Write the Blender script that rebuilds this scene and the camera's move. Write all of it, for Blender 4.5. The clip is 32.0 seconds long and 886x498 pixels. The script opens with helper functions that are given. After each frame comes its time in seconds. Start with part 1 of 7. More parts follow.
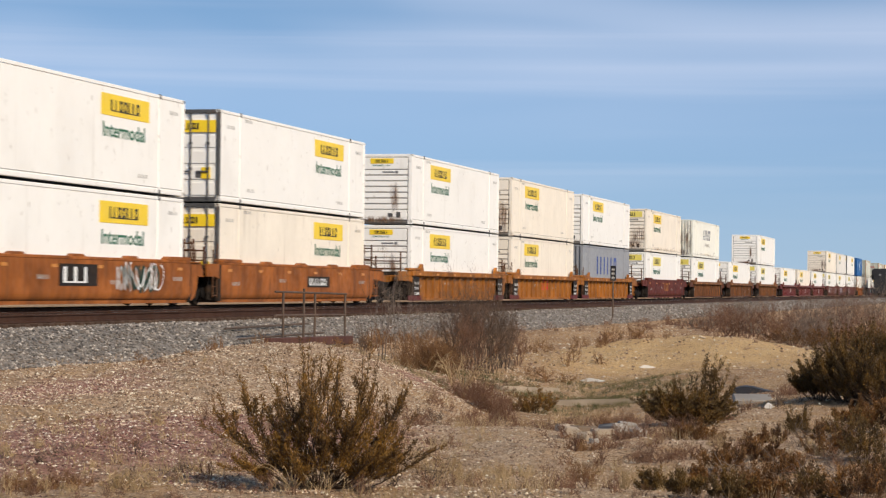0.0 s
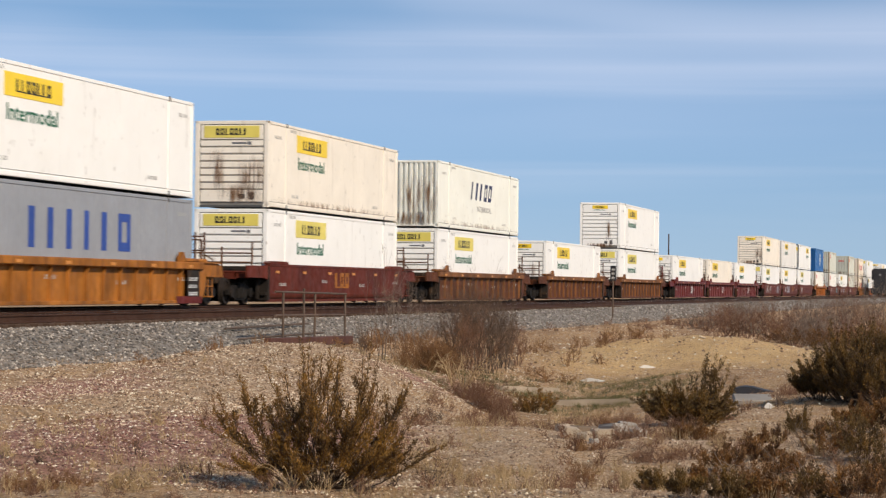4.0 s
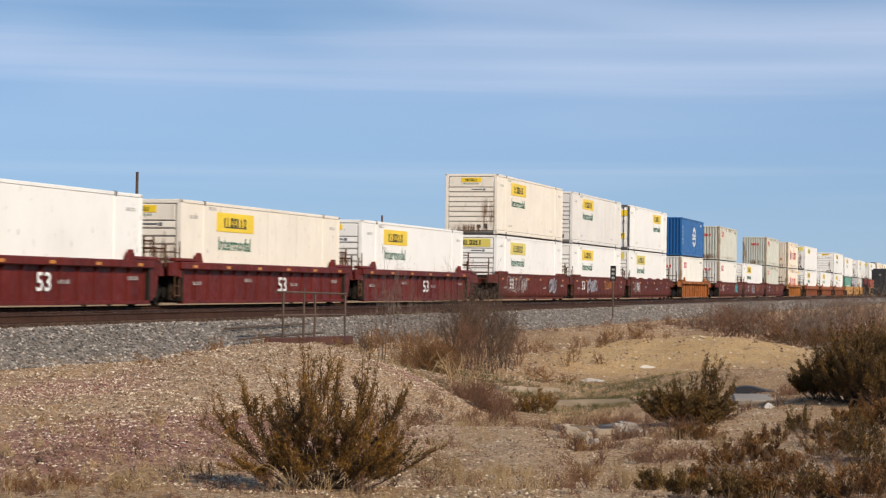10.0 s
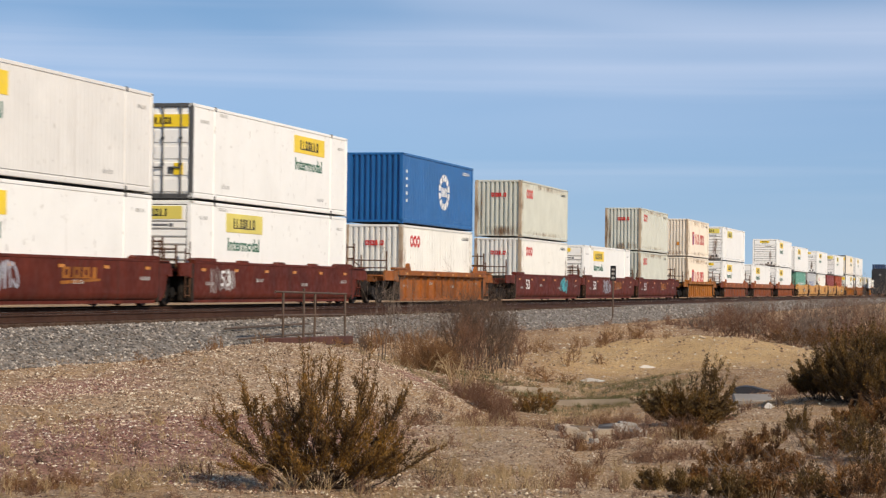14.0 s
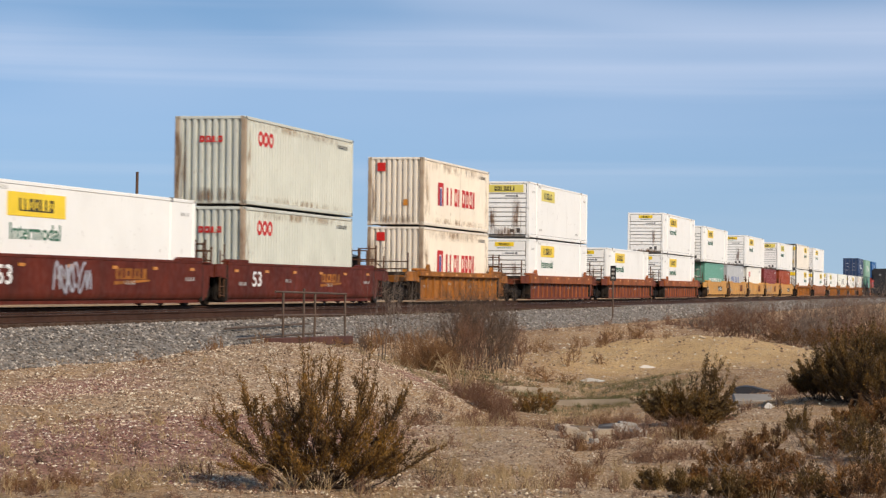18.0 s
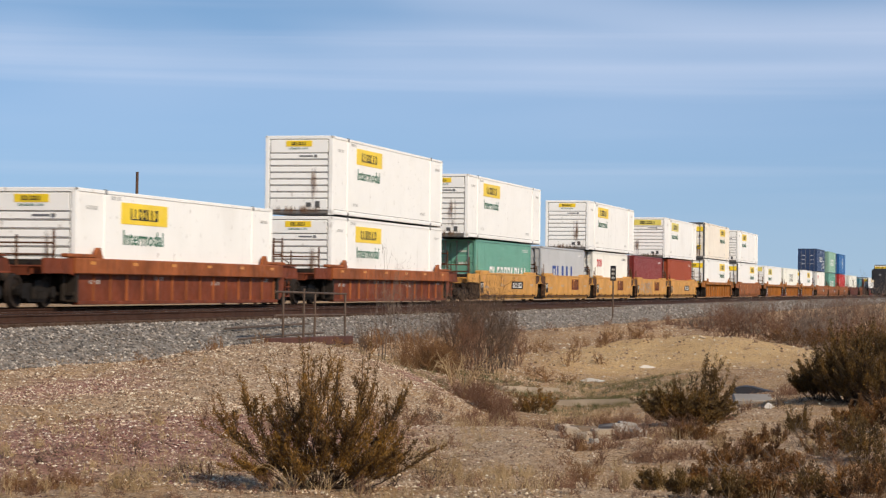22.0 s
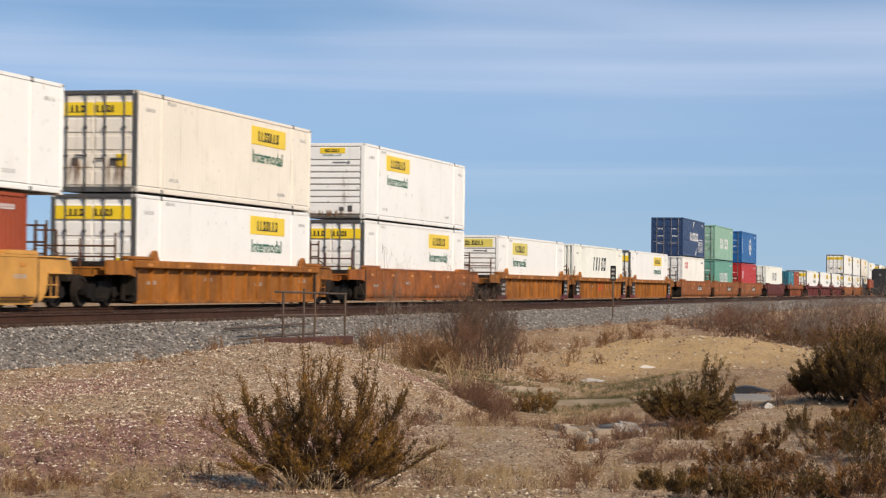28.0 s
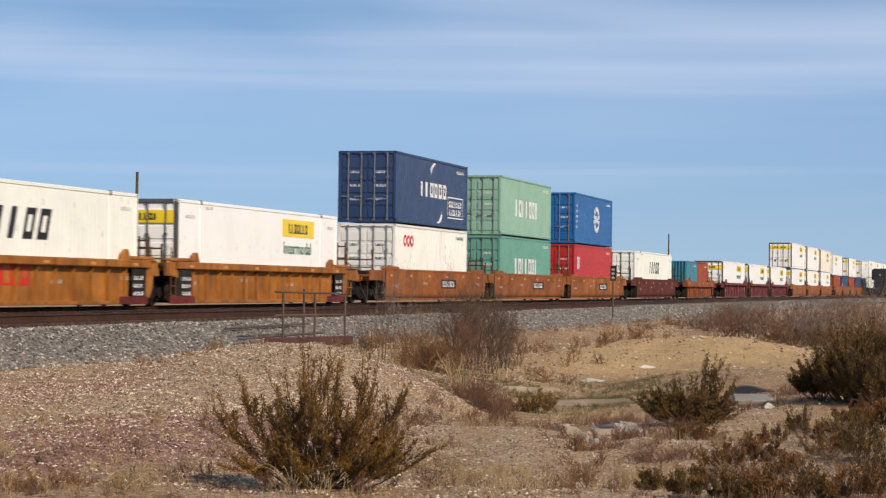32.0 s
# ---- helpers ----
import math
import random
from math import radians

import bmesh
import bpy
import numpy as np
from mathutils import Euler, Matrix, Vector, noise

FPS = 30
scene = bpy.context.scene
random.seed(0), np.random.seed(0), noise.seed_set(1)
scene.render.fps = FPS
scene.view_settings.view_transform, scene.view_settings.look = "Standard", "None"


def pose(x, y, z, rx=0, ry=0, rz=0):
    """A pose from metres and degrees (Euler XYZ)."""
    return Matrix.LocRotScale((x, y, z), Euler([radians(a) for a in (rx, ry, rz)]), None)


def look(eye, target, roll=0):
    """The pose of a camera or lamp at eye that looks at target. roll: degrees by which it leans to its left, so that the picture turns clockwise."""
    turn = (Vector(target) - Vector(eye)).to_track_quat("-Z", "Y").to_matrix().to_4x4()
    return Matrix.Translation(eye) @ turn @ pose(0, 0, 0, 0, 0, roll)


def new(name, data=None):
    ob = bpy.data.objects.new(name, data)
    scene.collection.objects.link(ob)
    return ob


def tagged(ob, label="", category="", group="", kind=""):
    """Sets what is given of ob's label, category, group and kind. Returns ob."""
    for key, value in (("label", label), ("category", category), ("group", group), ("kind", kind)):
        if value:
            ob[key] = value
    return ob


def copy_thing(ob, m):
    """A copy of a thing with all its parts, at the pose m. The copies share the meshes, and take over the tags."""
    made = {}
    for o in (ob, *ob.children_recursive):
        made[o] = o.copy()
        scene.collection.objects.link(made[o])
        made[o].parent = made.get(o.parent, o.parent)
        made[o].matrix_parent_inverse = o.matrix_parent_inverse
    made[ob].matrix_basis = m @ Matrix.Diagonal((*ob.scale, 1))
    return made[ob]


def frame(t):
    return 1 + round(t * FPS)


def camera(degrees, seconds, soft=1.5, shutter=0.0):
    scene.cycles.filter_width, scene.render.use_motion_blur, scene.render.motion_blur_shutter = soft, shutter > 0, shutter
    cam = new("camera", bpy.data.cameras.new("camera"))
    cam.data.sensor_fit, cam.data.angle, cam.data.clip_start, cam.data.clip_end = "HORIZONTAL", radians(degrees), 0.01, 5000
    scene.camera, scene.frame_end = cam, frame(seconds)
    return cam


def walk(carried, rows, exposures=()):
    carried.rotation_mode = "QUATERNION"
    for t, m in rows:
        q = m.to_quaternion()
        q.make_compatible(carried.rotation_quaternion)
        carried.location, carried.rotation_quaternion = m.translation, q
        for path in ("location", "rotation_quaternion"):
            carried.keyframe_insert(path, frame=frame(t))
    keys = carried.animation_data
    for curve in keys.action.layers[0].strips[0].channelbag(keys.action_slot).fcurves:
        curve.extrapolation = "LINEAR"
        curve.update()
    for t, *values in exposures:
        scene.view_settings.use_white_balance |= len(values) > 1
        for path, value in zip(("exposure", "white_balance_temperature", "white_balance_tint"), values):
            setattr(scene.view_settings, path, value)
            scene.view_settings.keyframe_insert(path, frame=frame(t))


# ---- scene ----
# World: x across the railway (the camera side is +x), y along it, z up. The rails climb by GRADE.
GRADE = 0.00945
EYE_Z = 0.69
cam = camera(22.53, 32.0, soft=1.25, shutter=0.3)
yaw, tip = 0.24984, 0.02617
aim = (-math.sin(yaw) * 100, math.cos(yaw) * 100, EYE_Z + math.tan(tip) * 100)
eye = look((0, 0, EYE_Z), aim, 0.818)
walk(cam, [(0, eye), (32.0, eye)], [(0, -0.2, 7000, 10), (32.0, -0.2, 7000, 10)])

# ---- light ----
SUN = Vector((0.68, -0.49, 0.56)).normalized()
world = bpy.data.worlds.new("sky")
scene.world = world
world.use_nodes = True
wn, wl = world.node_tree.nodes, world.node_tree.links
wn.clear()


def wnode(kind, **values):
    n = wn.new(kind)
    for k, v in values.items():
        n.inputs[k].default_value = v
    return n


sky = wn.new("ShaderNodeTexSky")
sky.sky_type, sky.sun_disc = "NISHITA", False
sky.sun_elevation = math.asin(SUN.z)
sky.sun_rotation = math.atan2(SUN.x, SUN.y)
sky.air_density, sky.dust_density, sky.ozone_density = 1.0, 0.35, 3.0
# the clear winter sky keeps its blue far down
high = wn.new("ShaderNodeMapping")
high.inputs["Scale"].default_value = (1, 1, 1.25)
high.inputs["Location"].default_value = (0, 0, 0.25)
up = wn.new("ShaderNodeTexCoord")
wl.new(up.outputs["Generated"], high.inputs["Vector"])
wl.new(high.outputs["Vector"], sky.inputs["Vector"])
tint = wn.new("ShaderNodeMix")
tint.data_type, tint.blend_type = "RGBA", "MULTIPLY"
tint.inputs["Factor"].default_value = 1.0
tint.inputs["B"].default_value = (0.93, 1.02, 1.0, 1)
wl.new(sky.outputs["Color"], tint.inputs["A"])
# a broad thin veil of high cloud, with a few finer streaks under it
coord = wn.new("ShaderNodeTexCoord")
rise = wn.new("ShaderNodeSeparateXYZ")
wl.new(coord.outputs["Generated"], rise.inputs[0])


def cloud_layer(stretch, scale, detail, low, high, most, from_z, to_z, slope):
    """How much of a cloud layer stands in each direction; it fades in between two heights and out towards the zenith."""
    turn = wn.new("ShaderNodeMapping")
    turn.inputs["Rotation"].default_value = (0, radians(slope), 0.25)
    turn.inputs["Scale"].default_value = stretch
    wl.new(coord.outputs["Generated"], turn.inputs["Vector"])
    streak = wnode("ShaderNodeTexNoise", Scale=scale, Detail=detail, Roughness=0.5, Distortion=0.5)
    wl.new(turn.outputs["Vector"], streak.inputs["Vector"])
    level = streak.outputs["Fac"]
    for value, a, b, c, d in ((level, low, high, 0.0, most), (rise.outputs["Z"], from_z, to_z, 0.0, 1.0), (rise.outputs["Z"], 0.22, 0.6, 1.0, 0.0)):
        r = wnode("ShaderNodeMapRange", **{"From Min": a, "From Max": b, "To Min": c, "To Max": d})
        r.interpolation_type = "SMOOTHSTEP"
        wl.new(value, r.inputs["Value"])
        if value is level:
            total = r.outputs["Result"]
            continue
        m = wn.new("ShaderNodeMath")
        m.operation = "MULTIPLY"
        wl.new(total, m.inputs[0])
        wl.new(r.outputs["Result"], m.inputs[1])
        total = m.outputs[0]
    return total


shade = tint.outputs["Result"]
for layer, colour in ((cloud_layer((0.8, 1.4, 8.0), 1.6, 3.0, 0.36, 0.70, 0.42, 0.05, 0.125, 4), (4.25, 4.7, 6.0, 1)),
                      (cloud_layer((0.7, 1.3, 26.0), 1.7, 4.0, 0.46, 0.78, 0.26, 0.02, 0.07, -1.2), (5.0, 5.2, 6.2, 1))):
    veil = wn.new("ShaderNodeMix")
    veil.data_type = "RGBA"
    veil.inputs["B"].default_value = colour
    wl.new(layer, veil.inputs["Factor"])
    wl.new(shade, veil.inputs["A"])
    shade = veil.outputs["Result"]
# dust haze low over the horizon
haze = wnode("ShaderNodeMapRange", **{"From Min": 0.0, "From Max": 0.10, "To Min": 0.5, "To Max": 0.0})
haze.interpolation_type = "SMOOTHSTEP"
wl.new(rise.outputs["Z"], haze.inputs["Value"])
dusty = wn.new("ShaderNodeMix")
dusty.data_type = "RGBA"
dusty.inputs["B"].default_value = (2.4, 2.85, 3.15, 1)
wl.new(haze.outputs["Result"], dusty.inputs["Factor"])
wl.new(shade, dusty.inputs["A"])
shade = dusty.outputs["Result"]
back = wnode("ShaderNodeBackground", Strength=0.21)
wl.new(shade, back.inputs["Color"])
out = wn.new("ShaderNodeOutputWorld")
wl.new(back.outputs["Background"], out.inputs["Surface"])

sun = new("sun", bpy.data.lights.new("sun", "SUN"))
sun.data.energy, sun.data.angle, sun.data.color = 5.05, radians(0.55), (1.0, 0.89, 0.76)
sun.matrix_world = look(SUN * 200, (0, 0, 0))

# ---- materials ----
MATS = {}


def mat(name, base, rough=0.6, metal=0.0, var=0.12, grain=6.0, bump=0.05, dirt=None, dirt_amount=0.0, streaky=False, random_tint=0.0, scuff=None):
    """A painted or bare surface: broad and fine variation, dirt or rust in blotches or run-down streaks, and relief."""
    if name in MATS:
        return MATS[name]
    m = bpy.data.materials.new(name)
    m.use_nodes = True
    n, l = m.node_tree.nodes, m.node_tree.links
    b = n["Principled BSDF"]
    b.inputs["Roughness"].default_value, b.inputs["Metallic"].default_value = rough, metal
    b.inputs["Specular IOR Level"].default_value = 0.5 if rough < 0.5 or metal > 0.3 else 0.22
    tc, info = n.new("ShaderNodeTexCoord"), n.new("ShaderNodeObjectInfo")
    shift = n.new("ShaderNodeVectorMath")
    shift.operation = "MULTIPLY_ADD"
    shift.inputs[1].default_value = (1, 1, 1)
    cx = n.new("ShaderNodeCombineXYZ")
    mul = n.new("ShaderNodeMath")
    mul.operation = "MULTIPLY"
    mul.inputs[1].default_value = 70
    l.new(info.outputs["Random"], mul.inputs[0])
    for k in "XYZ":
        l.new(mul.outputs[0], cx.inputs[k])
    l.new(tc.outputs["Object"], shift.inputs[0])
    l.new(cx.outputs[0], shift.inputs[2])

    def tex(scale, detail, stretch=None):
        v = shift.outputs[0]
        if stretch:
            mp = n.new("ShaderNodeMapping")
            mp.inputs["Scale"].default_value = stretch
            l.new(v, mp.inputs["Vector"])
            v = mp.outputs[0]
        t = n.new("ShaderNodeTexNoise")
        t.inputs["Scale"].default_value, t.inputs["Detail"].default_value = scale, detail
        l.new(v, t.inputs["Vector"])
        return t.outputs["Fac"]

    def mix(fac, a, c, mode="MIX"):
        x = n.new("ShaderNodeMix")
        x.data_type, x.blend_type = "RGBA", mode
        for sock, val in (("Factor", fac), ("A", a), ("B", c)):
            if isinstance(val, (tuple, float, int)):
                x.inputs[sock].default_value = val if not isinstance(val, tuple) else (*val[:3], 1)
            else:
                l.new(val, x.inputs[sock])
        return x.outputs["Result"]

    def rng(v, a, c, lo=0.0, hi=1.0):
        x = n.new("ShaderNodeMapRange")
        for k, q in (("From Min", a), ("From Max", c), ("To Min", lo), ("To Max", hi)):
            x.inputs[k].default_value = q
        l.new(v, x.inputs["Value"])
        return x.outputs["Result"]

    dark = tuple(c * (1 - var * 1.6) for c in base)
    light = tuple(min(0.95, c * (1 + var)) for c in base)
    col = mix(rng(tex(0.9, 3), 0.3, 0.7), dark, light)
    col = mix(rng(tex(grain, 5), 0.35, 0.75, 0, 0.6), col, tuple(c * (1 - var) for c in base))
    if random_tint:
        col = mix(rng(info.outputs["Random"], 0, 1, 0, random_tint), col, tuple(c * 0.45 for c in base))
    if dirt:
        d = tex(1.5, 6, (2.6, 2.6, 0.22)) if streaky else tex(1.7, 7)
        col = mix(rng(d, 0.66 - 0.3 * dirt_amount, 0.92 - 0.3 * dirt_amount, 0, min(1, 0.35 + dirt_amount)), col, dirt)
    if scuff:
        col = mix(rng(tex(5.5, 9, (1, 1, 0.55)), 0.655, 0.70, 0, 0.55), col, scuff)
        col = mix(rng(tex(0.45, 5), 0.56, 0.72, 0, 0.16), col, scuff)
    l.new(col, b.inputs["Base Color"])
    l.new(rng(tex(grain * 0.7, 4), 0.3, 0.7, max(0.02, rough - 0.12), min(1, rough + 0.12)), b.inputs["Roughness"])
    if bump:
        bp = n.new("ShaderNodeBump")
        bp.inputs["Strength"].default_value, bp.inputs["Distance"].default_value = min(1, bump * 4), bump * 0.2
        l.new(tex(grain * 2.2, 6), bp.inputs["Height"])
        l.new(bp.outputs[0], b.inputs["Normal"])
    MATS[name] = m
    return m


GRIME, RUST = (0.30, 0.24, 0.17), (0.16, 0.07, 0.03)
WHITE = mat("white_container_paint", (0.86, 0.845, 0.80), 0.45, var=0.025, dirt=GRIME, dirt_amount=0.10, streaky=True, bump=0.02, scuff=(0.40, 0.36, 0.31))
CREAM = mat("cream_container_paint", (0.80, 0.735, 0.63), 0.5, var=0.05, dirt=GRIME, dirt_amount=0.22, streaky=True, bump=0.02, scuff=(0.40, 0.36, 0.31))
PALE = mat("pale_grey_container_paint", (0.72, 0.70, 0.66), 0.5, var=0.05, dirt=GRIME, dirt_amount=0.2, streaky=True, bump=0.02, scuff=(0.40, 0.36, 0.31))
SWIFTW = mat("chalky_white_container_paint", (0.80, 0.80, 0.72), 0.5, var=0.05, dirt=RUST, dirt_amount=0.08, streaky=True, bump=0.02, scuff=(0.40, 0.36, 0.31))
OOGREY = mat("grey_green_container_paint", (0.55, 0.56, 0.49), 0.5, var=0.07, dirt=RUST, dirt_amount=0.12, streaky=True, bump=0.02, scuff=(0.40, 0.36, 0.31))
OOWHITE = mat("off_white_container_paint", (0.74, 0.73, 0.68), 0.5, var=0.06, dirt=RUST, dirt_amount=0.14, streaky=True, bump=0.02, scuff=(0.40, 0.36, 0.31))
YMW = mat("yellowed_white_container_paint", (0.78, 0.70, 0.58), 0.5, var=0.06, dirt=RUST, dirt_amount=0.12, streaky=True, bump=0.02, scuff=(0.40, 0.36, 0.31))
BLUE = mat("blue_container_paint", (0.008, 0.105, 0.31), 0.4, var=0.1, dirt=(0.05, 0.1, 0.2), dirt_amount=0.1, streaky=True, bump=0.02)
NAVY = mat("navy_container_paint", (0.018, 0.045, 0.12), 0.42, var=0.12, dirt=(0.1, 0.1, 0.12), dirt_amount=0.1, streaky=True, bump=0.02)
GREEN = mat("sea_green_container_paint", (0.11, 0.30, 0.23), 0.45, var=0.08, dirt=RUST, dirt_amount=0.08, streaky=True, bump=0.02)
PALEGREEN = mat("pale_green_container_paint", (0.23, 0.40, 0.30), 0.45, var=0.08, dirt=RUST, dirt_amount=0.08, streaky=True, bump=0.02)
TEAL = mat("teal_container_paint", (0.03, 0.18, 0.24), 0.45, var=0.1, dirt=RUST, dirt_amount=0.08, streaky=True, bump=0.02)
REDBOX = mat("bright_red_container_paint", (0.42, 0.018, 0.016), 0.42, var=0.1, dirt=RUST, dirt_amount=0.06, streaky=True, bump=0.02)
MAROON = mat("dark_red_container_paint", (0.20, 0.025, 0.02), 0.48, var=0.1, dirt=RUST, dirt_amount=0.1, streaky=True, bump=0.02)
RUSTRED = mat("orange_red_container_paint", (0.30, 0.06, 0.025), 0.5, var=0.1, dirt=RUST, dirt_amount=0.1, streaky=True, bump=0.02)
LGREY = mat("light_grey_container_paint", (0.42, 0.43, 0.44), 0.45, var=0.06, dirt=GRIME, dirt_amount=0.12, streaky=True, bump=0.02)
MGREY = mat("mid_grey_container_paint", (0.27, 0.28, 0.30), 0.45, var=0.06, dirt=GRIME, dirt_amount=0.12, streaky=True, bump=0.02)
POSTRUST = mat("rusted_corner_post", (0.40, 0.31, 0.22), 0.75, var=0.2, dirt=(0.14, 0.06, 0.03), dirt_amount=0.5, bump=0.05)
STEELDARK = mat("dark_container_frame", (0.10, 0.10, 0.10), 0.6, 0.2, var=0.15, dirt=RUST, dirt_amount=0.2)
PANELGAP = mat("grimy_panel_joint", (0.22, 0.21, 0.19), 0.7, var=0.2)
GALV = mat("galvanised_lock_rod", (0.22, 0.22, 0.22), 0.5, 0.5, var=0.1)
YELLOW = mat("yellow_sign_film", (0.86, 0.60, 0.025), 0.4, var=0.06)
YELLOWOLD = mat("faded_yellow_sign_film", (0.72, 0.60, 0.13), 0.45, var=0.08)
INK = mat("black_lettering", (0.02, 0.02, 0.022), 0.5, var=0.1)
INKGREEN = mat("green_lettering", (0.015, 0.13, 0.07), 0.5, var=0.1)
INKRED = mat("red_lettering", (0.55, 0.02, 0.015), 0.5, var=0.08)
INKNAVY = mat("navy_lettering", (0.028, 0.038, 0.10), 0.5, var=0.1)
INKBLUE = mat("blue_lettering", (0.03, 0.07, 0.28), 0.5, var=0.1)
INKWHITE = mat("white_lettering", (0.75, 0.75, 0.73), 0.5, var=0.08, dirt=RUST, dirt_amount=0.1)
INKGREY = mat("grey_small_print", (0.42, 0.41, 0.39), 0.6, var=0.1)
INKTEAL = mat("turquoise_spray_paint", (0.08, 0.40, 0.45), 0.5, var=0.15)
INKFADED = mat("worn_white_spray_paint", (0.46, 0.42, 0.40), 0.6, var=0.3, dirt=(0.12, 0.03, 0.02), dirt_amount=0.5)
INKLILAC = mat("lilac_spray_paint", (0.36, 0.36, 0.40), 0.5, var=0.15)
INKDARKGREEN = mat("dark_green_spray_paint", (0.03, 0.06, 0.045), 0.5, var=0.15)
AMBER = mat("amber_reflector_film", (0.55, 0.21, 0.025), 0.35, var=0.08)
W_ORANGE = mat("worn_orange_wagon_paint", (0.32, 0.10, 0.021), 0.62, var=0.32, dirt=(0.10, 0.036, 0.013), dirt_amount=0.5, streaky=True, bump=0.05)
W_GOLD = mat("dirty_golden_wagon_paint", (0.34, 0.122, 0.020), 0.62, var=0.32, dirt=(0.10, 0.038, 0.013), dirt_amount=0.52, streaky=True, bump=0.05)
W_YELLOW = mat("yellow_wagon_paint", (0.60, 0.30, 0.075), 0.55, var=0.16, dirt=(0.20, 0.09, 0.03), dirt_amount=0.25, streaky=True, bump=0.03)
W_BROWN = mat("oxide_brown_wagon_paint", (0.112, 0.019, 0.008), 0.62, var=0.25, dirt=(0.05, 0.02, 0.012), dirt_amount=0.38, streaky=True, bump=0.04)
W_RUSTY = mat("rust_brown_wagon_paint", (0.105, 0.033, 0.012), 0.7, var=0.34, dirt=(0.06, 0.024, 0.011), dirt_amount=0.45, streaky=True, bump=0.06)
W_REDBROWN = mat("red_brown_wagon_paint", (0.165, 0.040, 0.016), 0.65, var=0.28, dirt=(0.06, 0.022, 0.012), dirt_amount=0.4, streaky=True, bump=0.05)
W_RED = mat("deep_red_wagon_paint", (0.12, 0.014, 0.008), 0.5, var=0.2, dirt=(0.045, 0.014, 0.010), dirt_amount=0.28, streaky=True, bump=0.03)
W_RUSTLIT = mat("faded_rusty_wagon_edge", (0.20, 0.080, 0.028), 0.7, var=0.35, dirt=(0.05, 0.022, 0.011), dirt_amount=0.5, streaky=True, bump=0.06)
W_REDLIT = mat("faded_orange_red_wagon_edge", (0.30, 0.088, 0.028), 0.65, var=0.3, dirt=(0.07, 0.028, 0.014), dirt_amount=0.42, streaky=True, bump=0.05)
BLACK = mat("black_wagon_end_paint", (0.022, 0.016, 0.012), 0.7, var=0.3, dirt=(0.09, 0.045, 0.02), dirt_amount=0.35)
BOGIE = mat("grimy_bogie_steel", (0.013, 0.010, 0.008), 0.75, 0.1, var=0.3, dirt=(0.05, 0.028, 0.014), dirt_amount=0.25, bump=0.06)
WHEEL = mat("worn_wheel_steel", (0.024, 0.017, 0.013), 0.7, 0.1, var=0.2, dirt=(0.05, 0.03, 0.02), dirt_amount=0.3)
RAIL = mat("rusty_rail_steel", (0.058, 0.026, 0.015), 0.75, 0.1, var=0.2, dirt=(0.04, 0.024, 0.017), dirt_amount=0.3)
RAILTOP = mat("polished_rail_head", (0.42, 0.40, 0.38), 0.28, 0.9, var=0.1)
TIE = mat("weathered_tie_timber", (0.085, 0.051, 0.034), 0.88, var=0.3, bump=0.1)


def stain_material(name, across, colour=(0.20, 0.10, 0.045), strength=0.8, run=0.9):
    """Run-down rust and soot on paint: a patchy film with soft edges; across is the axis it spreads along."""
    m = bpy.data.materials.new(name)
    m.use_nodes = True
    n, l = m.node_tree.nodes, m.node_tree.links
    b = n["Principled BSDF"]
    b.inputs["Base Color"].default_value, b.inputs["Roughness"].default_value = (*colour, 1), 0.85
    tc, info = n.new("ShaderNodeTexCoord"), n.new("ShaderNodeObjectInfo")
    mp = n.new("ShaderNodeMapping")
    mp.inputs["Scale"].default_value = (9, 9, run) if across == "X" else (3, 3, run)
    l.new(tc.outputs["Object"], mp.inputs["Vector"])
    t = n.new("ShaderNodeTexNoise")
    t.noise_dimensions = "4D"
    t.inputs["Scale"].default_value, t.inputs["Detail"].default_value = 1.0, 6
    l.new(mp.outputs[0], t.inputs["Vector"])
    k = n.new("ShaderNodeMath")
    k.operation = "MULTIPLY"
    k.inputs[1].default_value = 40
    l.new(info.outputs["Random"], k.inputs[0])
    l.new(k.outputs[0], t.inputs["W"])
    sep = n.new("ShaderNodeSeparateXYZ")
    l.new(tc.outputs["Generated"], sep.inputs[0])
    fac = t.outputs["Fac"]
    x = n.new("ShaderNodeMapRange")
    x.inputs["From Min"].default_value, x.inputs["From Max"].default_value = 0.42, 0.68
    l.new(fac, x.inputs["Value"])
    val = x.outputs["Result"]
    for axis in (across, "Z"):
        a = n.new("ShaderNodeMath")
        a.operation = "PINGPONG"
        a.inputs[1].default_value = 0.5
        l.new(sep.outputs[axis], a.inputs[0])
        r = n.new("ShaderNodeMapRange")
        r.inputs["From Max"].default_value = 0.4
        l.new(a.outputs[0], r.inputs["Value"])
        q = n.new("ShaderNodeMath")
        q.operation = "MULTIPLY"
        l.new(val, q.inputs[0])
        l.new(r.outputs["Result"], q.inputs[1])
        val = q.outputs[0]
    q = n.new("ShaderNodeMath")
    q.operation = "MULTIPLY"
    q.inputs[1].default_value = strength
    l.new(val, q.inputs[0])
    l.new(q.outputs[0], b.inputs["Alpha"])
    return m


STAIN, SIDESTAIN = stain_material("rust_run_stain", "X"), stain_material("rust_side_stain", "Y", (0.36, 0.20, 0.085), 0.36, 1.6)

# ---- building helpers ----
MESHES = {}


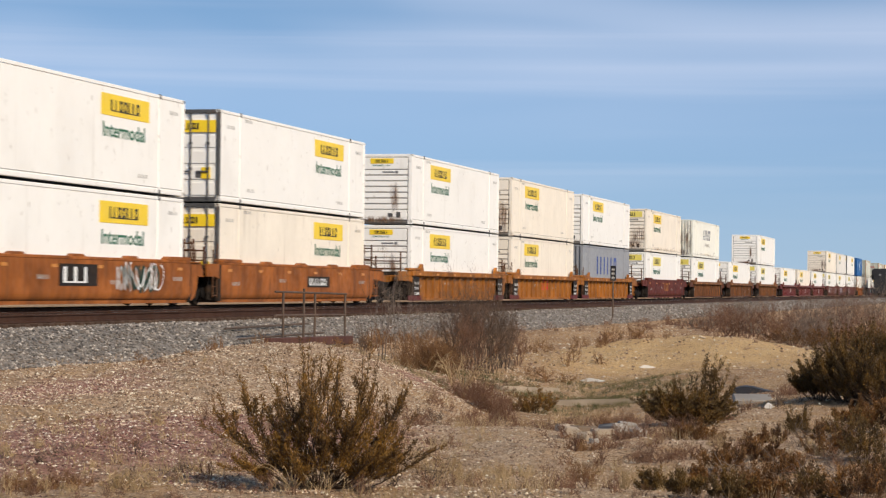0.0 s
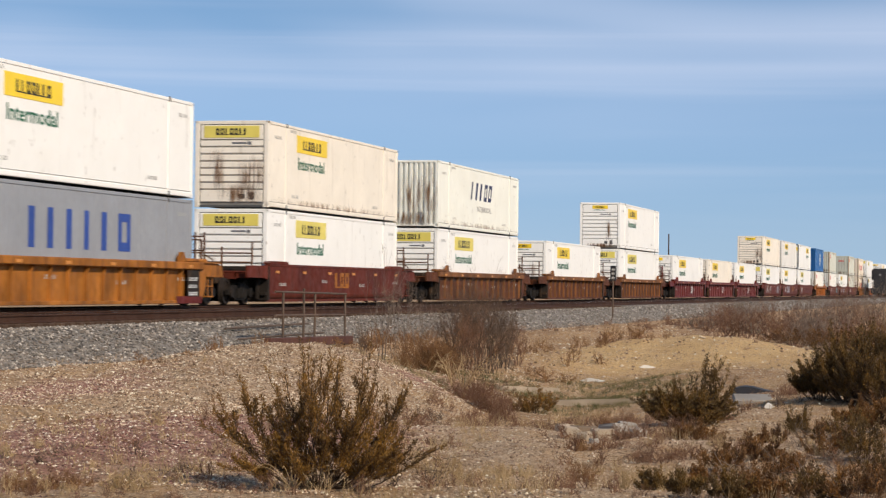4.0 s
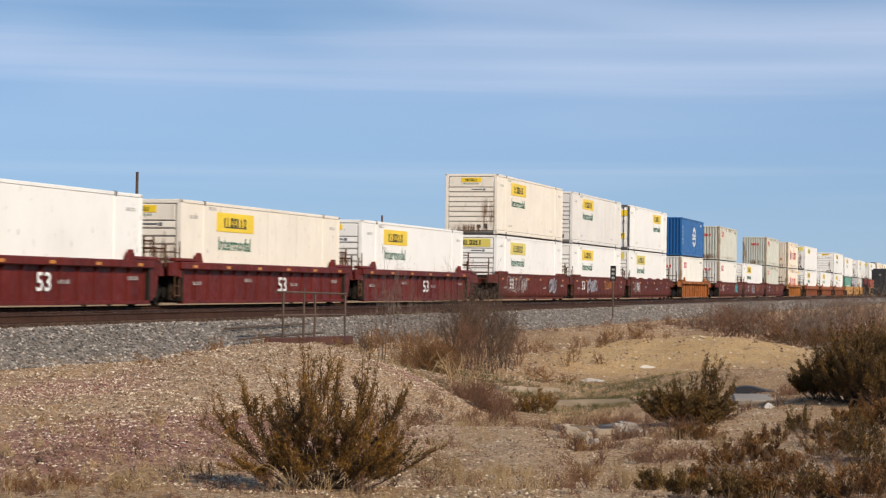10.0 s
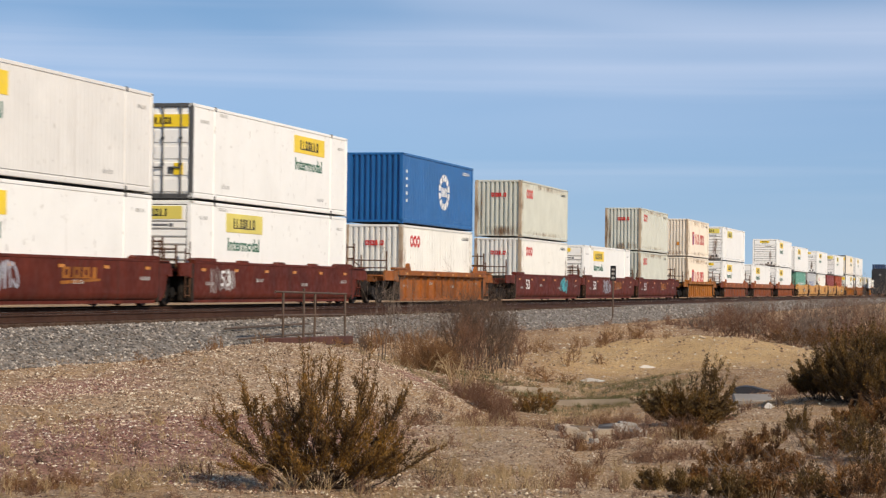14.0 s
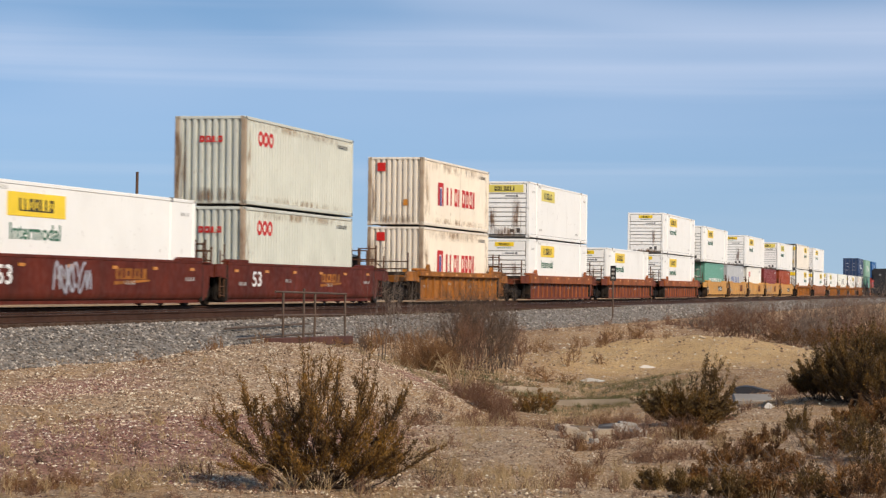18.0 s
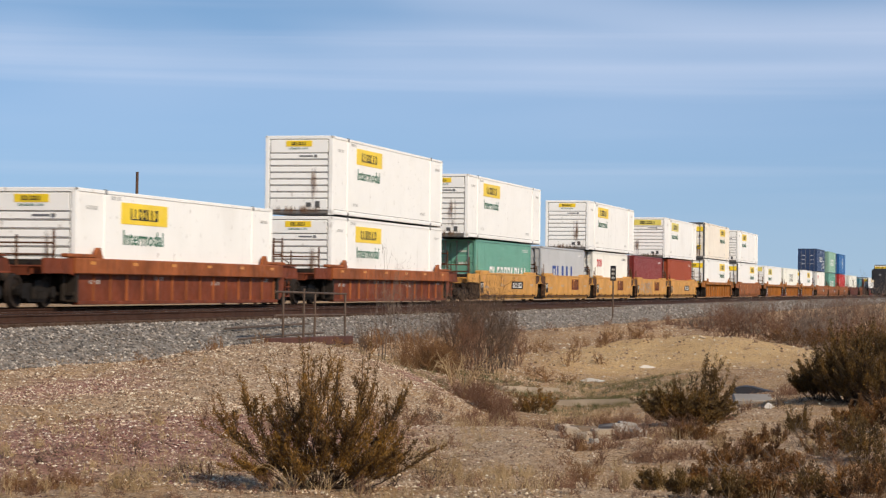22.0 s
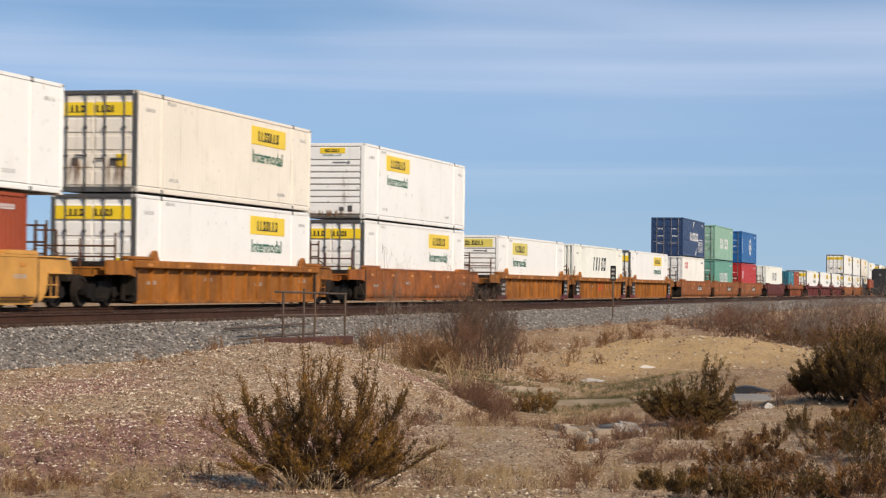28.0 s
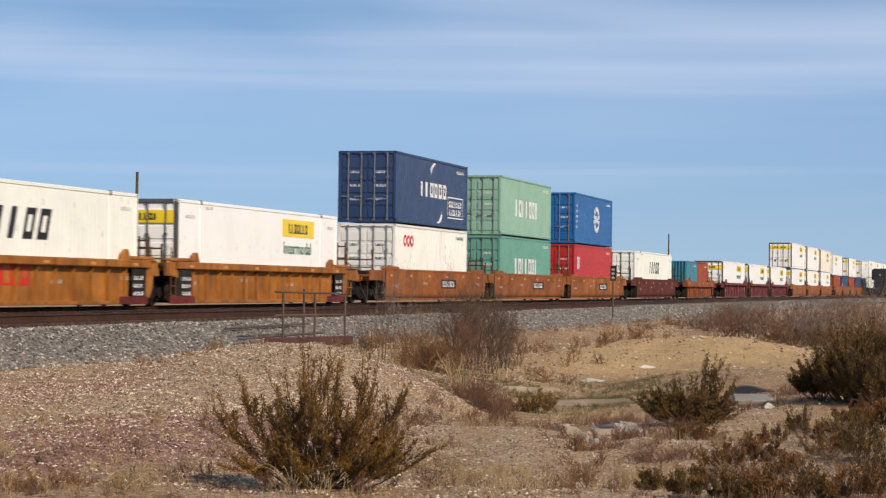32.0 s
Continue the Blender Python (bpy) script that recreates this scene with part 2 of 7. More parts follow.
class Shape:
    """Vertices and faces of one mesh."""

    def __init__(self):
        self.v, self.f = [], []

    def add(self, v, f):
        k = len(self.v)
        self.v += [tuple(p) for p in v]
        self.f += [tuple(i + k for i in q) for q in f]
        return self

    def box(self, x0, x1, y0, y1, z0, z1, c=0.0):
        if c <= 0:
            v = [(x, y, z) for x in (x0, x1) for y in (y0, y1) for z in (z0, z1)]
            return self.add(v, [(0, 1, 3, 2), (4, 6, 7, 5), (0, 4, 5, 1), (2, 3, 7, 6), (0, 2, 6, 4), (1, 5, 7, 3)])
        c = min(c, (x1 - x0) / 2.01, (y1 - y0) / 2.01, (z1 - z0) / 2.01)
        bm = bmesh.new()
        bmesh.ops.create_cube(bm, size=1)
        for p in bm.verts:
            p.co = Vector(((x0 + x1) / 2 + p.co.x * (x1 - x0), (y0 + y1) / 2 + p.co.y * (y1 - y0), (z0 + z1) / 2 + p.co.z * (z1 - z0)))
        bmesh.ops.bevel(bm, geom=bm.edges[:], offset=c, segments=1, affect="EDGES")
        bm.verts.index_update()
        v, f = [p.co[:] for p in bm.verts], [[p.index for p in q.verts] for q in bm.faces]
        bm.free()
        return self.add(v, f)

    def prism(self, outline, axis, a, b):
        """An outline of (p, q) pairs, pushed from a to b along an axis."""
        n = len(outline)
        put = {"x": lambda p, q, s: (s, p, q), "y": lambda p, q, s: (p, s, q), "z": lambda p, q, s: (p, q, s)}[axis]
        v = [put(p, q, a) for p, q in outline] + [put(p, q, b) for p, q in outline]
        f = [(i, (i + 1) % n, n + (i + 1) % n, n + i) for i in range(n)]
        return self.add(v, f + [tuple(range(n)), tuple(range(2 * n - 1, n - 1, -1))])

    def rod(self, p, q, r, sides=6, r2=None):
        p, q = Vector(p), Vector(q)
        r2 = r if r2 is None else r2
        d = (q - p).normalized()
        u = d.orthogonal().normalized()
        w = d.cross(u)
        ring = [(u * math.cos(2 * math.pi * i / sides) + w * math.sin(2 * math.pi * i / sides)) for i in range(sides)]
        v = [p + e * r for e in ring] + [q + e * r2 for e in ring]
        f = [(i, (i + 1) % sides, sides + (i + 1) % sides, sides + i) for i in range(sides)]
        return self.add(v, f + [tuple(range(sides - 1, -1, -1)), tuple(range(sides, 2 * sides))])

    def mesh(self, name, smooth=False):
        m = bpy.data.meshes.new(name)
        m.from_pydata(self.v, [], self.f)
        bm = bmesh.new()
        bm.from_mesh(m)
        bmesh.ops.recalc_face_normals(bm, faces=bm.faces[:])
        bm.to_mesh(m)
        bm.free()
        if smooth:
            for p in m.polygons:
                p.use_smooth = True
        m.materials.append(None)
        return m


def shared(key, make, smooth=False):
    """The mesh kept under key, made at its first use."""
    if key not in MESHES:
        MESHES[key] = make().mesh(str(key[0]) if isinstance(key, tuple) else key, smooth)
    return MESHES[key]


def part(name, mesh, material, parent=None, label="", at=None):
    """Links a mesh as one object under a thing or a part, with the material on the object."""
    if isinstance(mesh, Shape):
        mesh = mesh.mesh(name)
    ob = new(name, mesh)
    if not mesh.materials:
        mesh.materials.append(None)
    ob.material_slots[0].link = "OBJECT"
    ob.material_slots[0].material = material
    ob.parent = parent
    if at is not None:
        ob.matrix_basis = at
    if label:
        tagged(ob, label)
    return ob


def lettering(key, text, width, height):
    """Flat lettering in the built-in font, its lower edge at the origin, reading along +y on a face that looks to +x."""
    if key in MESHES:
        return MESHES[key]
    cu = bpy.data.curves.new("writing", "FONT")
    cu.body, cu.resolution_u, cu.offset = text, 2, 0.018
    ob = bpy.data.objects.new("writing", cu)
    scene.collection.objects.link(ob)
    me = bpy.data.meshes.new_from_object(ob.evaluated_get(bpy.context.evaluated_depsgraph_get()))
    bpy.data.objects.remove(ob)
    xs, ys = [p.co.x for p in me.vertices], [p.co.y for p in me.vertices]
    x0, sx, y0, sy = min(xs), width / (max(xs) - min(xs)), min(ys), height / (max(ys) - min(ys))
    for p in me.vertices:
        p.co = Vector((0, (p.co.x - x0) * sx, (p.co.y - y0) * sy))
    me.materials.clear()
    me.materials.append(None)
    MESHES[key] = me
    return me


def to_end(m):
    """Turns lettering made for the +x face onto a face that looks to -y."""
    return m @ pose(0, 0, 0, 0, 0, -90)


def block(s, y0, y1, height, slant, hollow, low=0.0):
    """One upright plain block on a +x face, solid or with a slot through it."""
    def ring(a, b, c, d):
        return [(0, a + slant * c, c), (0, b + slant * c, c), (0, b + slant * d, d), (0, a + slant * d, d)]
    if not hollow:
        return s.add(ring(y0, y1, low, height), [(0, 1, 2, 3)])
    e = (y1 - y0) * 0.3
    return s.add(ring(y0, y1, low, height) + ring(y0 + e, y1 - e, low + (height - low) * 0.24, height * 0.78), [(0, 1, 5, 4), (1, 2, 6, 5), (2, 3, 7, 6), (3, 0, 4, 7)])


def block_spans(seed, width, count):
    r = random.Random(seed)
    step = width / count
    for i in range(count):
        hollow = r.random() < 0.4
        w = step * (r.uniform(0.66, 0.8) if hollow else r.uniform(0.26, 0.44))
        yield i * step, i * step + w, hollow


def bars(seed, width, height, count, slant=0.0, thin=0.32):
    """A row of plain blocks the size of a word, joined along their foot, on a +x face."""
    s = Shape()
    foot = height * 0.1
    cells = list(block_spans(seed, width, count))
    line = sorted({q for a, b, hollow in cells for q in (a, b)})
    k = {y: i for i, y in enumerate(line)}
    n = len(line)
    s.add([(0, y, 0) for y in line] + [(0, y + slant * foot, foot) for y in line], [(i, i + 1, n + i + 1, n + i) for i in range(n - 1)])
    for a, b, hollow in cells:
        e, base = (b - a) * 0.3, len(s.v)
        if hollow:
            z0, z1 = height * 0.3, height * 0.76
            s.v += [(0, q + slant * z, z) for q, z in ((a, height), (b, height), (a + e, z0), (b - e, z0), (a + e, z1), (b - e, z1))]
            l, r = n + k[a], n + k[b]
            s.f += [(l, r, base + 3, base + 2), (r, base + 1, base + 5, base + 3), (base + 1, base, base + 4, base + 5), (base, l, base + 2, base + 4)]
        else:
            s.v += [(0, b + slant * height, height), (0, a + slant * height, height)]
            s.f.append((n + k[a], n + k[b], base, base + 1))
    return s


def word_blocks(seed, width, height, count, slant, ink, parent, at):
    """Large marks: every block a part of its own."""
    for i, (a, b, hollow) in enumerate(block_spans(seed, width, count)):
        part("emblem", shared(("block", seed, i), lambda: block(Shape(), a, b, height, slant, hollow)), ink, parent, at=at)


def round_mark(ry, rz):
    """A plain ring on a +x face."""
    s = Shape()
    for i in range(14):
        s.v += [(0, ry * e * math.cos(i * math.pi / 7), rz * e * math.sin(i * math.pi / 7)) for e in (1.0, 0.5)]
    s.f += [(2 * i, (2 * i + 2) % 28, (2 * i + 3) % 28, 2 * i + 1) for i in range(14)]
    return s


def sheet(y0, y1, z0, z1, face, depth, pitch, flat=0.4, thick=0.09):
    """A pressed sheet wall that looks to +x: trapezoid waves along y, closed at its back."""
    s = Shape()
    n = max(1, round((y1 - y0) / pitch))
    p = (y1 - y0) / n
    line = []
    for i in range(n):
        a = y0 + i * p
        sl = p * (1 - flat * 1.0) * 0.18
        top = p * flat
        line += [(a, face), (a + top, face), (a + top + sl, face - depth), (a + p - sl, face - depth)]
    line.append((y1, face))
    v = []
    for y, x in line:
        v += [(x, y, z0), (x, y, z1), (face - thick, y, z0), (face - thick, y, z1)]
    f = []
    for i in range(len(line) - 1):
        k = 4 * i
        f += [(k, k + 4, k + 5, k + 1), (k + 2, k + 3, k + 7, k + 6), (k + 1, k + 5, k + 7, k + 3), (k, k + 2, k + 6, k + 4)]
    e = 4 * (len(line) - 1)
    return s.add(v, f + [(0, 1, 3, 2), (e, e + 2, e + 3, e + 1)])


TRAIN = []  # every moving thing with its place along the train, its side shift and its height
LANE = -25.25


def moving(ob, s, z=0.0, x=0.0):
    TRAIN.append((ob, s, x, z))
    return ob


# ---- containers ----
H = 2.896


def nose_end(box, w, h, paint, sign):
    """The front wall of a domestic container: pressed panels over a dark backing, sign plate, hatch plates."""
    # grey backing wall darkens the gaps between the panels
    wall = part("end_wall", shared(("end_wall", w, h), lambda: Shape().box(-w / 2 + 0.15, w / 2 - 0.15, 0.045, 0.12, 0.05, h - 0.05)), PANELGAP, box)
    part("end_header", shared(("end_header", w), lambda: Shape().box(-w / 2 + 0.161, w / 2 - 0.161, 0.0, 0.1, 0, 0.12, 0.012)), paint, box, at=pose(0, 0, h - 0.12))
    # sill coloured dark to carry the shade of the gap between stacked boxes
    part("end_sill", shared(("end_sill53", w), lambda: Shape().box(-w / 2 + 0.161, w / 2 - 0.161, 0.0, 0.1, 0.0, 0.08, 0.012)), STEELDARK, box)
    panel = shared(("panel", w), lambda: Shape().prism([(0.03, 0.0), (0.0, 0.035), (0.012, 0.212), (0.05, 0.212), (0.05, 0.0)], "x", -w / 2 + 0.195, w / 2 - 0.195))
    for i in range(7):
        part("panel", panel, paint, wall, at=pose(0, 0, 0.60 + i * 0.238))
    part("kick_plate", shared(("kick_plate", w), lambda: Shape().box(-w / 2 + 0.195, w / 2 - 0.195, 0.004, 0.05, 0.18, 0.58, 0.015)), paint, wall)
    part("head_panel", shared(("head_panel", w, h), lambda: Shape().box(-w / 2 + 0.195, w / 2 - 0.195, 0.004, 0.05, 2.27, h - 0.145, 0.015)), paint, wall)
    part("hatch", shared("hatch", lambda: Shape().box(-0.09, 0.09, -0.016, 0.004, 0, 0.24, 0.01)), STEELDARK, wall, at=pose(w * 0.28, 0, 0.26))
    part("placard", shared("placard", lambda: Shape().box(-0.1, 0.1, -0.012, 0.004, 0, 0.16, 0.005)), STEELDARK, wall, at=pose(w * 0.15, 0, 0.29))
    part("latch", shared("latch", lambda: Shape().box(-0.26, 0.26, -0.012, 0.006, 0, 0.06, 0.01).box(0.3, 0.42, -0.02, 0.006, -0.02, 0.08, 0.01)), GALV, wall, at=pose(0.28, 0, 2.12))
    if sign == "wide":
        plate = part("sign", shared("sign_wide", lambda: Shape().box(-0.98, 0.98, -0.012, 0.0, 0, 0.40, 0.006)), YELLOWOLD, wall, at=pose(0, 0.003, h - 0.57))
        part("emblem", shared("emblem_wide", lambda: bars(3, 1.15, 0.22, 7, 0.0, 0.26)), INK, plate, at=to_end(pose(-0.55, -0.017, 0.09)))
    else:
        plate = part("sign", shared("sign_small", lambda: Shape().box(-0.5, 0.5, -0.012, 0.0, 0, 0.22, 0.006)), YELLOW, wall, at=pose(0, 0.003, h - 0.40))
        part("emblem", shared("emblem_small", lambda: bars(3, 0.6, 0.12, 7, 0.0, 0.26)), INK, plate, at=to_end(pose(-0.29, -0.017, 0.05)))
        part("small_print", shared("end_print", lambda: bars(31, 0.75, 0.06, 9, 0.0, 0.3)), INKGREEN, wall, at=to_end(pose(-0.38, -0.001, h - 0.5)))
    return wall


def door_end(box, w, h, paint, rod, sign=True):
    """A pair of doors with hinges, lock rods and handles."""
    surround = part("door_frame", shared(("door_frame", w, h), lambda: Shape().box(-w / 2, -w / 2 + 0.12, 0, 0.1, 0, h, 0.012).box(w / 2 - 0.12, w / 2, 0, 0.1, 0, h, 0.012).box(-w / 2 + 0.12, w / 2 - 0.12, 0, 0.1, h - 0.12, h, 0.012).box(-w / 2 + 0.12, w / 2 - 0.12, 0, 0.1, 0, 0.15, 0.012)), STEELDARK if sign else paint, box)
    dw = w / 2 - 0.13

    def leaf():
        s = Shape().box(0, dw, 0.05, 0.1, 0.16, h - 0.13)
        for i in range(5):
            z = 0.2 + i * (h - 0.4) / 5
            s.box(0.03, dw - 0.03, 0.022, 0.055, z, z + (h - 0.4) / 5 - 0.1, 0.02)
        return s

    leaf_mesh = shared(("door_leaf", w, h), leaf)
    rod_mesh = shared(("lock_rod", h), lambda: Shape().rod((0, 0, 0.1), (0, 0, h - 0.08), 0.026, 6).box(-0.05, 0.05, -0.03, 0.03, 0.08, 0.15).box(-0.05, 0.05, -0.03, 0.03, h - 0.14, h - 0.07).box(-0.045, 0.045, -0.04, 0.04, 1.0, 1.08).box(-0.045, 0.045, -0.04, 0.04, h * 0.62, h * 0.62 + 0.08))
    handle = shared("door_handle", lambda: Shape().box(-0.3, 0.02, -0.05, -0.02, 0, 0.05, 0.01))
    for k, x in ((0, -w / 2 + 0.125), (1, 0.005)):
        d = part("door", leaf_mesh, paint, box, at=pose(x, 0, 0))
        for q in (0.28, 0.78):
            part("lock_rod", rod_mesh, rod, d, at=pose(dw * q, 0.0, 0))
            part("handle", handle, rod, d, at=pose(dw * q, 0, 1.02 - 0.1 * k))
        if sign:
            plate = part("sign", shared(("door_sign", k), lambda: Shape().box(0.02, dw - 0.02, 0.0, 0.018, 0, 0.38, 0.004)), YELLOW, d, at=pose(0, 0, h - 0.72))
            part("emblem", shared(("door_emblem", k), lambda: bars(5 + k, 0.62, 0.2, 4, 0, 0.28)), INK, plate, at=to_end(pose(0.3 if k == 0 else 0.06, -0.006, 0.09)))
            if k:
                part("notice", shared("notice", lambda: Shape().box(0, 0.3, 0.0, 0.018, 0, 0.36, 0.004)), YELLOW, d, at=pose(dw - 0.48, 0, 0.72))
            part("placard", shared("door_placard", lambda: Shape().box(0, 0.2, 0.006, 0.02, 0, 0.22, 0.004)), STEELDARK, d, at=pose(dw * 0.42, 0, 0.75))
        else:
            for q in range(3):
                part("small_print", shared(("door_print", q), lambda: bars(20 + q, 0.42, 0.09, 6, 0, 0.3)), INKWHITE if paint not in (OOWHITE, OOGREY) else INK, d, at=to_end(pose(dw * 0.35, 0.012, 0.9 + q * 0.55)))
    return surround


def corr_end(box, w, h, paint, post):
    """The plain end of a sea container: upright deep waves between two corner posts."""
    def wave():
        s = sheet(-w / 2 + 0.16, w / 2 - 0.16, 0.14, h - 0.1, 0.0, 0.10, 0.235, 0.45, 0.13)
        s.v = [(y, -x + 0.015, z) for x, y, z in s.v]
        return s

    part("end_wall", shared(("wave_end", w, h), wave), paint, box)
    part("end_sill", shared(("end_sill", w), lambda: Shape().box(-w / 2 + 0.16, w / 2 - 0.16, 0, 0.12, 0.045, 0.14, 0.012)), paint, box)
    part("end_header", shared(("end_head", w), lambda: Shape().box(-w / 2 + 0.16, w / 2 - 0.16, 0, 0.12, 0, 0.1, 0.012)), paint, box, at=pose(0, 0, h - 0.1))
    pm = shared(("corner_post", h), lambda: Shape().box(-0.08, 0.08, 0, 0.17, 0, h, 0.015))
    for x in (-w / 2 + 0.08, w / 2 - 0.08):
        part("corner_post", pm, post, box, at=pose(x, 0, 0))


STAINS = {
    "creamwide": ((0.72, 0.1, 1.0, 1.6), (0.3, 0.1, 1.6, 0.7), (-0.5, 0.5, 0.6, 1.5)),
    "noword": ((0.62, 0.2, 0.6, 1.9), (-0.7, 0.2, 0.6, 1.6), (0.0, 0.0, 2.2, 0.6)),
    "cream": ((0.85, 0.1, 0.8, 1.7), (0.0, 0.0, 2.2, 0.5)),
    "swift": ((-1.0, 0.1, 0.7, 2.6), (0.1, 0.1, 1.2, 2.4), (0.9, 0.1, 0.8, 2.6), (0.0, 0.0, 2.4, 0.7)),
    "white": ((0.55, 0.4, 0.4, 1.4), (0.0, 0.0, 2.2, 0.35)),
    "whitewide": ((-0.7, 0.2, 0.5, 1.2), (0.0, 0.0, 2.2, 0.35)),
    "creamdoor": ((0.7, 0.1, 0.8, 1.0), (-0.5, 0.1, 0.8, 0.9)),
    "oogrey": ((-1.0, 0.1, 0.5, 2.4), (0.2, 0.0, 2.0, 0.6)),
    "yang": ((-1.0, 0.1, 0.4, 2.4), (0.0, 0.0, 2.0, 0.5)),
}


# rust on the long side: along, up, length, height
SIDE_STAINS = {
    "yang": ((0.0, 0.05, 1.3, 2.8), (0.1, 2.35, 11.9, 0.6), (0.1, 0.05, 11.9, 0.4), (11.4, 0.05, 0.75, 2.8)),
    "oogrey": ((0.0, 0.05, 0.7, 2.8), (0.1, 2.5, 11.9, 0.4), (0.1, 0.05, 11.9, 0.35)),
    "oowhite": ((0.0, 0.05, 0.7, 2.8), (0.1, 0.05, 11.9, 0.4), (11.5, 0.05, 0.65, 2.8)),
    "swift": ((0.1, 0.05, 15.8, 0.35),),
    "creamwide": ((0.1, 0.05, 15.8, 0.35),),
    "chinagreen": ((0.0, 0.05, 0.6, 2.5),),
}


def container(kind, length, w, h, paint, end, logo, sign="small"):
    """Origin at the middle of the near end's lower edge; it runs to +y, and its visible long side looks to +x."""
    box = new("shipping_container")
    fine = length > 13
    depth, pitch = (0.003 if paint is WHITE else 0.007, 0.27) if fine else (0.036, 0.28)
    end_len = 0.16
    sm = shared(("side", length, h, w, depth), lambda: sheet(end_len, length - end_len, 0.18, h - 0.1, w / 2 - 0.02, depth, pitch, 0.62 if fine else 0.45))
    part("side_wall", sm, paint, box)
    part("side_wall", sm, paint, box, at=pose(0, length, 0, 0, 0, 180))
    rail = shared(("side_rail", length), lambda: Shape().prism([(-0.1, 0.04), (-0.008, 0.04), (0.0, 0.06), (0.0, 0.15), (-0.03, 0.19), (-0.1, 0.19)], "y", 0, length))
    top = shared(("top_rail", length), lambda: Shape().box(-0.1, 0.0, 0, length, 0, 0.1, 0.012))
    # dark strip drawn as the shadow line over the bottom rail
    if fine:
        part("rail_seam", shared(("rail_seam", length), lambda: Shape().box(-0.02, 0.0, 0.17, length - 0.17, 0, 0.016)), PANELGAP, box, at=pose(w / 2 - 0.014, 0, 0.196))
    for sx in (1, -1):
        x = w / 2 if sx > 0 else -w / 2 + 0.1
        part("bottom_rail", rail, paint, box, at=pose(x, 0, 0))
        part("top_rail", top, paint, box, at=pose(x, 0, h - 0.1))
    part("roof", shared(("roof", length, w), lambda: Shape().box(-w / 2 + 0.1, w / 2 - 0.1, 0.1, length - 0.1, 0, 0.05, 0.01)), paint, box, at=pose(0, 0, h - 0.07))
    part("floor", shared(("floor", length, w), lambda: Shape().box(-w / 2 + 0.1, w / 2 - 0.1, 0.1, length - 0.1, 0, 0.1, 0.01)), STEELDARK, box, at=pose(0, 0, 0.04))
    cast = shared("casting", lambda: Shape().box(-0.09, 0.09, -0.09, 0.09, 0, 0.12, 0.012))
    post = shared(("post40", h), lambda: Shape().box(-0.05, 0.0, -0.08, 0.08, 0.18, h - 0.1, 0.01))
    slot = shared("lift_slot", lambda: Shape().box(-0.06, 0.004, -0.07, 0.07, 0, 0.15, 0.01))
    dark_post = POSTRUST if (not fine and paint in (OOGREY, OOWHITE, YMW)) else paint
    if fine:
        inset = (length - 12.192) / 2
        for y in (inset, length - inset):
            part("lifting_post", post, paint, box, at=pose(w / 2 + 0.003, y, 0))
            part("lifting_slot", slot, STEELDARK, box, at=pose(w / 2 + 0.004, y, h - 0.13))
            part("lifting_slot", slot, STEELDARK, box, at=pose(w / 2 + 0.004, y, 0.0))
    for x in (-w / 2 + 0.092, w / 2 - 0.092):
        for y in (0.092, length - 0.092):
            for z in (0.0, h - 0.12):
                part("corner_casting", cast, dark_post if not fine and y < 1 else paint, box, at=pose(x * 1.001, y, z))
    pm = shared(("corner_post", h), lambda: Shape().box(-0.08, 0.08, 0, 0.17, 0, h, 0.015))
    for x in (-w / 2 + 0.08, w / 2 - 0.08):
        part("corner_post", pm, paint, box, at=pose(x, length - 0.17, 0))
    part("end_wall", shared(("far_wall", w, h), lambda: Shape().box(-w / 2 + 0.16, w / 2 - 0.16, -0.1, -0.02, 0, h, 0.01)), paint, box, at=pose(0, length, 0))
    if end == "nose":
        for x in (-w / 2 + 0.08, w / 2 - 0.08):
            part("corner_post", shared(("nose_post", h), lambda: Shape().box(-0.08, 0.08, 0.0, 0.17, 0, h, 0.012)), paint, box, at=pose(x, 0, 0))
        nose_end(box, w, h, paint, sign)
    elif end == "door":
        for x in (-w / 2 + 0.08, w / 2 - 0.08):
            part("corner_post", shared(("door_post", h), lambda: Shape().box(-0.08, 0.08, 0.1, 0.17, 0, h, 0.01)), paint, box, at=pose(x, 0, 0))
        door_end(box, w, h, paint, STEELDARK if fine else GALV, sign=bool(sign))
    else:
        corr_end(box, w, h, paint, dark_post)
    # rust and soot runs on the near end
    for x, z, wd, ht in STAINS.get(kind, ()):
        part("stain", shared(("stain", wd, ht), lambda: Shape().box(-wd / 2, wd / 2, -0.002, 0.002, 0, ht)), STAIN, box, "run-down rust stain", at=pose(x, -0.022, z))
    for y, z, ln, ht in SIDE_STAINS.get(kind, ()):
        part("stain", shared(("side_stain", ln, ht), lambda: Shape().box(-0.002, 0.002, 0, ln, 0, ht)), SIDESTAIN, box, "rust bleeding along the seams", at=pose(w / 2 - 0.012, y, z))
    face = w / 2 - 0.016
    small = INKGREY
    # small print by the lifting posts and on the lower side
    if fine:
        for i, (y, z) in enumerate(((0.7, h - 0.55), (length - 1.2, h - 0.5), (2.6, 0.42), (length - 3.6, 0.42), (2.4, h - 0.24))):
            part("small_print", shared(("print", i % 3), lambda: bars(40 + i % 3, 0.75, 0.075, 8, 0, 0.22)), small, box, at=pose(face, y, z))
    else:
        part("small_print", shared(("print", 4), lambda: bars(44, 1.3, 0.13, 9, 0, 0.3)), INK if paint in (OOGREY, OOWHITE, YMW) else INKWHITE, box, at=pose(face, length - 2.0, h - 0.42))
    logo(box, face, length, h)
    return box


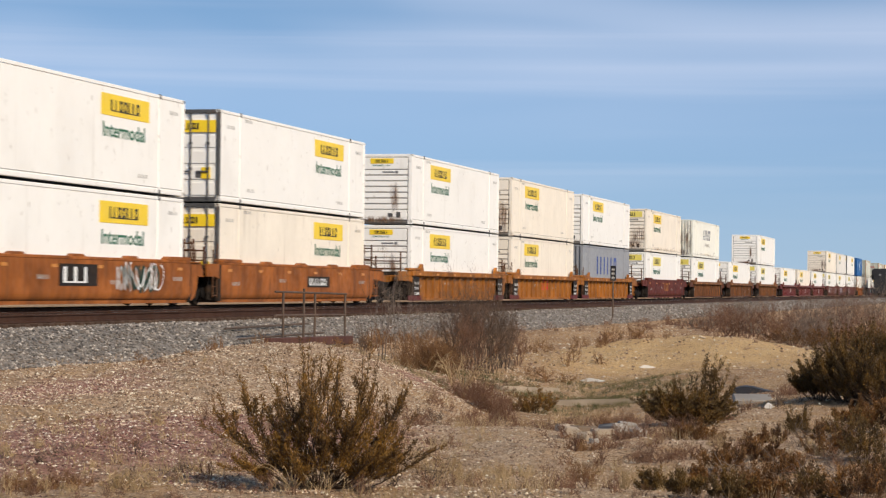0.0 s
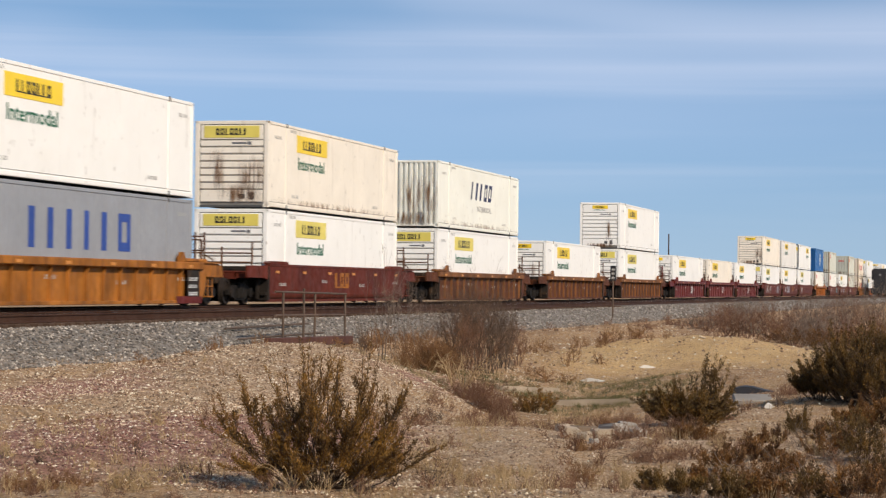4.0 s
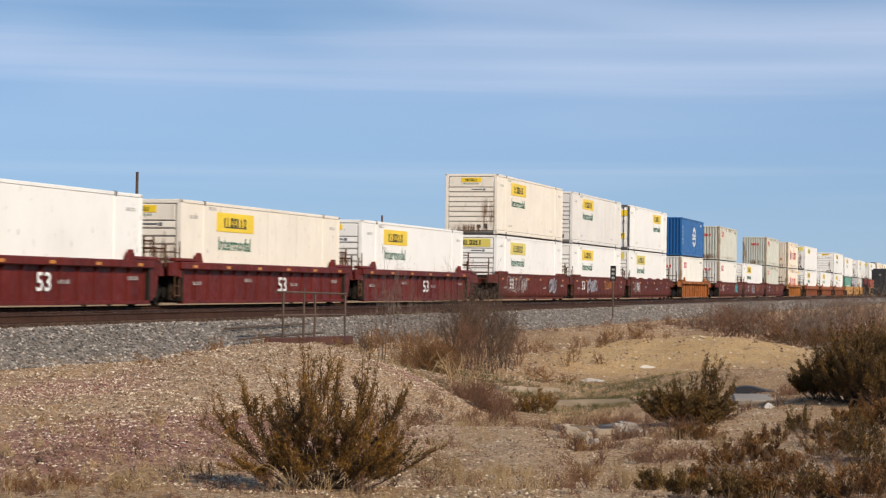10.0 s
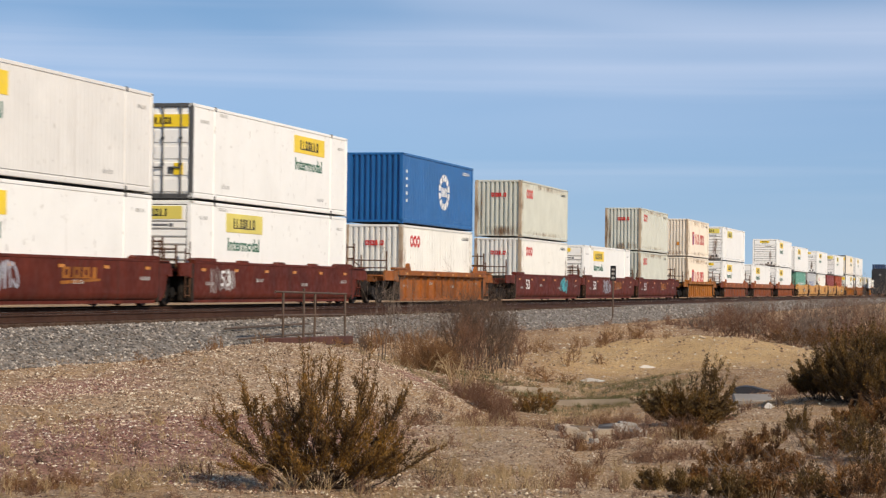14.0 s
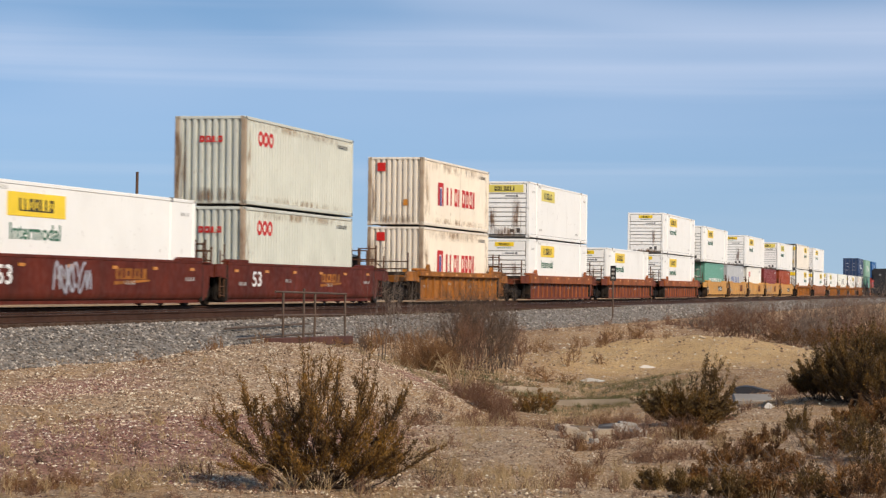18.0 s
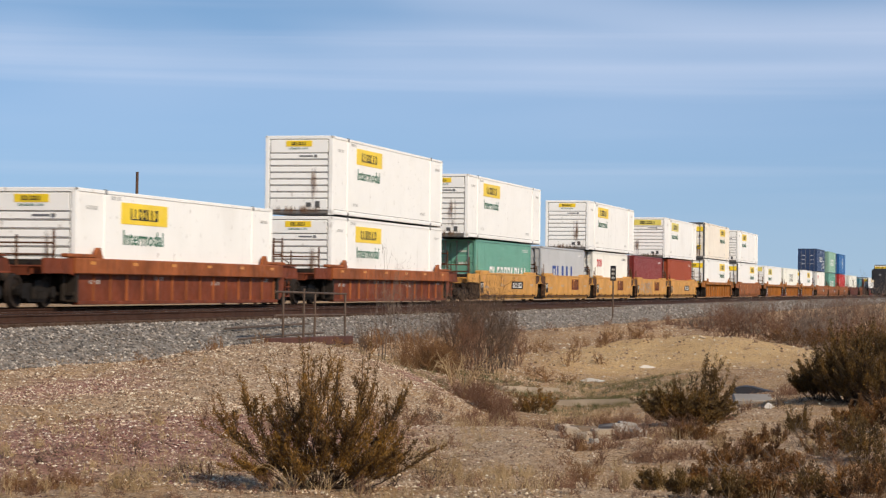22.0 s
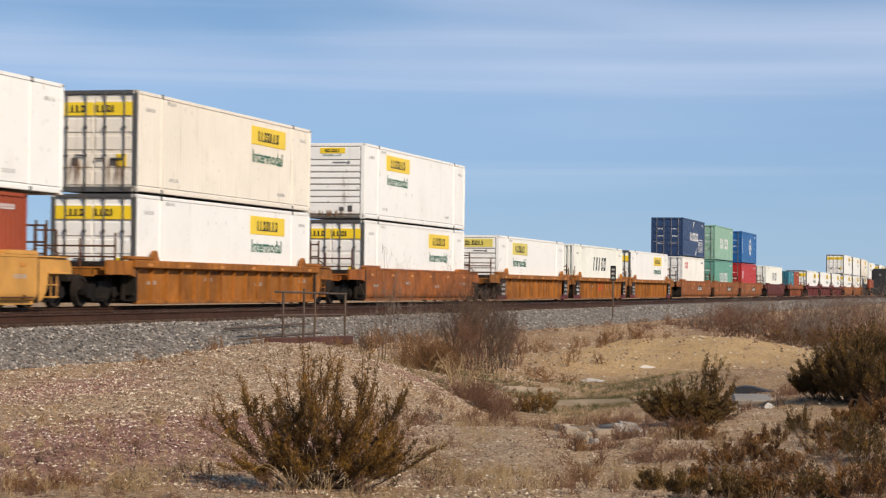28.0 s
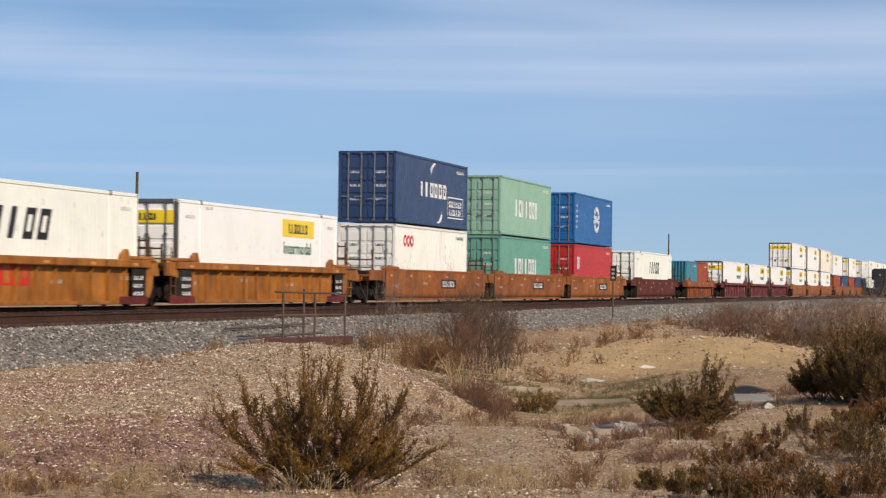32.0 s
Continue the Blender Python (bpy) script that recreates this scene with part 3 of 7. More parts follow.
def logo_yellow(offset, plate=YELLOW, word=True):
    def draw(box, face, length, h):
        p = part("sign", shared("side_sign", lambda: Shape().box(-0.004, 0.008, 0, 3.5, 0, 0.6, 0.004)), plate, box, at=pose(face, offset, h - 0.88))
        part("emblem", shared("side_emblem", lambda: bars(12, 2.15, 0.32, 7, 0.0, 0.3)), INK, p, at=pose(0.013, 0.66, 0.13))
        if word:
            part("lettering", lettering("word_intermodal", "Intermodal", 3.05, 0.42), INKGREEN, box, at=pose(face + 0.004, offset + 0.15, h - 1.47))
    return draw


def logo_word(seed, y, z, width, height, count, ink, slant=0.0, thin=0.32, extra=None):
    def draw(box, face, length, h):
        word_blocks(seed, width, height, count, slant, ink, box, pose(face, y, z))
        if extra:
            extra(box, face, length, h)
    return draw


def logo_discs(key, y, z, width, height, count, ink, thick=0.45, extra=None):
    def draw(box, face, length, h):
        ry, rz = width / count * 0.5, height / 2
        for k in range(count):
            part("emblem", shared(("ring", key), lambda: round_mark(ry, rz)), ink, box, at=pose(face, y + ry * (2 * k + 1), z + rz))
        if extra:
            extra(box, face, length, h)
    return draw


def disc_logo(box, face, length, h):
    """A round white mark of plain shapes."""
    def ring():
        s = Shape()
        for a in range(0, 360, 30):
            r0, r1 = radians(a + 3), radians(a + 26)
            for i in range(3):
                p, q = r0 + (r1 - r0) * i / 3, r0 + (r1 - r0) * (i + 1) / 3
                s.add([(0, 0.95 * math.cos(p), 0.78 * math.sin(p)), (0, 0.95 * math.cos(q), 0.78 * math.sin(q)), (0, 0.6 * math.cos(q), 0.5 * math.sin(q)), (0, 0.6 * math.cos(p), 0.5 * math.sin(p))], [(0, 1, 2, 3)])
        for i in range(4):
            s.add([(0, -0.45 + i * 0.25, -0.2), (0, -0.28 + i * 0.25, -0.2), (0, -0.28 + i * 0.25, 0.2), (0, -0.45 + i * 0.25, 0.2)], [(0, 1, 2, 3)])
        return s
    part("emblem", shared("round_mark", ring), INKWHITE, box, at=pose(face, 6.9, 1.55))
    part("small_print", shared("tall_print", lambda: Shape().box(0, 0.003, 0, 0.22, 0, 0.12).box(0, 0.003, 0, 0.22, 0.3, 0.42).box(0, 0.003, 0, 0.22, 0.6, 0.72).box(0, 0.003, 0, 0.22, 0.9, 1.02).box(0, 0.003, 0, 0.22, 1.2, 1.32)), INKWHITE, box, at=pose(face, 0.55, 0.9))


def swoosh(box, face, length, h):
    def arcs():
        s = Shape()
        for k, (cy, cz, flip) in enumerate(((6.1, 2.35, 1), (7.1, 0.55, -1))):
            for i in range(6):
                a, b = i / 6, (i + 1) / 6
                w0, w1 = 0.16 * (1 - a), 0.16 * (1 - b)
                y = lambda q: cy + flip * (-0.5 + q * 0.9)
                z = lambda q: cz + flip * 0.35 * math.sin(q * 2.0)
                s.add([(0, y(a), z(a) - w0), (0, y(b), z(b) - w1), (0, y(b), z(b) + w1), (0, y(a), z(a) + w0)], [(0, 1, 2, 3)])
        s.add([(0, 8.6, 0.45), (0, 11.4, 0.45), (0, 11.4, 0.5), (0, 8.6, 0.5)], [(0, 1, 2, 3)])
        s.add([(0, 8.6, 1.35), (0, 11.4, 1.35), (0, 11.4, 1.4), (0, 8.6, 1.4)], [(0, 1, 2, 3)])
        s.add([(0, 8.6, 0.5), (0, 8.66, 0.5), (0, 8.66, 1.35), (0, 8.6, 1.35)], [(0, 1, 2, 3)])
        s.add([(0, 11.34, 0.5), (0, 11.4, 0.5), (0, 11.4, 1.35), (0, 11.34, 1.35)], [(0, 1, 2, 3)])
        return s
    part("emblem", shared("swoosh", arcs), INKWHITE, box, at=pose(face, 0, 0))
    for i in (0, 1):
        part("small_print", shared(("slogan", i), lambda: bars(60 + i, 2.3, 0.26, 7, 0, 0.3)), INKWHITE, box, at=pose(face, 8.85, 0.95 - 0.36 * i))


def flag_mark(box, face, length, h):
    part("emblem", shared("flag_mark", lambda: Shape().box(0, 0.003, 0, 0.28, 0, 1.0).box(0, 0.003, 0.7, 0.95, 0, 1.0).box(0, 0.003, 0.28, 0.7, 0.82, 1.0)), INKRED, box, at=pose(face, 2.6, 0.95))
    part("emblem", shared("flag_bar", lambda: Shape().box(0, 0.003, 0.36, 0.62, 0, 0.76)), INKBLUE, box, at=pose(face, 2.6, 0.95))
    part("end_mark", shared("end_mark", lambda: Shape().box(-0.18, 0.18, 0.0, 0.006, 0, 0.36)), INKRED, box, at=pose(-0.62, -0.012, 2.3))
    part("end_mark", shared("end_notice", lambda: Shape().box(-0.1, 0.1, 0.0, 0.006, 0, 0.26)), AMBER, box, at=pose(0.45, -0.012, 0.85))


def blossom(box, face, length, h):
    part("end_emblem", shared("end_emblem", lambda: bars(71, 0.85, 0.2, 4, 0, 0.3)), INKRED, box, at=to_end(pose(-0.35, -0.012, h - 0.85)))


def empty_mark(box, face, length, h):
    pass


KINDS = {
    # name: (length, width, height, paint, near end, logo, end sign, label)
    "white": (16.154, 2.59, H, WHITE, "nose", logo_yellow(3.1), "small", "long white domestic container with yellow sign and green lettering"),
    "whitewide": (16.154, 2.59, H, WHITE, "nose", logo_yellow(3.1, YELLOWOLD), "wide", "long white container with wide faded yellow end sign"),
    "cream": (16.154, 2.59, H, CREAM, "nose", logo_yellow(3.1), "small", "long cream-coloured dirty container with yellow sign and green lettering"),
    "creamwide": (16.154, 2.59, H, CREAM, "nose", logo_yellow(3.1), "wide", "long cream-coloured container with wide yellow end sign"),
    "pale": (16.154, 2.59, H, PALE, "nose", logo_yellow(3.1), "small", "long pale grey container with yellow sign and green lettering"),
    "door": (16.154, 2.59, H, WHITE, "door", logo_yellow(9.85), "small", "long white container with dark-framed doors and yellow signs"),
    "backsign": (16.154, 2.59, H, WHITE, "nose", logo_yellow(9.85), "small", "long white container with yellow sign and green lettering"),
    "creamdoor": (16.154, 2.59, H, CREAM, "door", logo_yellow(9.85), "small", "long cream container with dark-framed doors and yellow signs"),
    "noword": (16.154, 2.59, H, WHITE, "nose", logo_yellow(3.1, YELLOWOLD, False), "wide", "long white container with faded yellow sign, streaked end"),
    "swift": (16.154, 2.59, H, SWIFTW, "wave", logo_word(101, 6.0, 1.45, 4.3, 0.8, 5, INKNAVY, 0.35, 0.4, lambda b, f, l, h: part("lettering", lettering("word_intermodal_small", "INTERMODAL", 2.9, 0.26), INKGREY, b, at=pose(f, 7.3, 0.92))), "", "long chalky white container with dark blue slanted emblem, rusty ribbed end"),
    "swiftlow": (16.154, 2.59, H, SWIFTW, "wave", logo_word(101, 6.0, 1.45, 4.3, 0.8, 5, INK, 0.35, 0.4), "", "long pale container with slanted black emblem"),
    "swiftdoor": (16.154, 2.59, H, SWIFTW, "door", logo_word(101, 6.0, 1.45, 4.3, 0.8, 5, INK, 0.35, 0.4), "", "long pale container with doors and slanted black emblem"),
    "bluebox": (12.192, 2.438, H, BLUE, "wave", disc_logo, "", "blue sea container with round white mark, ribbed end"),
    "bluedoor": (12.192, 2.438, H, BLUE, "door", disc_logo, "", "blue sea container with doors and round white mark"),
    "oogrey": (12.192, 2.438, H, OOGREY, "wave", logo_discs("red", 1.3, 2.0, 1.6, 0.5, 3, INKRED, 0.5, blossom), "", "grey-green sea container with small red mark, rusty posts"),
    "oowhite": (12.192, 2.438, H, OOWHITE, "wave", logo_discs("red", 1.3, 2.0, 1.6, 0.5, 3, INKRED, 0.5, blossom), "", "off-white sea container with small red mark, rusty posts"),
    "oodoor": (12.192, 2.438, H, OOWHITE, "door", logo_discs("red", 1.3, 2.0, 1.6, 0.5, 3, INKRED, 0.5), "", "off-white sea container with doors and small red mark"),
    "yang": (12.192, 2.438, H, YMW, "wave", logo_word(104, 4.1, 1.02, 5.7, 0.78, 8, INKRED, 0, 0.3, flag_mark), "", "yellowed white sea container with large red mark, rusty corner posts"),
    "navy": (12.192, 2.438, H, NAVY, "door", logo_word(105, 4.0, 1.25, 4.5, 0.62, 6, INKWHITE, 0, 0.36, swoosh), "", "navy blue sea container with doors and white marks"),
    "palegreen": (12.192, 2.438, H, PALEGREEN, "door", logo_word(106, 3.4, 1.0, 5.6, 0.85, 7, INKWHITE, 0, 0.5), "", "pale green sea container with doors and white block mark"),
    "seagreen": (12.192, 2.438, H, GREEN, "door", logo_word(106, 3.4, 1.0, 5.6, 0.85, 7, INKWHITE, 0, 0.5), "", "sea-green container with doors and white block mark"),
    "redbox": (12.192, 2.438, H, REDBOX, "door", logo_word(107, 0.9, 1.5, 1.0, 0.7, 2, INKWHITE, 0, 0.4), "", "bright red sea container with doors and small white mark"),
    "chinagreen": (12.192, 2.438, 2.591, GREEN, "door", logo_word(108, 2.9, 0.75, 8.6, 0.62, 11, INKWHITE, 0, 0.4), "", "sea-green container with long white block mark"),
    "coscogrey": (12.192, 2.438, 2.591, LGREY, "door", logo_word(109, 3.0, 0.85, 6.4, 0.75, 5, INKBLUE, 0, 0.22), "", "light grey container with large blue block mark"),
    "oowhitelow": (12.192, 2.438, 2.591, OOWHITE, "door", logo_discs("red", 1.3, 1.65, 1.7, 0.55, 3, INKRED, 0.5), "", "off-white sea container with small red mark"),
    "maroon": (12.192, 2.438, 2.591, MAROON, "door", empty_mark, "", "plain dark red sea container"),
    "rustred": (12.192, 2.438, 2.591, RUSTRED, "door", empty_mark, "", "plain orange-red sea container"),
    "navylow": (12.192, 2.438, 2.591, NAVY, "door", logo_word(107, 0.9, 1.0, 1.0, 0.7, 2, INKWHITE, 0, 0.4), "", "dark blue sea container with white mark"),
    "tealbox": (6.058, 2.438, 2.591, TEAL, "wave", empty_mark, "", "short teal sea container with ribbed end"),
    "redshort": (6.058, 2.438, 2.591, RUSTRED, "door", empty_mark, "", "short orange-red sea container"),
    "matson": (16.154, 2.59, H, MGREY, "wave", logo_word(110, 4.6, 1.25, 7.0, 1.05, 6, INKBLUE, 0, 0.3), "", "long mid-grey container with large blue mark, ribbed end"),
}
MADE = {}


def load(kind, s, z):
    """Puts a container of a kind on the train, its middle at s, its floor at height z."""
    length, w, h, paint, end, logo_fn, sign, label = KINDS[kind]
    if kind in MADE:
        ob = copy_thing(MADE[kind], Matrix())
    else:
        ob = MADE[kind] = container(kind, length, w, h, paint, end, logo_fn, sign)
        tagged(ob, label, "container", "containers on the train")
    return moving(ob, s - length / 2, z)


# ---- well wagons ----
RAILBROWN = mat("rusty_brown_grab_rail", (0.10, 0.045, 0.022), 0.75, var=0.25, dirt=(0.04, 0.02, 0.012), dirt_amount=0.3)


def wheel_shape():
    s = Shape()
    outline = [(0.0, 0.46), (0.03, 0.46), (0.035, 0.43), (0.13, 0.42), (0.13, 0.34), (0.09, 0.32), (0.08, 0.14), (0.14, 0.12), (0.14, 0.0)]
    n = 20
    for i in range(n):
        a, b = 2 * math.pi * i / n, 2 * math.pi * (i + 1) / n
        for (x0, r0), (x1, r1) in zip(outline, outline[1:]):
            q = [(x0, r0 * math.cos(a), r0 * math.sin(a)), (x0, r0 * math.cos(b), r0 * math.sin(b)), (x1, r1 * math.cos(b), r1 * math.sin(b)), (x1, r1 * math.cos(a), r1 * math.sin(a))]
            s.add(q[:3] if r1 == 0 else q, [(0, 1, 2) if r1 == 0 else (0, 1, 2, 3)])
        s.add([(0, 0, 0), (0, 0.46 * math.cos(b), 0.46 * math.sin(b)), (0, 0.46 * math.cos(a), 0.46 * math.sin(a))], [(0, 1, 2)])
    return s


def side_frame_shape():
    s = Shape()
    s.prism([(-1.12, 0.52), (-1.12, 0.36), (-0.72, 0.34), (-0.5, 0.18), (0.5, 0.18), (0.72, 0.34), (1.12, 0.36), (1.12, 0.52), (0.7, 0.66), (-0.7, 0.66)], "x", 0.86, 0.98)
    for y in (-0.9, 0.9):
        s.prism([(y + 0.17 * math.cos(a * math.pi / 4), 0.43 + 0.17 * math.sin(a * math.pi / 4)) for a in range(8)], "x", 0.95, 1.04)
    for y in (-0.28, 0.0, 0.28):
        s.rod((1.0, y, 0.26), (1.0, y, 0.56), 0.09, 8)
    return s


def bogie(wagon, y):
    b = part("bogie", shared("bolster", lambda: Shape().box(-1.05, 1.05, -0.22, 0.22, 0.42, 0.74, 0.03).rod((-0.8, -0.9, 0.43), (0.8, -0.9, 0.43), 0.08).rod((-0.8, 0.9, 0.43), (0.8, 0.9, 0.43), 0.08)), BOGIE, wagon, at=pose(0, y, 0))
    for r in (0, 180):
        part("side_frame", shared("side_frame", side_frame_shape), BOGIE, b, at=pose(0, 0, 0, 0, 0, r))
    for yy in (-0.9, 0.9):
        part("wheel", shared("wheel", wheel_shape), WHEEL, b, at=pose(0.70, yy, 0.46))
        part("wheel", shared("wheel", wheel_shape), WHEEL, b, at=pose(-0.70, yy, 0.46, 0, 0, 180))
    return b


def brake_wheel():
    s = Shape()
    n = 12
    for i in range(n):
        a, b = 2 * math.pi * i / n, 2 * math.pi * (i + 1) / n
        s.rod((0.28 * math.cos(a), 0, 0.28 * math.sin(a)), (0.28 * math.cos(b), 0, 0.28 * math.sin(b)), 0.02, 5)
    for i in range(4):
        a = math.pi * i / 2
        s.rod((0, 0, 0), (0.28 * math.cos(a), 0, 0.28 * math.sin(a)), 0.014, 4)
    return s


def scribble(seed, width, height, strokes, thick=0.055):
    """Loose loops of sprayed line on a +x face."""
    r = random.Random(seed)
    s = Shape()
    for k in range(strokes):
        cy, cz = width * (k + 0.5) / strokes, height * r.uniform(0.4, 0.6)
        ay, az = width / strokes * r.uniform(0.4, 0.75), height * r.uniform(0.3, 0.5)
        p0, fy, fz = r.uniform(0, 6), r.choice((1, 1, 2)), r.choice((1, 2, 3))
        pts = []
        for i in range(15):
            a = p0 + i / 14 * math.pi * 1.7
            pts.append((cy + ay * math.sin(fy * a), min(height, max(0, cz + az * math.cos(fz * a + k)))))
        for (y0, z0), (y1, z1) in zip(pts, pts[1:]):
            d = math.hypot(y1 - y0, z1 - z0) or 1
            ny, nz = -(z1 - z0) / d * thick / 2, (y1 - y0) / d * thick / 2
            x = 0.0006 * (len(s.f) % 40)
            s.add([(x, y0 + ny, z0 + nz), (x, y1 + ny, z1 + nz), (x, y1 - ny, z1 - nz), (x, y0 - ny, z0 - nz)], [(0, 1, 2, 3)])
    return s


def deck_shape(reach, outer):
    """Deck plate over the bogie with its side sills."""
    tail = reach * 0.8 if outer else reach * 0.9
    s = Shape().box(-1.4, 1.4, 0.12, 0.85, 1.06, 1.14, 0.012).box(-1.05, 1.05, 0.85, tail, 1.04, 1.11, 0.012)
    for x in (-1.44, 1.32):
        s.prism([(0.1, 0.86), (0.9, 0.98), (1.05, 1.2), (1.0, 1.31), (0.1, 1.33)], "x", x, x + 0.12)
    for x in (-1.05, 0.97):
        s.box(x, x + 0.08, 0.85, tail, 0.9, 1.1, 0.01)
    return s.box(-1.05, 1.05, tail - 0.08, tail, 0.86, 1.1, 0.01)


def ladder_shape():
    """Corner ladder of bent bars beside the deck."""
    s = Shape().rod((1.4, 0.2, 0.28), (1.4, 0.2, 1.95), 0.022, 5).rod((1.4, 0.58, 0.28), (1.4, 0.58, 1.75), 0.022, 5)
    for z in (0.34, 0.62, 0.9, 1.3, 1.6):
        s.rod((1.4, 0.2, z), (1.4, 0.58, z), 0.018, 5)
    return s


def railing_shape(outer):
    """Upright grab rails and cross bars on the deck."""
    s = Shape()
    top, y = (2.28, 0.92) if outer else (2.05, 0.72)
    for x, z in ((1.28, top), (0.98, top), (0.62, top - 0.12), (-0.1, top - 0.35), (-1.15, top - 0.2)):
        s.rod((x, y, 1.08), (x, y, z), 0.034, 5)
    for z, x in ((1.42, -1.15), (1.72, -1.15), (top - 0.13, 0.62)):
        s.rod((x, y, z), (1.28, y, z), 0.027, 5)
    if outer:
        s.rod((1.28, y, 1.6), (1.28, y + 0.75, 1.45), 0.02, 5).rod((1.28, y + 0.75, 0.4), (1.28, y + 0.75, 1.45), 0.02, 5)
    return s


def end_shape(reach):
    """Bulkhead with stiffeners and centre sill past it."""
    s = Shape().box(-1.46, 1.46, -0.02, 0.10, 0.16, 1.30, 0.02)
    for x in (-1.1, -0.7, 0.7, 1.1):
        s.box(x - 0.05, x + 0.05, 0.09, 0.26, 0.2, 1.25, 0.01)
    for z in (0.34, 1.12):
        s.box(-1.4, 1.4, 0.09, 0.2, z, z + 0.1, 0.01)
    return s.prism([(-0.6, 0.72), (0.6, 0.72), (0.45, 1.02), (-0.45, 1.02)], "y", 0.16, reach)


def end_works(wagon, sign, edge, reach, paint, outer, style):
    """Deck, bulkhead and railings past one end of the well; sign is -1 for the near end."""
    m = pose(0, edge * sign, 0, 0, 0, 0 if sign > 0 else 180)
    # bulkhead coloured near-black for the shade it stands in under the deck
    e = part("end_frame", shared(("end_frame", reach, style), lambda: end_shape(reach)), BLACK, wagon, at=m)
    part("deck", shared(("deck", reach, outer), lambda: deck_shape(reach, outer)), RAILBROWN if paint is W_YELLOW and not outer else paint, e)
    tail = 2.15 if outer else min(1.2, reach * 0.85)

    def cheek_shape():
        """Painted side plate over the bogie; its lower edge sweeps up from the well's floor."""
        low = [(0.1 + 0.62 * math.sin(a * math.pi / 12), 0.18 + 0.72 * (1 - math.cos(a * math.pi / 12))) for a in range(7)]
        return Shape().prism(low + [(tail, 0.93), (tail + 0.06, 1.02), (tail - 0.1, 1.26), (tail - 0.35, 1.31), (0.1, 1.325)], "x", 1.372, 1.432)

    cheek = shared(("side_cheek", tail), cheek_shape)
    lip = shared(("cheek_lip", tail), lambda: Shape().box(1.36, 1.50, 0.1, tail - 0.3, 1.315, 1.355, 0.01).box(1.37, 1.475, 0.7, tail - 0.02, 0.90, 0.95, 0.01))
    for q in (0, 180):
        plate = part("side_cheek", cheek if q == 0 else shared(("far_cheek", tail), lambda: Shape().box(-1.432, -1.372, 0.1, tail, 0.92, 1.31)), paint, e)
        if q == 0:
            part("cheek_lip", lip, paint, plate)
    part("railing", shared(("end_railing", outer), lambda: railing_shape(outer)), RAILBROWN, e)
    if not outer and sign < 0:
        part("ladder", shared("corner_ladder", ladder_shape), RAILBROWN, e, at=pose(-2.8, 0, 0))
    elif not outer:
        part("ladder", shared("corner_ladder", ladder_shape), RAILBROWN, e)
    if outer:
        part("step", shared("step", lambda: Shape().box(1.2, 1.42, 0.95, 1.4, 0.28, 0.33, 0.01).rod((1.38, 1.0, 0.3), (1.38, 1.0, 1.0), 0.02, 5).rod((1.38, 1.36, 0.3), (1.38, 1.36, 1.0), 0.02, 5).box(1.2, 1.42, 0.95, 1.4, 0.6, 0.64, 0.01)), paint, e)
        part("coupler", shared(("coupler", reach), lambda: Shape().box(-0.13, 0.13, reach, reach + 0.45, 0.72, 0.98, 0.03).box(-0.2, 0.2, reach + 0.38, reach + 0.62, 0.68, 1.02, 0.05)), BOGIE, e)
        part("hose", shared(("hose", reach), lambda: Shape().rod((0.35, reach, 0.75), (0.3, reach + 0.3, 0.42), 0.025, 5).rod((0.3, reach + 0.3, 0.42), (0.1, reach + 0.55, 0.5), 0.025, 5)), INK, e)
        if sign > 0:
            part("brake_wheel", shared("brake_wheel", brake_wheel), BOGIE, e, at=pose(0.35, 0.95, 1.62, 0, 0, 0))
            part("brake_stand", shared("brake_stand", lambda: Shape().box(0.22, 0.48, 0.98, 1.16, 1.06, 1.85, 0.03)), BOGIE, e)


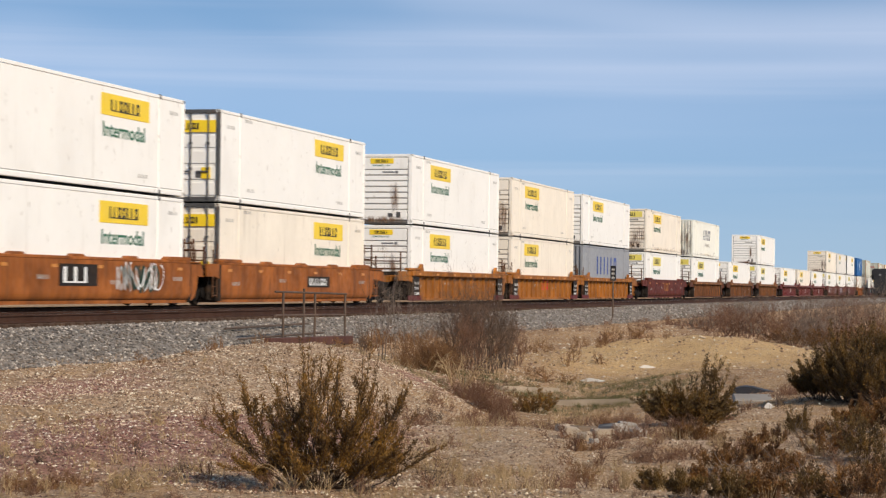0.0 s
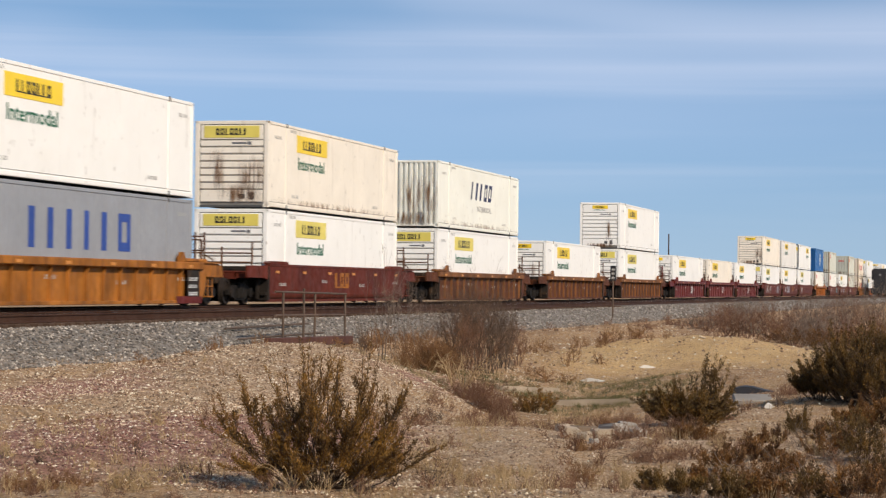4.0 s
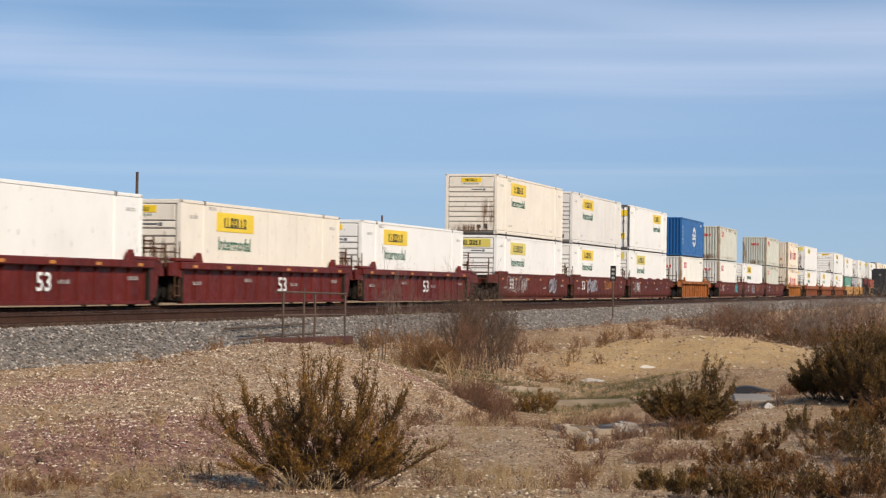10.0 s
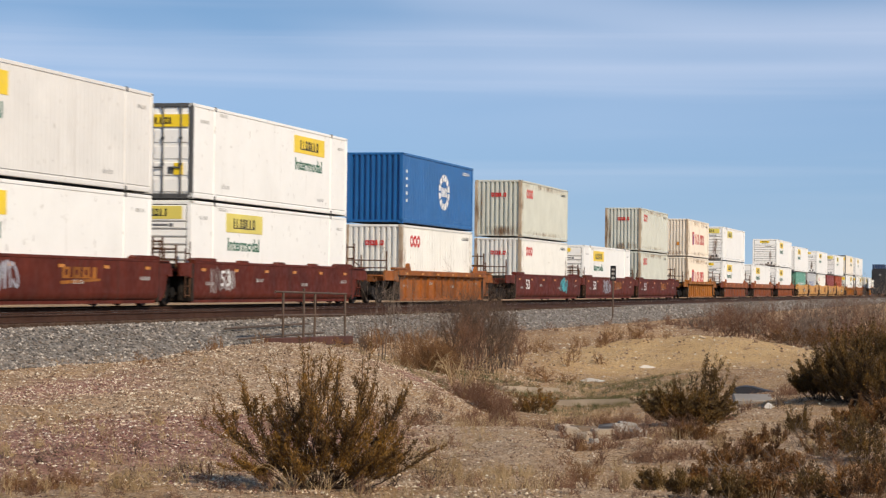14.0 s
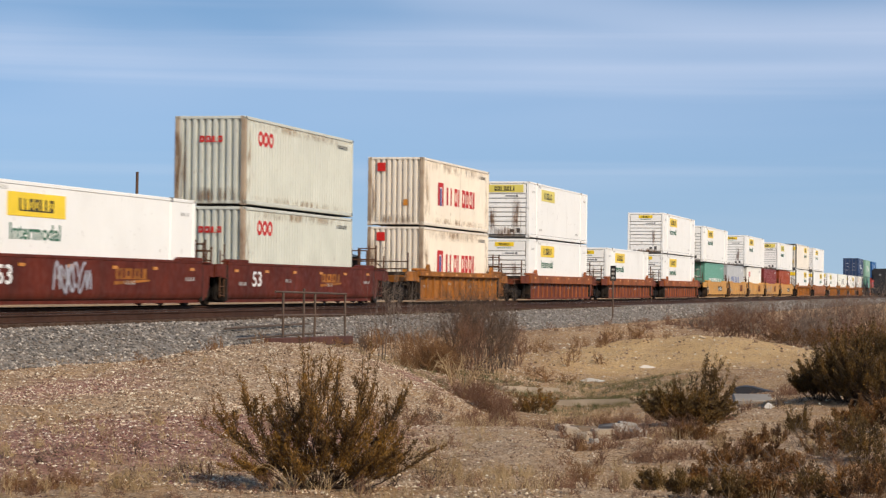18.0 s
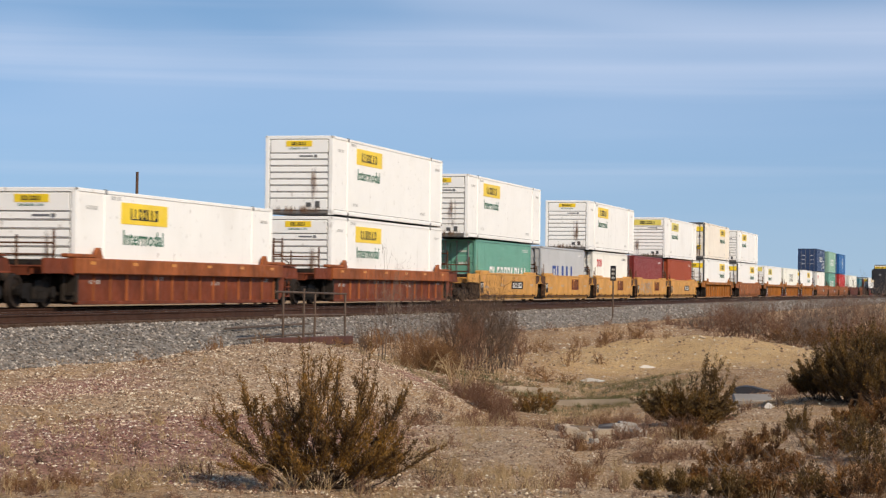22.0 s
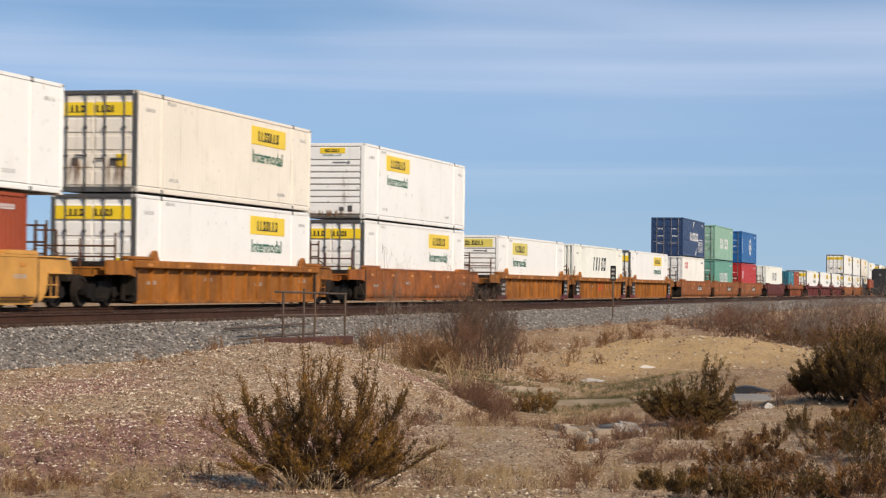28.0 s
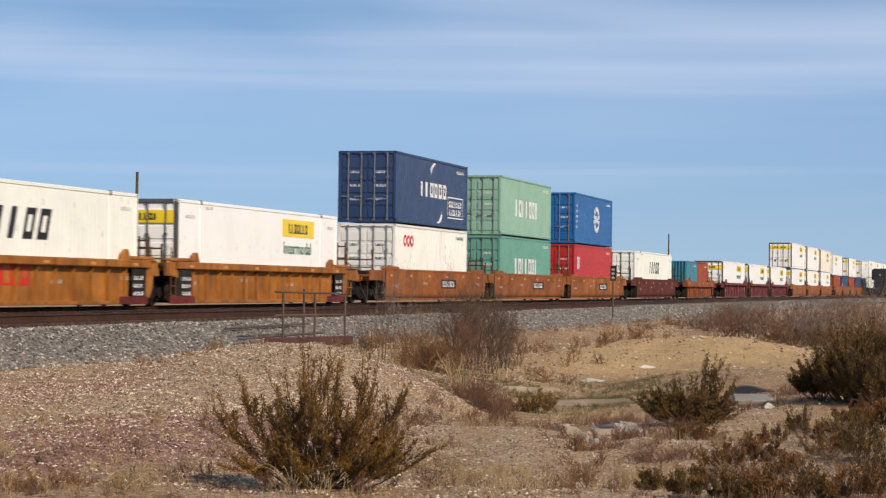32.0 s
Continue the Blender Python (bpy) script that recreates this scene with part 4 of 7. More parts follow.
def well_wagon(style, paint, well, spacing, front, back, decor=()):
    """One well unit; origin on the rails under its middle. front and back: 'outer' or 'joint' or 'shared' (the next unit has the bogie)."""
    wagon = new("well_wagon")
    # ribs, chord and caps: faded paint, lightened further as sunlit edges
    edge = {W_RUSTY: W_RUSTLIT, W_REDBROWN: W_REDLIT}.get(paint, paint)
    hw = well / 2
    if style == "rib":
        side = shared(("rib_side", well), lambda: Shape().box(1.26, 1.32, -hw, hw, 0.14, 1.14).box(1.26, 1.46, -hw, hw, 0.10, 0.20, 0.012))
        low = 0.92 if paint is W_REDBROWN else 1.12
        chord = shared(("top_chord", well, low), lambda: Shape().box(1.26, 1.53, -hw - 0.3, hw + 0.3, low, 1.34, 0.025))
        out = 1.365 if paint is W_RED else 1.372 if paint is W_REDBROWN else 1.405
        rib = shared(("side_rib", out), lambda: Shape().prism([(1.31, -0.045), (out, -0.025), (out, 0.025), (1.31, 0.045)], "z", 0.18, 1.13).prism([(out - 0.01, 1.12), (out + 0.05, 1.12), (out - 0.01, 0.9)], "y", -0.02, 0.02))
        n = round(well / 1.16)
        for r in (0, 180):
            sd = part("side", side, paint, wagon, at=pose(0, 0, 0, 0, 0, r))
            part("top_chord", chord, edge, sd)
            for i in range(n + 1):
                y = -hw + 0.12 + i * (well - 0.24) / n
                if r == 0 or i % 3 == 0:
                    part("rib", rib, edge, sd, at=pose(0, y, 0))
        guide = shared("guide", lambda: Shape().prism([(-0.26, 1.34), (0.26, 1.34), (0.14, 1.5), (0.06, 1.63), (-0.06, 1.63), (-0.2, 1.5)], "x", 1.36, 1.48))
        for y in (-hw + 1.35, hw - 1.35):
            part("guide", guide, edge, wagon, at=pose(0, y, 0, 0, 0, 0))
        for y, q in ((-hw + 0.2, 0), (hw - 0.2, 180)):
            part("end_cap", shared(("end_cap", q), lambda: Shape().box(1.24, 1.485, -0.9, 0.9, 1.34, 1.45, 0.03)), edge, wagon, at=pose(0, y, 0))
    else:
        def tub():
            prof = [(1.30, 1.30), (1.465, 1.30)] + [(1.465 - 0.12 * (1 - math.cos(a / 7 * math.pi / 2)), 0.44 - 0.22 * math.sin(a / 7 * math.pi / 2)) for a in range(8)]
            prof += [(1.36, 0.215), (1.36, 0.12), (1.22, 0.12), (1.24, 0.4), (1.26, 0.9)]
            return Shape().prism(prof, "y", -hw, hw)
        side = shared(("tub_side", well), tub)
        chord = shared(("tub_chord", well), lambda: Shape().box(1.27, 1.48, -hw, hw, 1.29, 1.385, 0.02))
        cap = shared("tub_cap", lambda: Shape().prism([(-0.95, 1.38), (0.95, 1.38), (0.93, 1.45), (0.8, 1.48), (-0.75, 1.48), (-0.95, 1.42)], "x", 1.22, 1.487))
        guide = shared("tub_guide", lambda: Shape().prism([(-0.45, 1.38), (0.45, 1.38), (0.3, 1.45), (-0.3, 1.45)], "x", 1.3, 1.47))
        for r in (0, 180):
            sd = part("side", side, paint, wagon, at=pose(0, 0, 0, 0, 0, r))
            part("top_chord", chord, paint, sd)
            for y in (-hw + 0.95, hw - 0.95):
                part("end_cap", cap, paint, sd, at=pose(0, y, 0))
        if "lugs" in decor:
            for i in range(3):
                part("guide", guide, paint, wagon, at=pose(0, -hw * 0.45 + i * hw * 0.45, 0))
    floor = shared(("well_floor", well), lambda: Shape().box(-1.3, 1.3, -hw, hw, 0.12, 0.2).box(-1.3, 1.3, -hw + 0.1, -hw + 0.5, 0.2, 0.297).box(-1.3, 1.3, hw - 0.5, hw - 0.1, 0.2, 0.297))
    part("well_floor", floor, BOGIE, wagon)
    for sign, what in ((-1, front), (1, back)):
        reach = (spacing / 2 - hw) if what != "outer" else 2.75
        end_works(wagon, sign, hw, round(reach, 3), paint, what == "outer", style)
        if what == "outer":
            bogie(wagon, sign * (hw + 1.55))
        elif what == "joint":
            bogie(wagon, sign * spacing / 2)
    # amber reflector films, data boxes, small print
    refl = shared("reflector", lambda: Shape().box(0, 0.006, 0, 0.36, 0, 0.085))
    z = 1.17 if style == "rib" else 1.08
    x = 1.532 if style == "rib" else 1.472
    for i in range(6 if well > 14 else 4):
        y = -hw + 0.6 + i * (well - 1.65) / (5 if well > 14 else 3)
        part("reflector", refl, AMBER, wagon, at=pose(x, y, z))
    xs = 1.40 if style == "rib" else 1.476
    face = 1.452 if style == "rib" else 1.469
    ink_x = 1.469 if style == "tub" else 1.369 if paint is W_RED else 1.325
    if "tiedark" in decor:
        for y in (-hw + 0.05, hw - 0.95):
            pl = part("data_panel", shared("data_panel", lambda: Shape().box(0, 0.02, 0, 0.9, 0.2, 1.1, 0.005)), BLACK, wagon, at=pose(face, y, 0))
            for q in range(3):
                part("small_print", shared(("print", q), lambda: bars(40 + q, 0.75, 0.1, 7, 0, 0.3)), INKWHITE, pl, at=pose(0.024, 0.08, 0.35 + q * 0.22))
            part("foot_plate", shared("foot_plate", lambda: Shape().box(0, 0.02, -0.9, 1.2, 0.1, 0.32, 0.01)), W_RED, wagon, at=pose(face + 0.002, y, 0))
    if "mark" in decor:
        pl = part("data_panel", shared("mark_panel", lambda: Shape().box(0, 0.006, 0, 2.5, 0.6, 1.18)), BLACK, wagon, at=pose(face, -hw * 0.15, 0))
        part("emblem", shared("mark_emblem", lambda: bars(81, 2.0, 0.42, 3, 0, 0.3)), INKWHITE, pl, at=pose(0.01, 0.25, 0.68))
    if "plate" in decor:
        pl = part("data_panel", shared("number_panel", lambda: Shape().box(0, 0.006, 0, 2.6, 0.62, 1.0)), BLACK, wagon, at=pose(face, 0.5, 0))
        part("number_bars", shared("number_bars", lambda: bars(82, 2.2, 0.24, 10, 0, 0.3)), INKWHITE, pl, at=pose(0.01, 0.2, 0.69))
    if "redmark" in decor:
        part("emblem", shared("red_emblem", lambda: bars(83, 1.9, 0.55, 3, 0, 0.3)), INKRED if paint is W_GOLD else W_GOLD, wagon, at=pose(ink_x, -0.9, 0.6))
    if "patch" in decor:
        pl = part("data_panel", shared("brown_patch", lambda: Shape().box(0, 0.005, 0, 2.2, 0.6, 1.2)), W_GOLD, wagon, at=pose(face, 1.0, 0))
        part("emblem", shared("red_emblem", lambda: bars(83, 1.9, 0.55, 3, 0, 0.3)), W_BROWN, pl, at=pose(0.008, 0.15, 0.63))
    if "53" in decor:
        part("lettering", lettering("word_53", "53", 0.9, 0.5), INKWHITE, wagon, at=pose(ink_x + 0.003, -hw * (0.72 if style == "tub" else -0.1), 0.62 if style == "tub" else 0.45))
    if "goldmark" in decor:
        part("emblem", shared("gold_emblem", lambda: bars(85, 2.6, 0.3, 4, 0.1, 0.3)), W_GOLD, wagon, at=pose(ink_x, 1.5, 0.80))
        part("emblem", shared("gold_swash", lambda: Shape().add([(0, 0, 0), (0, 2.6, 0.1), (0, 2.6, 0.16), (0, 0, 0.09)], [(0, 1, 2, 3)])), W_GOLD, wagon, at=pose(ink_x, 1.4, 0.64))
    for i, (word, ink, y, wd, seed) in enumerate(d for d in decor if isinstance(d, tuple)):
        part("graffiti", shared(("graffiti", seed), lambda: scribble(seed, wd, 0.84, max(3, round(wd * (2.2 if word == "line" else 2.6))), 0.042 if word == "line" else 0.10)), ink, wagon, "sprayed loops of paint", at=pose(face + 0.001 + 0.026 * i, y, 0.42))
    for i in range(4):
        part("small_print", shared(("print", i % 3), lambda: bars(40 + i % 3, 0.75, 0.1, 7, 0, 0.3)), INKGREY, wagon, at=pose(ink_x, -hw + 1.0 + i * (well - 2.4) / 3, 0.66 + 0.12 * (i % 2)))
    if paint is W_YELLOW:
        def pipe():
            p = Shape().rod((1.50, -hw + 0.3, 0.30), (1.50, hw - 0.3, 0.30), 0.024, 6)
            for i in range(6):
                y = -hw + 0.8 + i * (well - 1.6) / 5
                p.box(1.40, 1.52, y - 0.03, y + 0.03, 0.26, 0.36)
            return p
        part("brake_pipe", shared(("brake_pipe", well), pipe), RAILBROWN, wagon)
        pl = part("data_panel", shared("load_panel", lambda: Shape().box(0, 0.006, 0, 0.62, 0.45, 0.95)), BLACK, wagon, at=pose(face, -hw + 0.08, 0))
        part("lettering", lettering("word_125T", "125T", 0.5, 0.2), INKWHITE, pl, at=pose(0.009, 0.06, 0.68))
        part("small_print", shared(("print", 0), lambda: bars(40, 0.75, 0.1, 7, 0, 0.3)), BLACK, wagon, at=pose(face, -hw + 1.1, 0.3))
    if "ladder" in decor:
        part("ladder", shared("tall_ladder", lambda: Shape().rod((1.2, 0, 0.9), (1.2, 0, 2.35), 0.06, 5).rod((0.45, 0, 1.05), (0.45, 0, 2.35), 0.06, 5).rod((0.45, 0, 2.3), (1.2, 0, 2.3), 0.05, 5).rod((0.45, 0, 1.95), (1.2, 0, 1.95), 0.04, 5).rod((0.45, 0, 1.62), (1.2, 0, 1.62), 0.04, 5)), W_RED, wagon, at=pose(0, hw + 2.1, 0))
    return wagon


LONG, SHORT = 16.5, 12.45
IBC = 0.05  # gap held open between stacked containers by their twist locks
g = random.Random(5)
GRAF2 = ("line", INKFADED, -6.4, 4.6, 302)
GRAF3 = ("fat", INKLILAC, 3.6, 1.9, 303)
GRAF4 = ("line", INKFADED, -6.8, 2.2, 304)
GRAF5 = ("fat", INKLILAC, -4.2, 3.0, 305)
GRAF6 = ("fat", INKTEAL, 3.0, 1.9, 306)
GRAF7 = ("fat", INKLILAC, -2.6, 2.4, 307)
GRAF9 = ("line", INKFADED, -4.9, 4.6, 309)
OR, GO, YE, BR, RU, RB, RD = W_ORANGE, W_GOLD, W_YELLOW, W_BROWN, W_RUSTY, W_REDBROWN, W_RED
COLOUR = {OR: "worn orange", GO: "dirty golden-orange", YE: "yellow", BR: "oxide-brown", RU: "rusty dark brown", RB: "red-brown", RD: "deep red"}
# middle along the train, style, paint, well, spacing, near end, far end, decoration, lower load, upper load
UNITS = [
    (54.68, "tub", OR, LONG, 19.2, "shared", "joint", ("mark", ("fat", INKDARKGREEN, 2.7, 3.0, 311), ("line", INKWHITE, 2.6, 3.3, 301), "lugs"), "backsign", "backsign"),
    (73.88, "tub", OR, LONG, 19.2, "shared", "outer", ("plate", "lugs"), "creamdoor", "door"),
    (96.93, "rib", GO, LONG, 19.0, "outer", "joint", ("tiedark",), "white", "white"),
    (115.98, "rib", GO, LONG, 19.0, "shared", "joint", ("tiedark", "redmark"), "cream", "cream"),
    (135.00, "rib", GO, LONG, 19.0, "shared", "outer", ("tiedark",), "matson", "white"),
    (158.15, "tub", BR, LONG, 22.8, "outer", "outer", ("redmark",), "whitewide", "creamwide"),
    (180.90, "rib", RU, LONG, 22.8, "outer", "outer", (), "whitewide", "swift"),
    (204.05, "rib", RU, LONG, 22.8, "outer", "outer", (), "white", None),
    (227.10, "rib", RU, LONG, 22.8, "outer", "outer", ("ladder",), "whitewide", "white"),
    (250.25, "rib", RD, LONG, 19.1, "outer", "joint", ("53",), "white", None),
    (269.45, "rib", RD, LONG, 19.1, "shared", "joint", ("53",), "cream", None),
    (288.55, "rib", RD, LONG, 19.1, "shared", "outer", ("53",), "white", None),
    (311.52, "tub", BR, LONG, 19.1, "outer", "joint", (GRAF2, GRAF3, "53"), "whitewide", "cream"),
    (330.55, "tub", BR, LONG, 19.1, "shared", "joint", (GRAF5, "53", "goldmark"), "white", "pale"),
    (349.92, "tub", BR, LONG, 19.1, "shared", "outer", (GRAF4, "lugs", "53"), "whitewide", "door"),
    (372.23, "rib", OR, LONG - 2.0, 22.8, "outer", "outer", (), "oowhite", "bluebox"),
    (394.94, "tub", BR, LONG, 19.0, "outer", "joint", (GRAF6, "53"), "oowhite", "oogrey"),
    (413.76, "tub", BR, LONG, 19.0, "shared", "joint", (GRAF7, "goldmark", "53"), "white", None),
    (432.58, "tub", BR, LONG, 19.0, "shared", "outer", ("goldmark", "53"), "oogrey", "oogrey"),
    (455.13, "rib", GO, LONG - 2.0, 22.8, "outer", "outer", (), "yang", "yang"),
    (478.15, "rib", RB, LONG, 22.8, "outer", "outer", (), "white", "noword"),
    (500.95, "rib", RB, LONG, 22.8, "outer", "outer", (), "white", None),
    (523.84, "rib", RB, LONG, 22.8, "outer", "outer", (), "white", "white"),
    (544.75, "tub", YE, SHORT, 14.95, "outer", "joint", ("plate",), "chinagreen", "white"),
    (559.68, "tub", YE, SHORT, 14.95, "shared", "joint", ("patch",), "coscogrey", None),
    (574.71, "tub", YE, SHORT, 14.95, "shared", "joint", ("patch",), "oowhitelow", "white"),
    (589.63, "tub", YE, SHORT, 14.95, "shared", "joint", ("patch", GRAF9), "maroon", None),
    (604.66, "tub", YE, SHORT, 14.95, "shared", "outer", ("plate",), "rustred", "whitewide"),
    (625.80, "rib", GO, LONG, 22.8, "outer", "outer", (), "door", "creamdoor"),
    (648.73, "tub", OR, LONG, 22.8, "outer", "outer", (), "door", "white"),
    (671.94, "rib", GO, LONG, 19.1, "outer", "joint", ("tiedark",), "whitewide", None),
    (691.12, "rib", GO, LONG, 19.1, "shared", "joint", ("tiedark", "redmark"), "swiftlow", None),
    (710.39, "rib", GO, LONG, 19.1, "shared", "outer", ("tiedark",), "door", None),
    (732.80, "tub", OR, LONG, 19.1, "outer", "joint", ("plate",), "oodoor", "navy"),
    (751.87, "tub", OR, LONG, 19.1, "shared", "joint", ("plate",), "seagreen", "palegreen"),
    (770.92, "tub", OR, LONG, 19.1, "shared", "outer", ("plate",), "redbox", "bluedoor"),
    (793.66, "tub", BR, LONG, 22.8, "outer", "outer", (), "swiftdoor", None),
    (816.25, "rib", RB, LONG - 2.0, 22.8, "outer", "outer", (), "tealbox", None),
    (839.95, "rib", RD, LONG, 19.3, "outer", "joint", (), "door", None),
    (859.65, "rib", RD, LONG, 19.3, "shared", "joint", (), "door", None),
    (879.15, "rib", RD, LONG, 19.3, "shared", "outer", (), "door", None),
    (901.95, "tub", OR, LONG, 19.5, "outer", "joint", (), "door", "door"),
    (921.95, "tub", OR, LONG, 19.5, "shared", "joint", (), "door", "door"),
    (941.55, "tub", OR, LONG, 19.5, "shared", "outer", (), "door", "creamdoor"),
    (963.55, "tub", OR, SHORT, 15.0, "outer", "joint", (), "rustred", "white"),
    (978.65, "tub", OR, SHORT, 15.0, "shared", "joint", (), "navylow", None),
    (993.75, "tub", OR, SHORT, 15.0, "shared", "joint", (), "rustred", "door"),
    (1008.85, "tub", OR, SHORT, 15.0, "shared", "joint", (), "navylow", None),
    (1023.95, "tub", OR, SHORT, 15.0, "shared", "outer", (), "navylow", "door"),
    (1045.95, "tub", BR, LONG, 19.3, "outer", "joint", (), "white", "white"),
    (1065.25, "tub", BR, LONG, 19.3, "shared", "joint", (), "white", "white"),
    (1084.55, "tub", BR, LONG, 19.3, "shared", "outer", (), "white", "white"),
]
for s, style, paint, well, spacing, near, far, decor, low, high in UNITS:
    wagon = well_wagon(style, paint, well, spacing, near, far, decor)
    tagged(wagon, COLOUR[paint] + (" steel well wagon with ribbed sides on rails" if style == "rib" else " steel well wagon with smooth sides on rails"), "railway wagon", "wagons of the train")
    moving(wagon, s)
    floor_z = 0.32
    if low == "tealbox":
        load("tealbox", s - 3.1, floor_z)
        load("redshort", s + 3.1, floor_z)
    elif low:
        load(low, s, floor_z)
    if high:
        load(high, s, floor_z + KINDS[low][2] + IBC)

# ---- ground ----
TRACK_A, TRACK_B = 25.25, 20.9  # distance of the two track centres from the camera's line


def smooth(a, b, x):
    t = min(1.0, max(0.0, (x - a) / (b - a)))
    return t * t * (3 - 2 * t)


def bump(w, y, w0, y0, sw, sy, turn=0.0):
    c, s = math.cos(turn), math.sin(turn)
    p, q = c * (w - w0) + s * (y - y0), -s * (w - w0) + c * (y - y0)
    return math.exp(-(p / sw) ** 2 - (q / sy) ** 2)


def along(y):
    return GRADE * max(-120.0, min(y, 1150.0))


BED = -0.27


def ground_z(w, y):
    """Height of the ground at w metres from the camera's line towards the tracks, y along them."""
    nat = -0.88
    bed = smooth(17.25, 19.0, w) * (1 - smooth(27.3, 29.2, w))
    h = nat + (BED - nat) * bed
    open_ground = 1 - smooth(15.2, 17.4, w)
    if -5 < w < 20 and 8 < y < 140:
        # gravel heap, its shoulder to the left, the wash to the right of it and the bank beyond
        m = 0.50 * bump(w, y, 10.4, 32.6, 1.7, 4.2) + 0.30 * bump(w, y, 12.0, 29.5, 2.6, 5.0)
        m += 0.16 * bump(w, y, 8.0, 20.0, 2.4, 5.0)
        m -= 0.42 * bump(w, y, 7.6, 38.0, 1.6, 9.0) + 0.14 * bump(w, y, 5.6, 29.0, 1.8, 5.0) + 0.30 * bump(w, y, 5.5, 33.5, 1.6, 6.0)
        m += 0.50 * bump(w, y, 6.9, 50.5, 2.9, 4.2) + 0.20 * bump(w, y, 13.8, 62.0, 2.0, 8.0) + 0.5 * bump(w, y, 10.9, 63.0, 1.8, 5.0)
        m += 0.14 * bump(w, y, 2.6, 32.0, 1.6, 7.0) - 0.25 * bump(w, y, 7.5, 60.0, 2.5, 3.5)
        h += m * open_ground
    rough = noise.fractal(Vector((w * 0.35, y * 0.35, 0.3)), 1.0, 2.0, 4) * 0.10 + noise.fractal(Vector((w * 1.7, y * 1.7, 3.3)), 1.0, 2.0, 3) * 0.032
    rough += noise.fractal(Vector((w * 0.95, y * 0.95, 7.7)), 1.0, 2.0, 3) * 0.05
    return h + along(y) + rough * (0.25 + 0.75 * open_ground)


def steps(spans):
    """Grid lines from (start, end, step) spans."""
    vals = []
    for a, b, d in spans:
        n = max(1, round((b - a) / d))
        vals += [a + (b - a) * i / n for i in range(n)]
    return vals + [spans[-1][1]]


def ground_mesh():
    ws = steps([(-4500, -1200, 1100), (-1200, -200, 250), (-200, -30, 34), (-30, -4, 3), (-4, 3, 0.5), (3, 16.8, 0.17), (16.8, 19.6, 0.14), (19.6, 30, 0.5), (30, 80, 7), (80, 400, 50), (400, 4500, 700)])
    ys = steps([(-4500, -800, 900), (-800, -100, 120), (-100, 10, 10), (10, 15, 0.6), (15, 46, 0.17), (46, 75, 0.4), (75, 150, 1.2), (150, 500, 10), (500, 1300, 60), (1300, 4800, 500)])
    v = [(-w, y, ground_z(w, y)) for y in ys for w in ws]
    n = len(ws)
    f = [(j * n + i, (j + 1) * n + i, (j + 1) * n + i + 1, j * n + i + 1) for j in range(len(ys) - 1) for i in range(n - 1)]
    me = bpy.data.meshes.new("ground")
    me.from_pydata(v, [], [q[::-1] for q in f])
    for p in me.polygons:
        p.use_smooth = True
    me.materials.append(None)
    return me


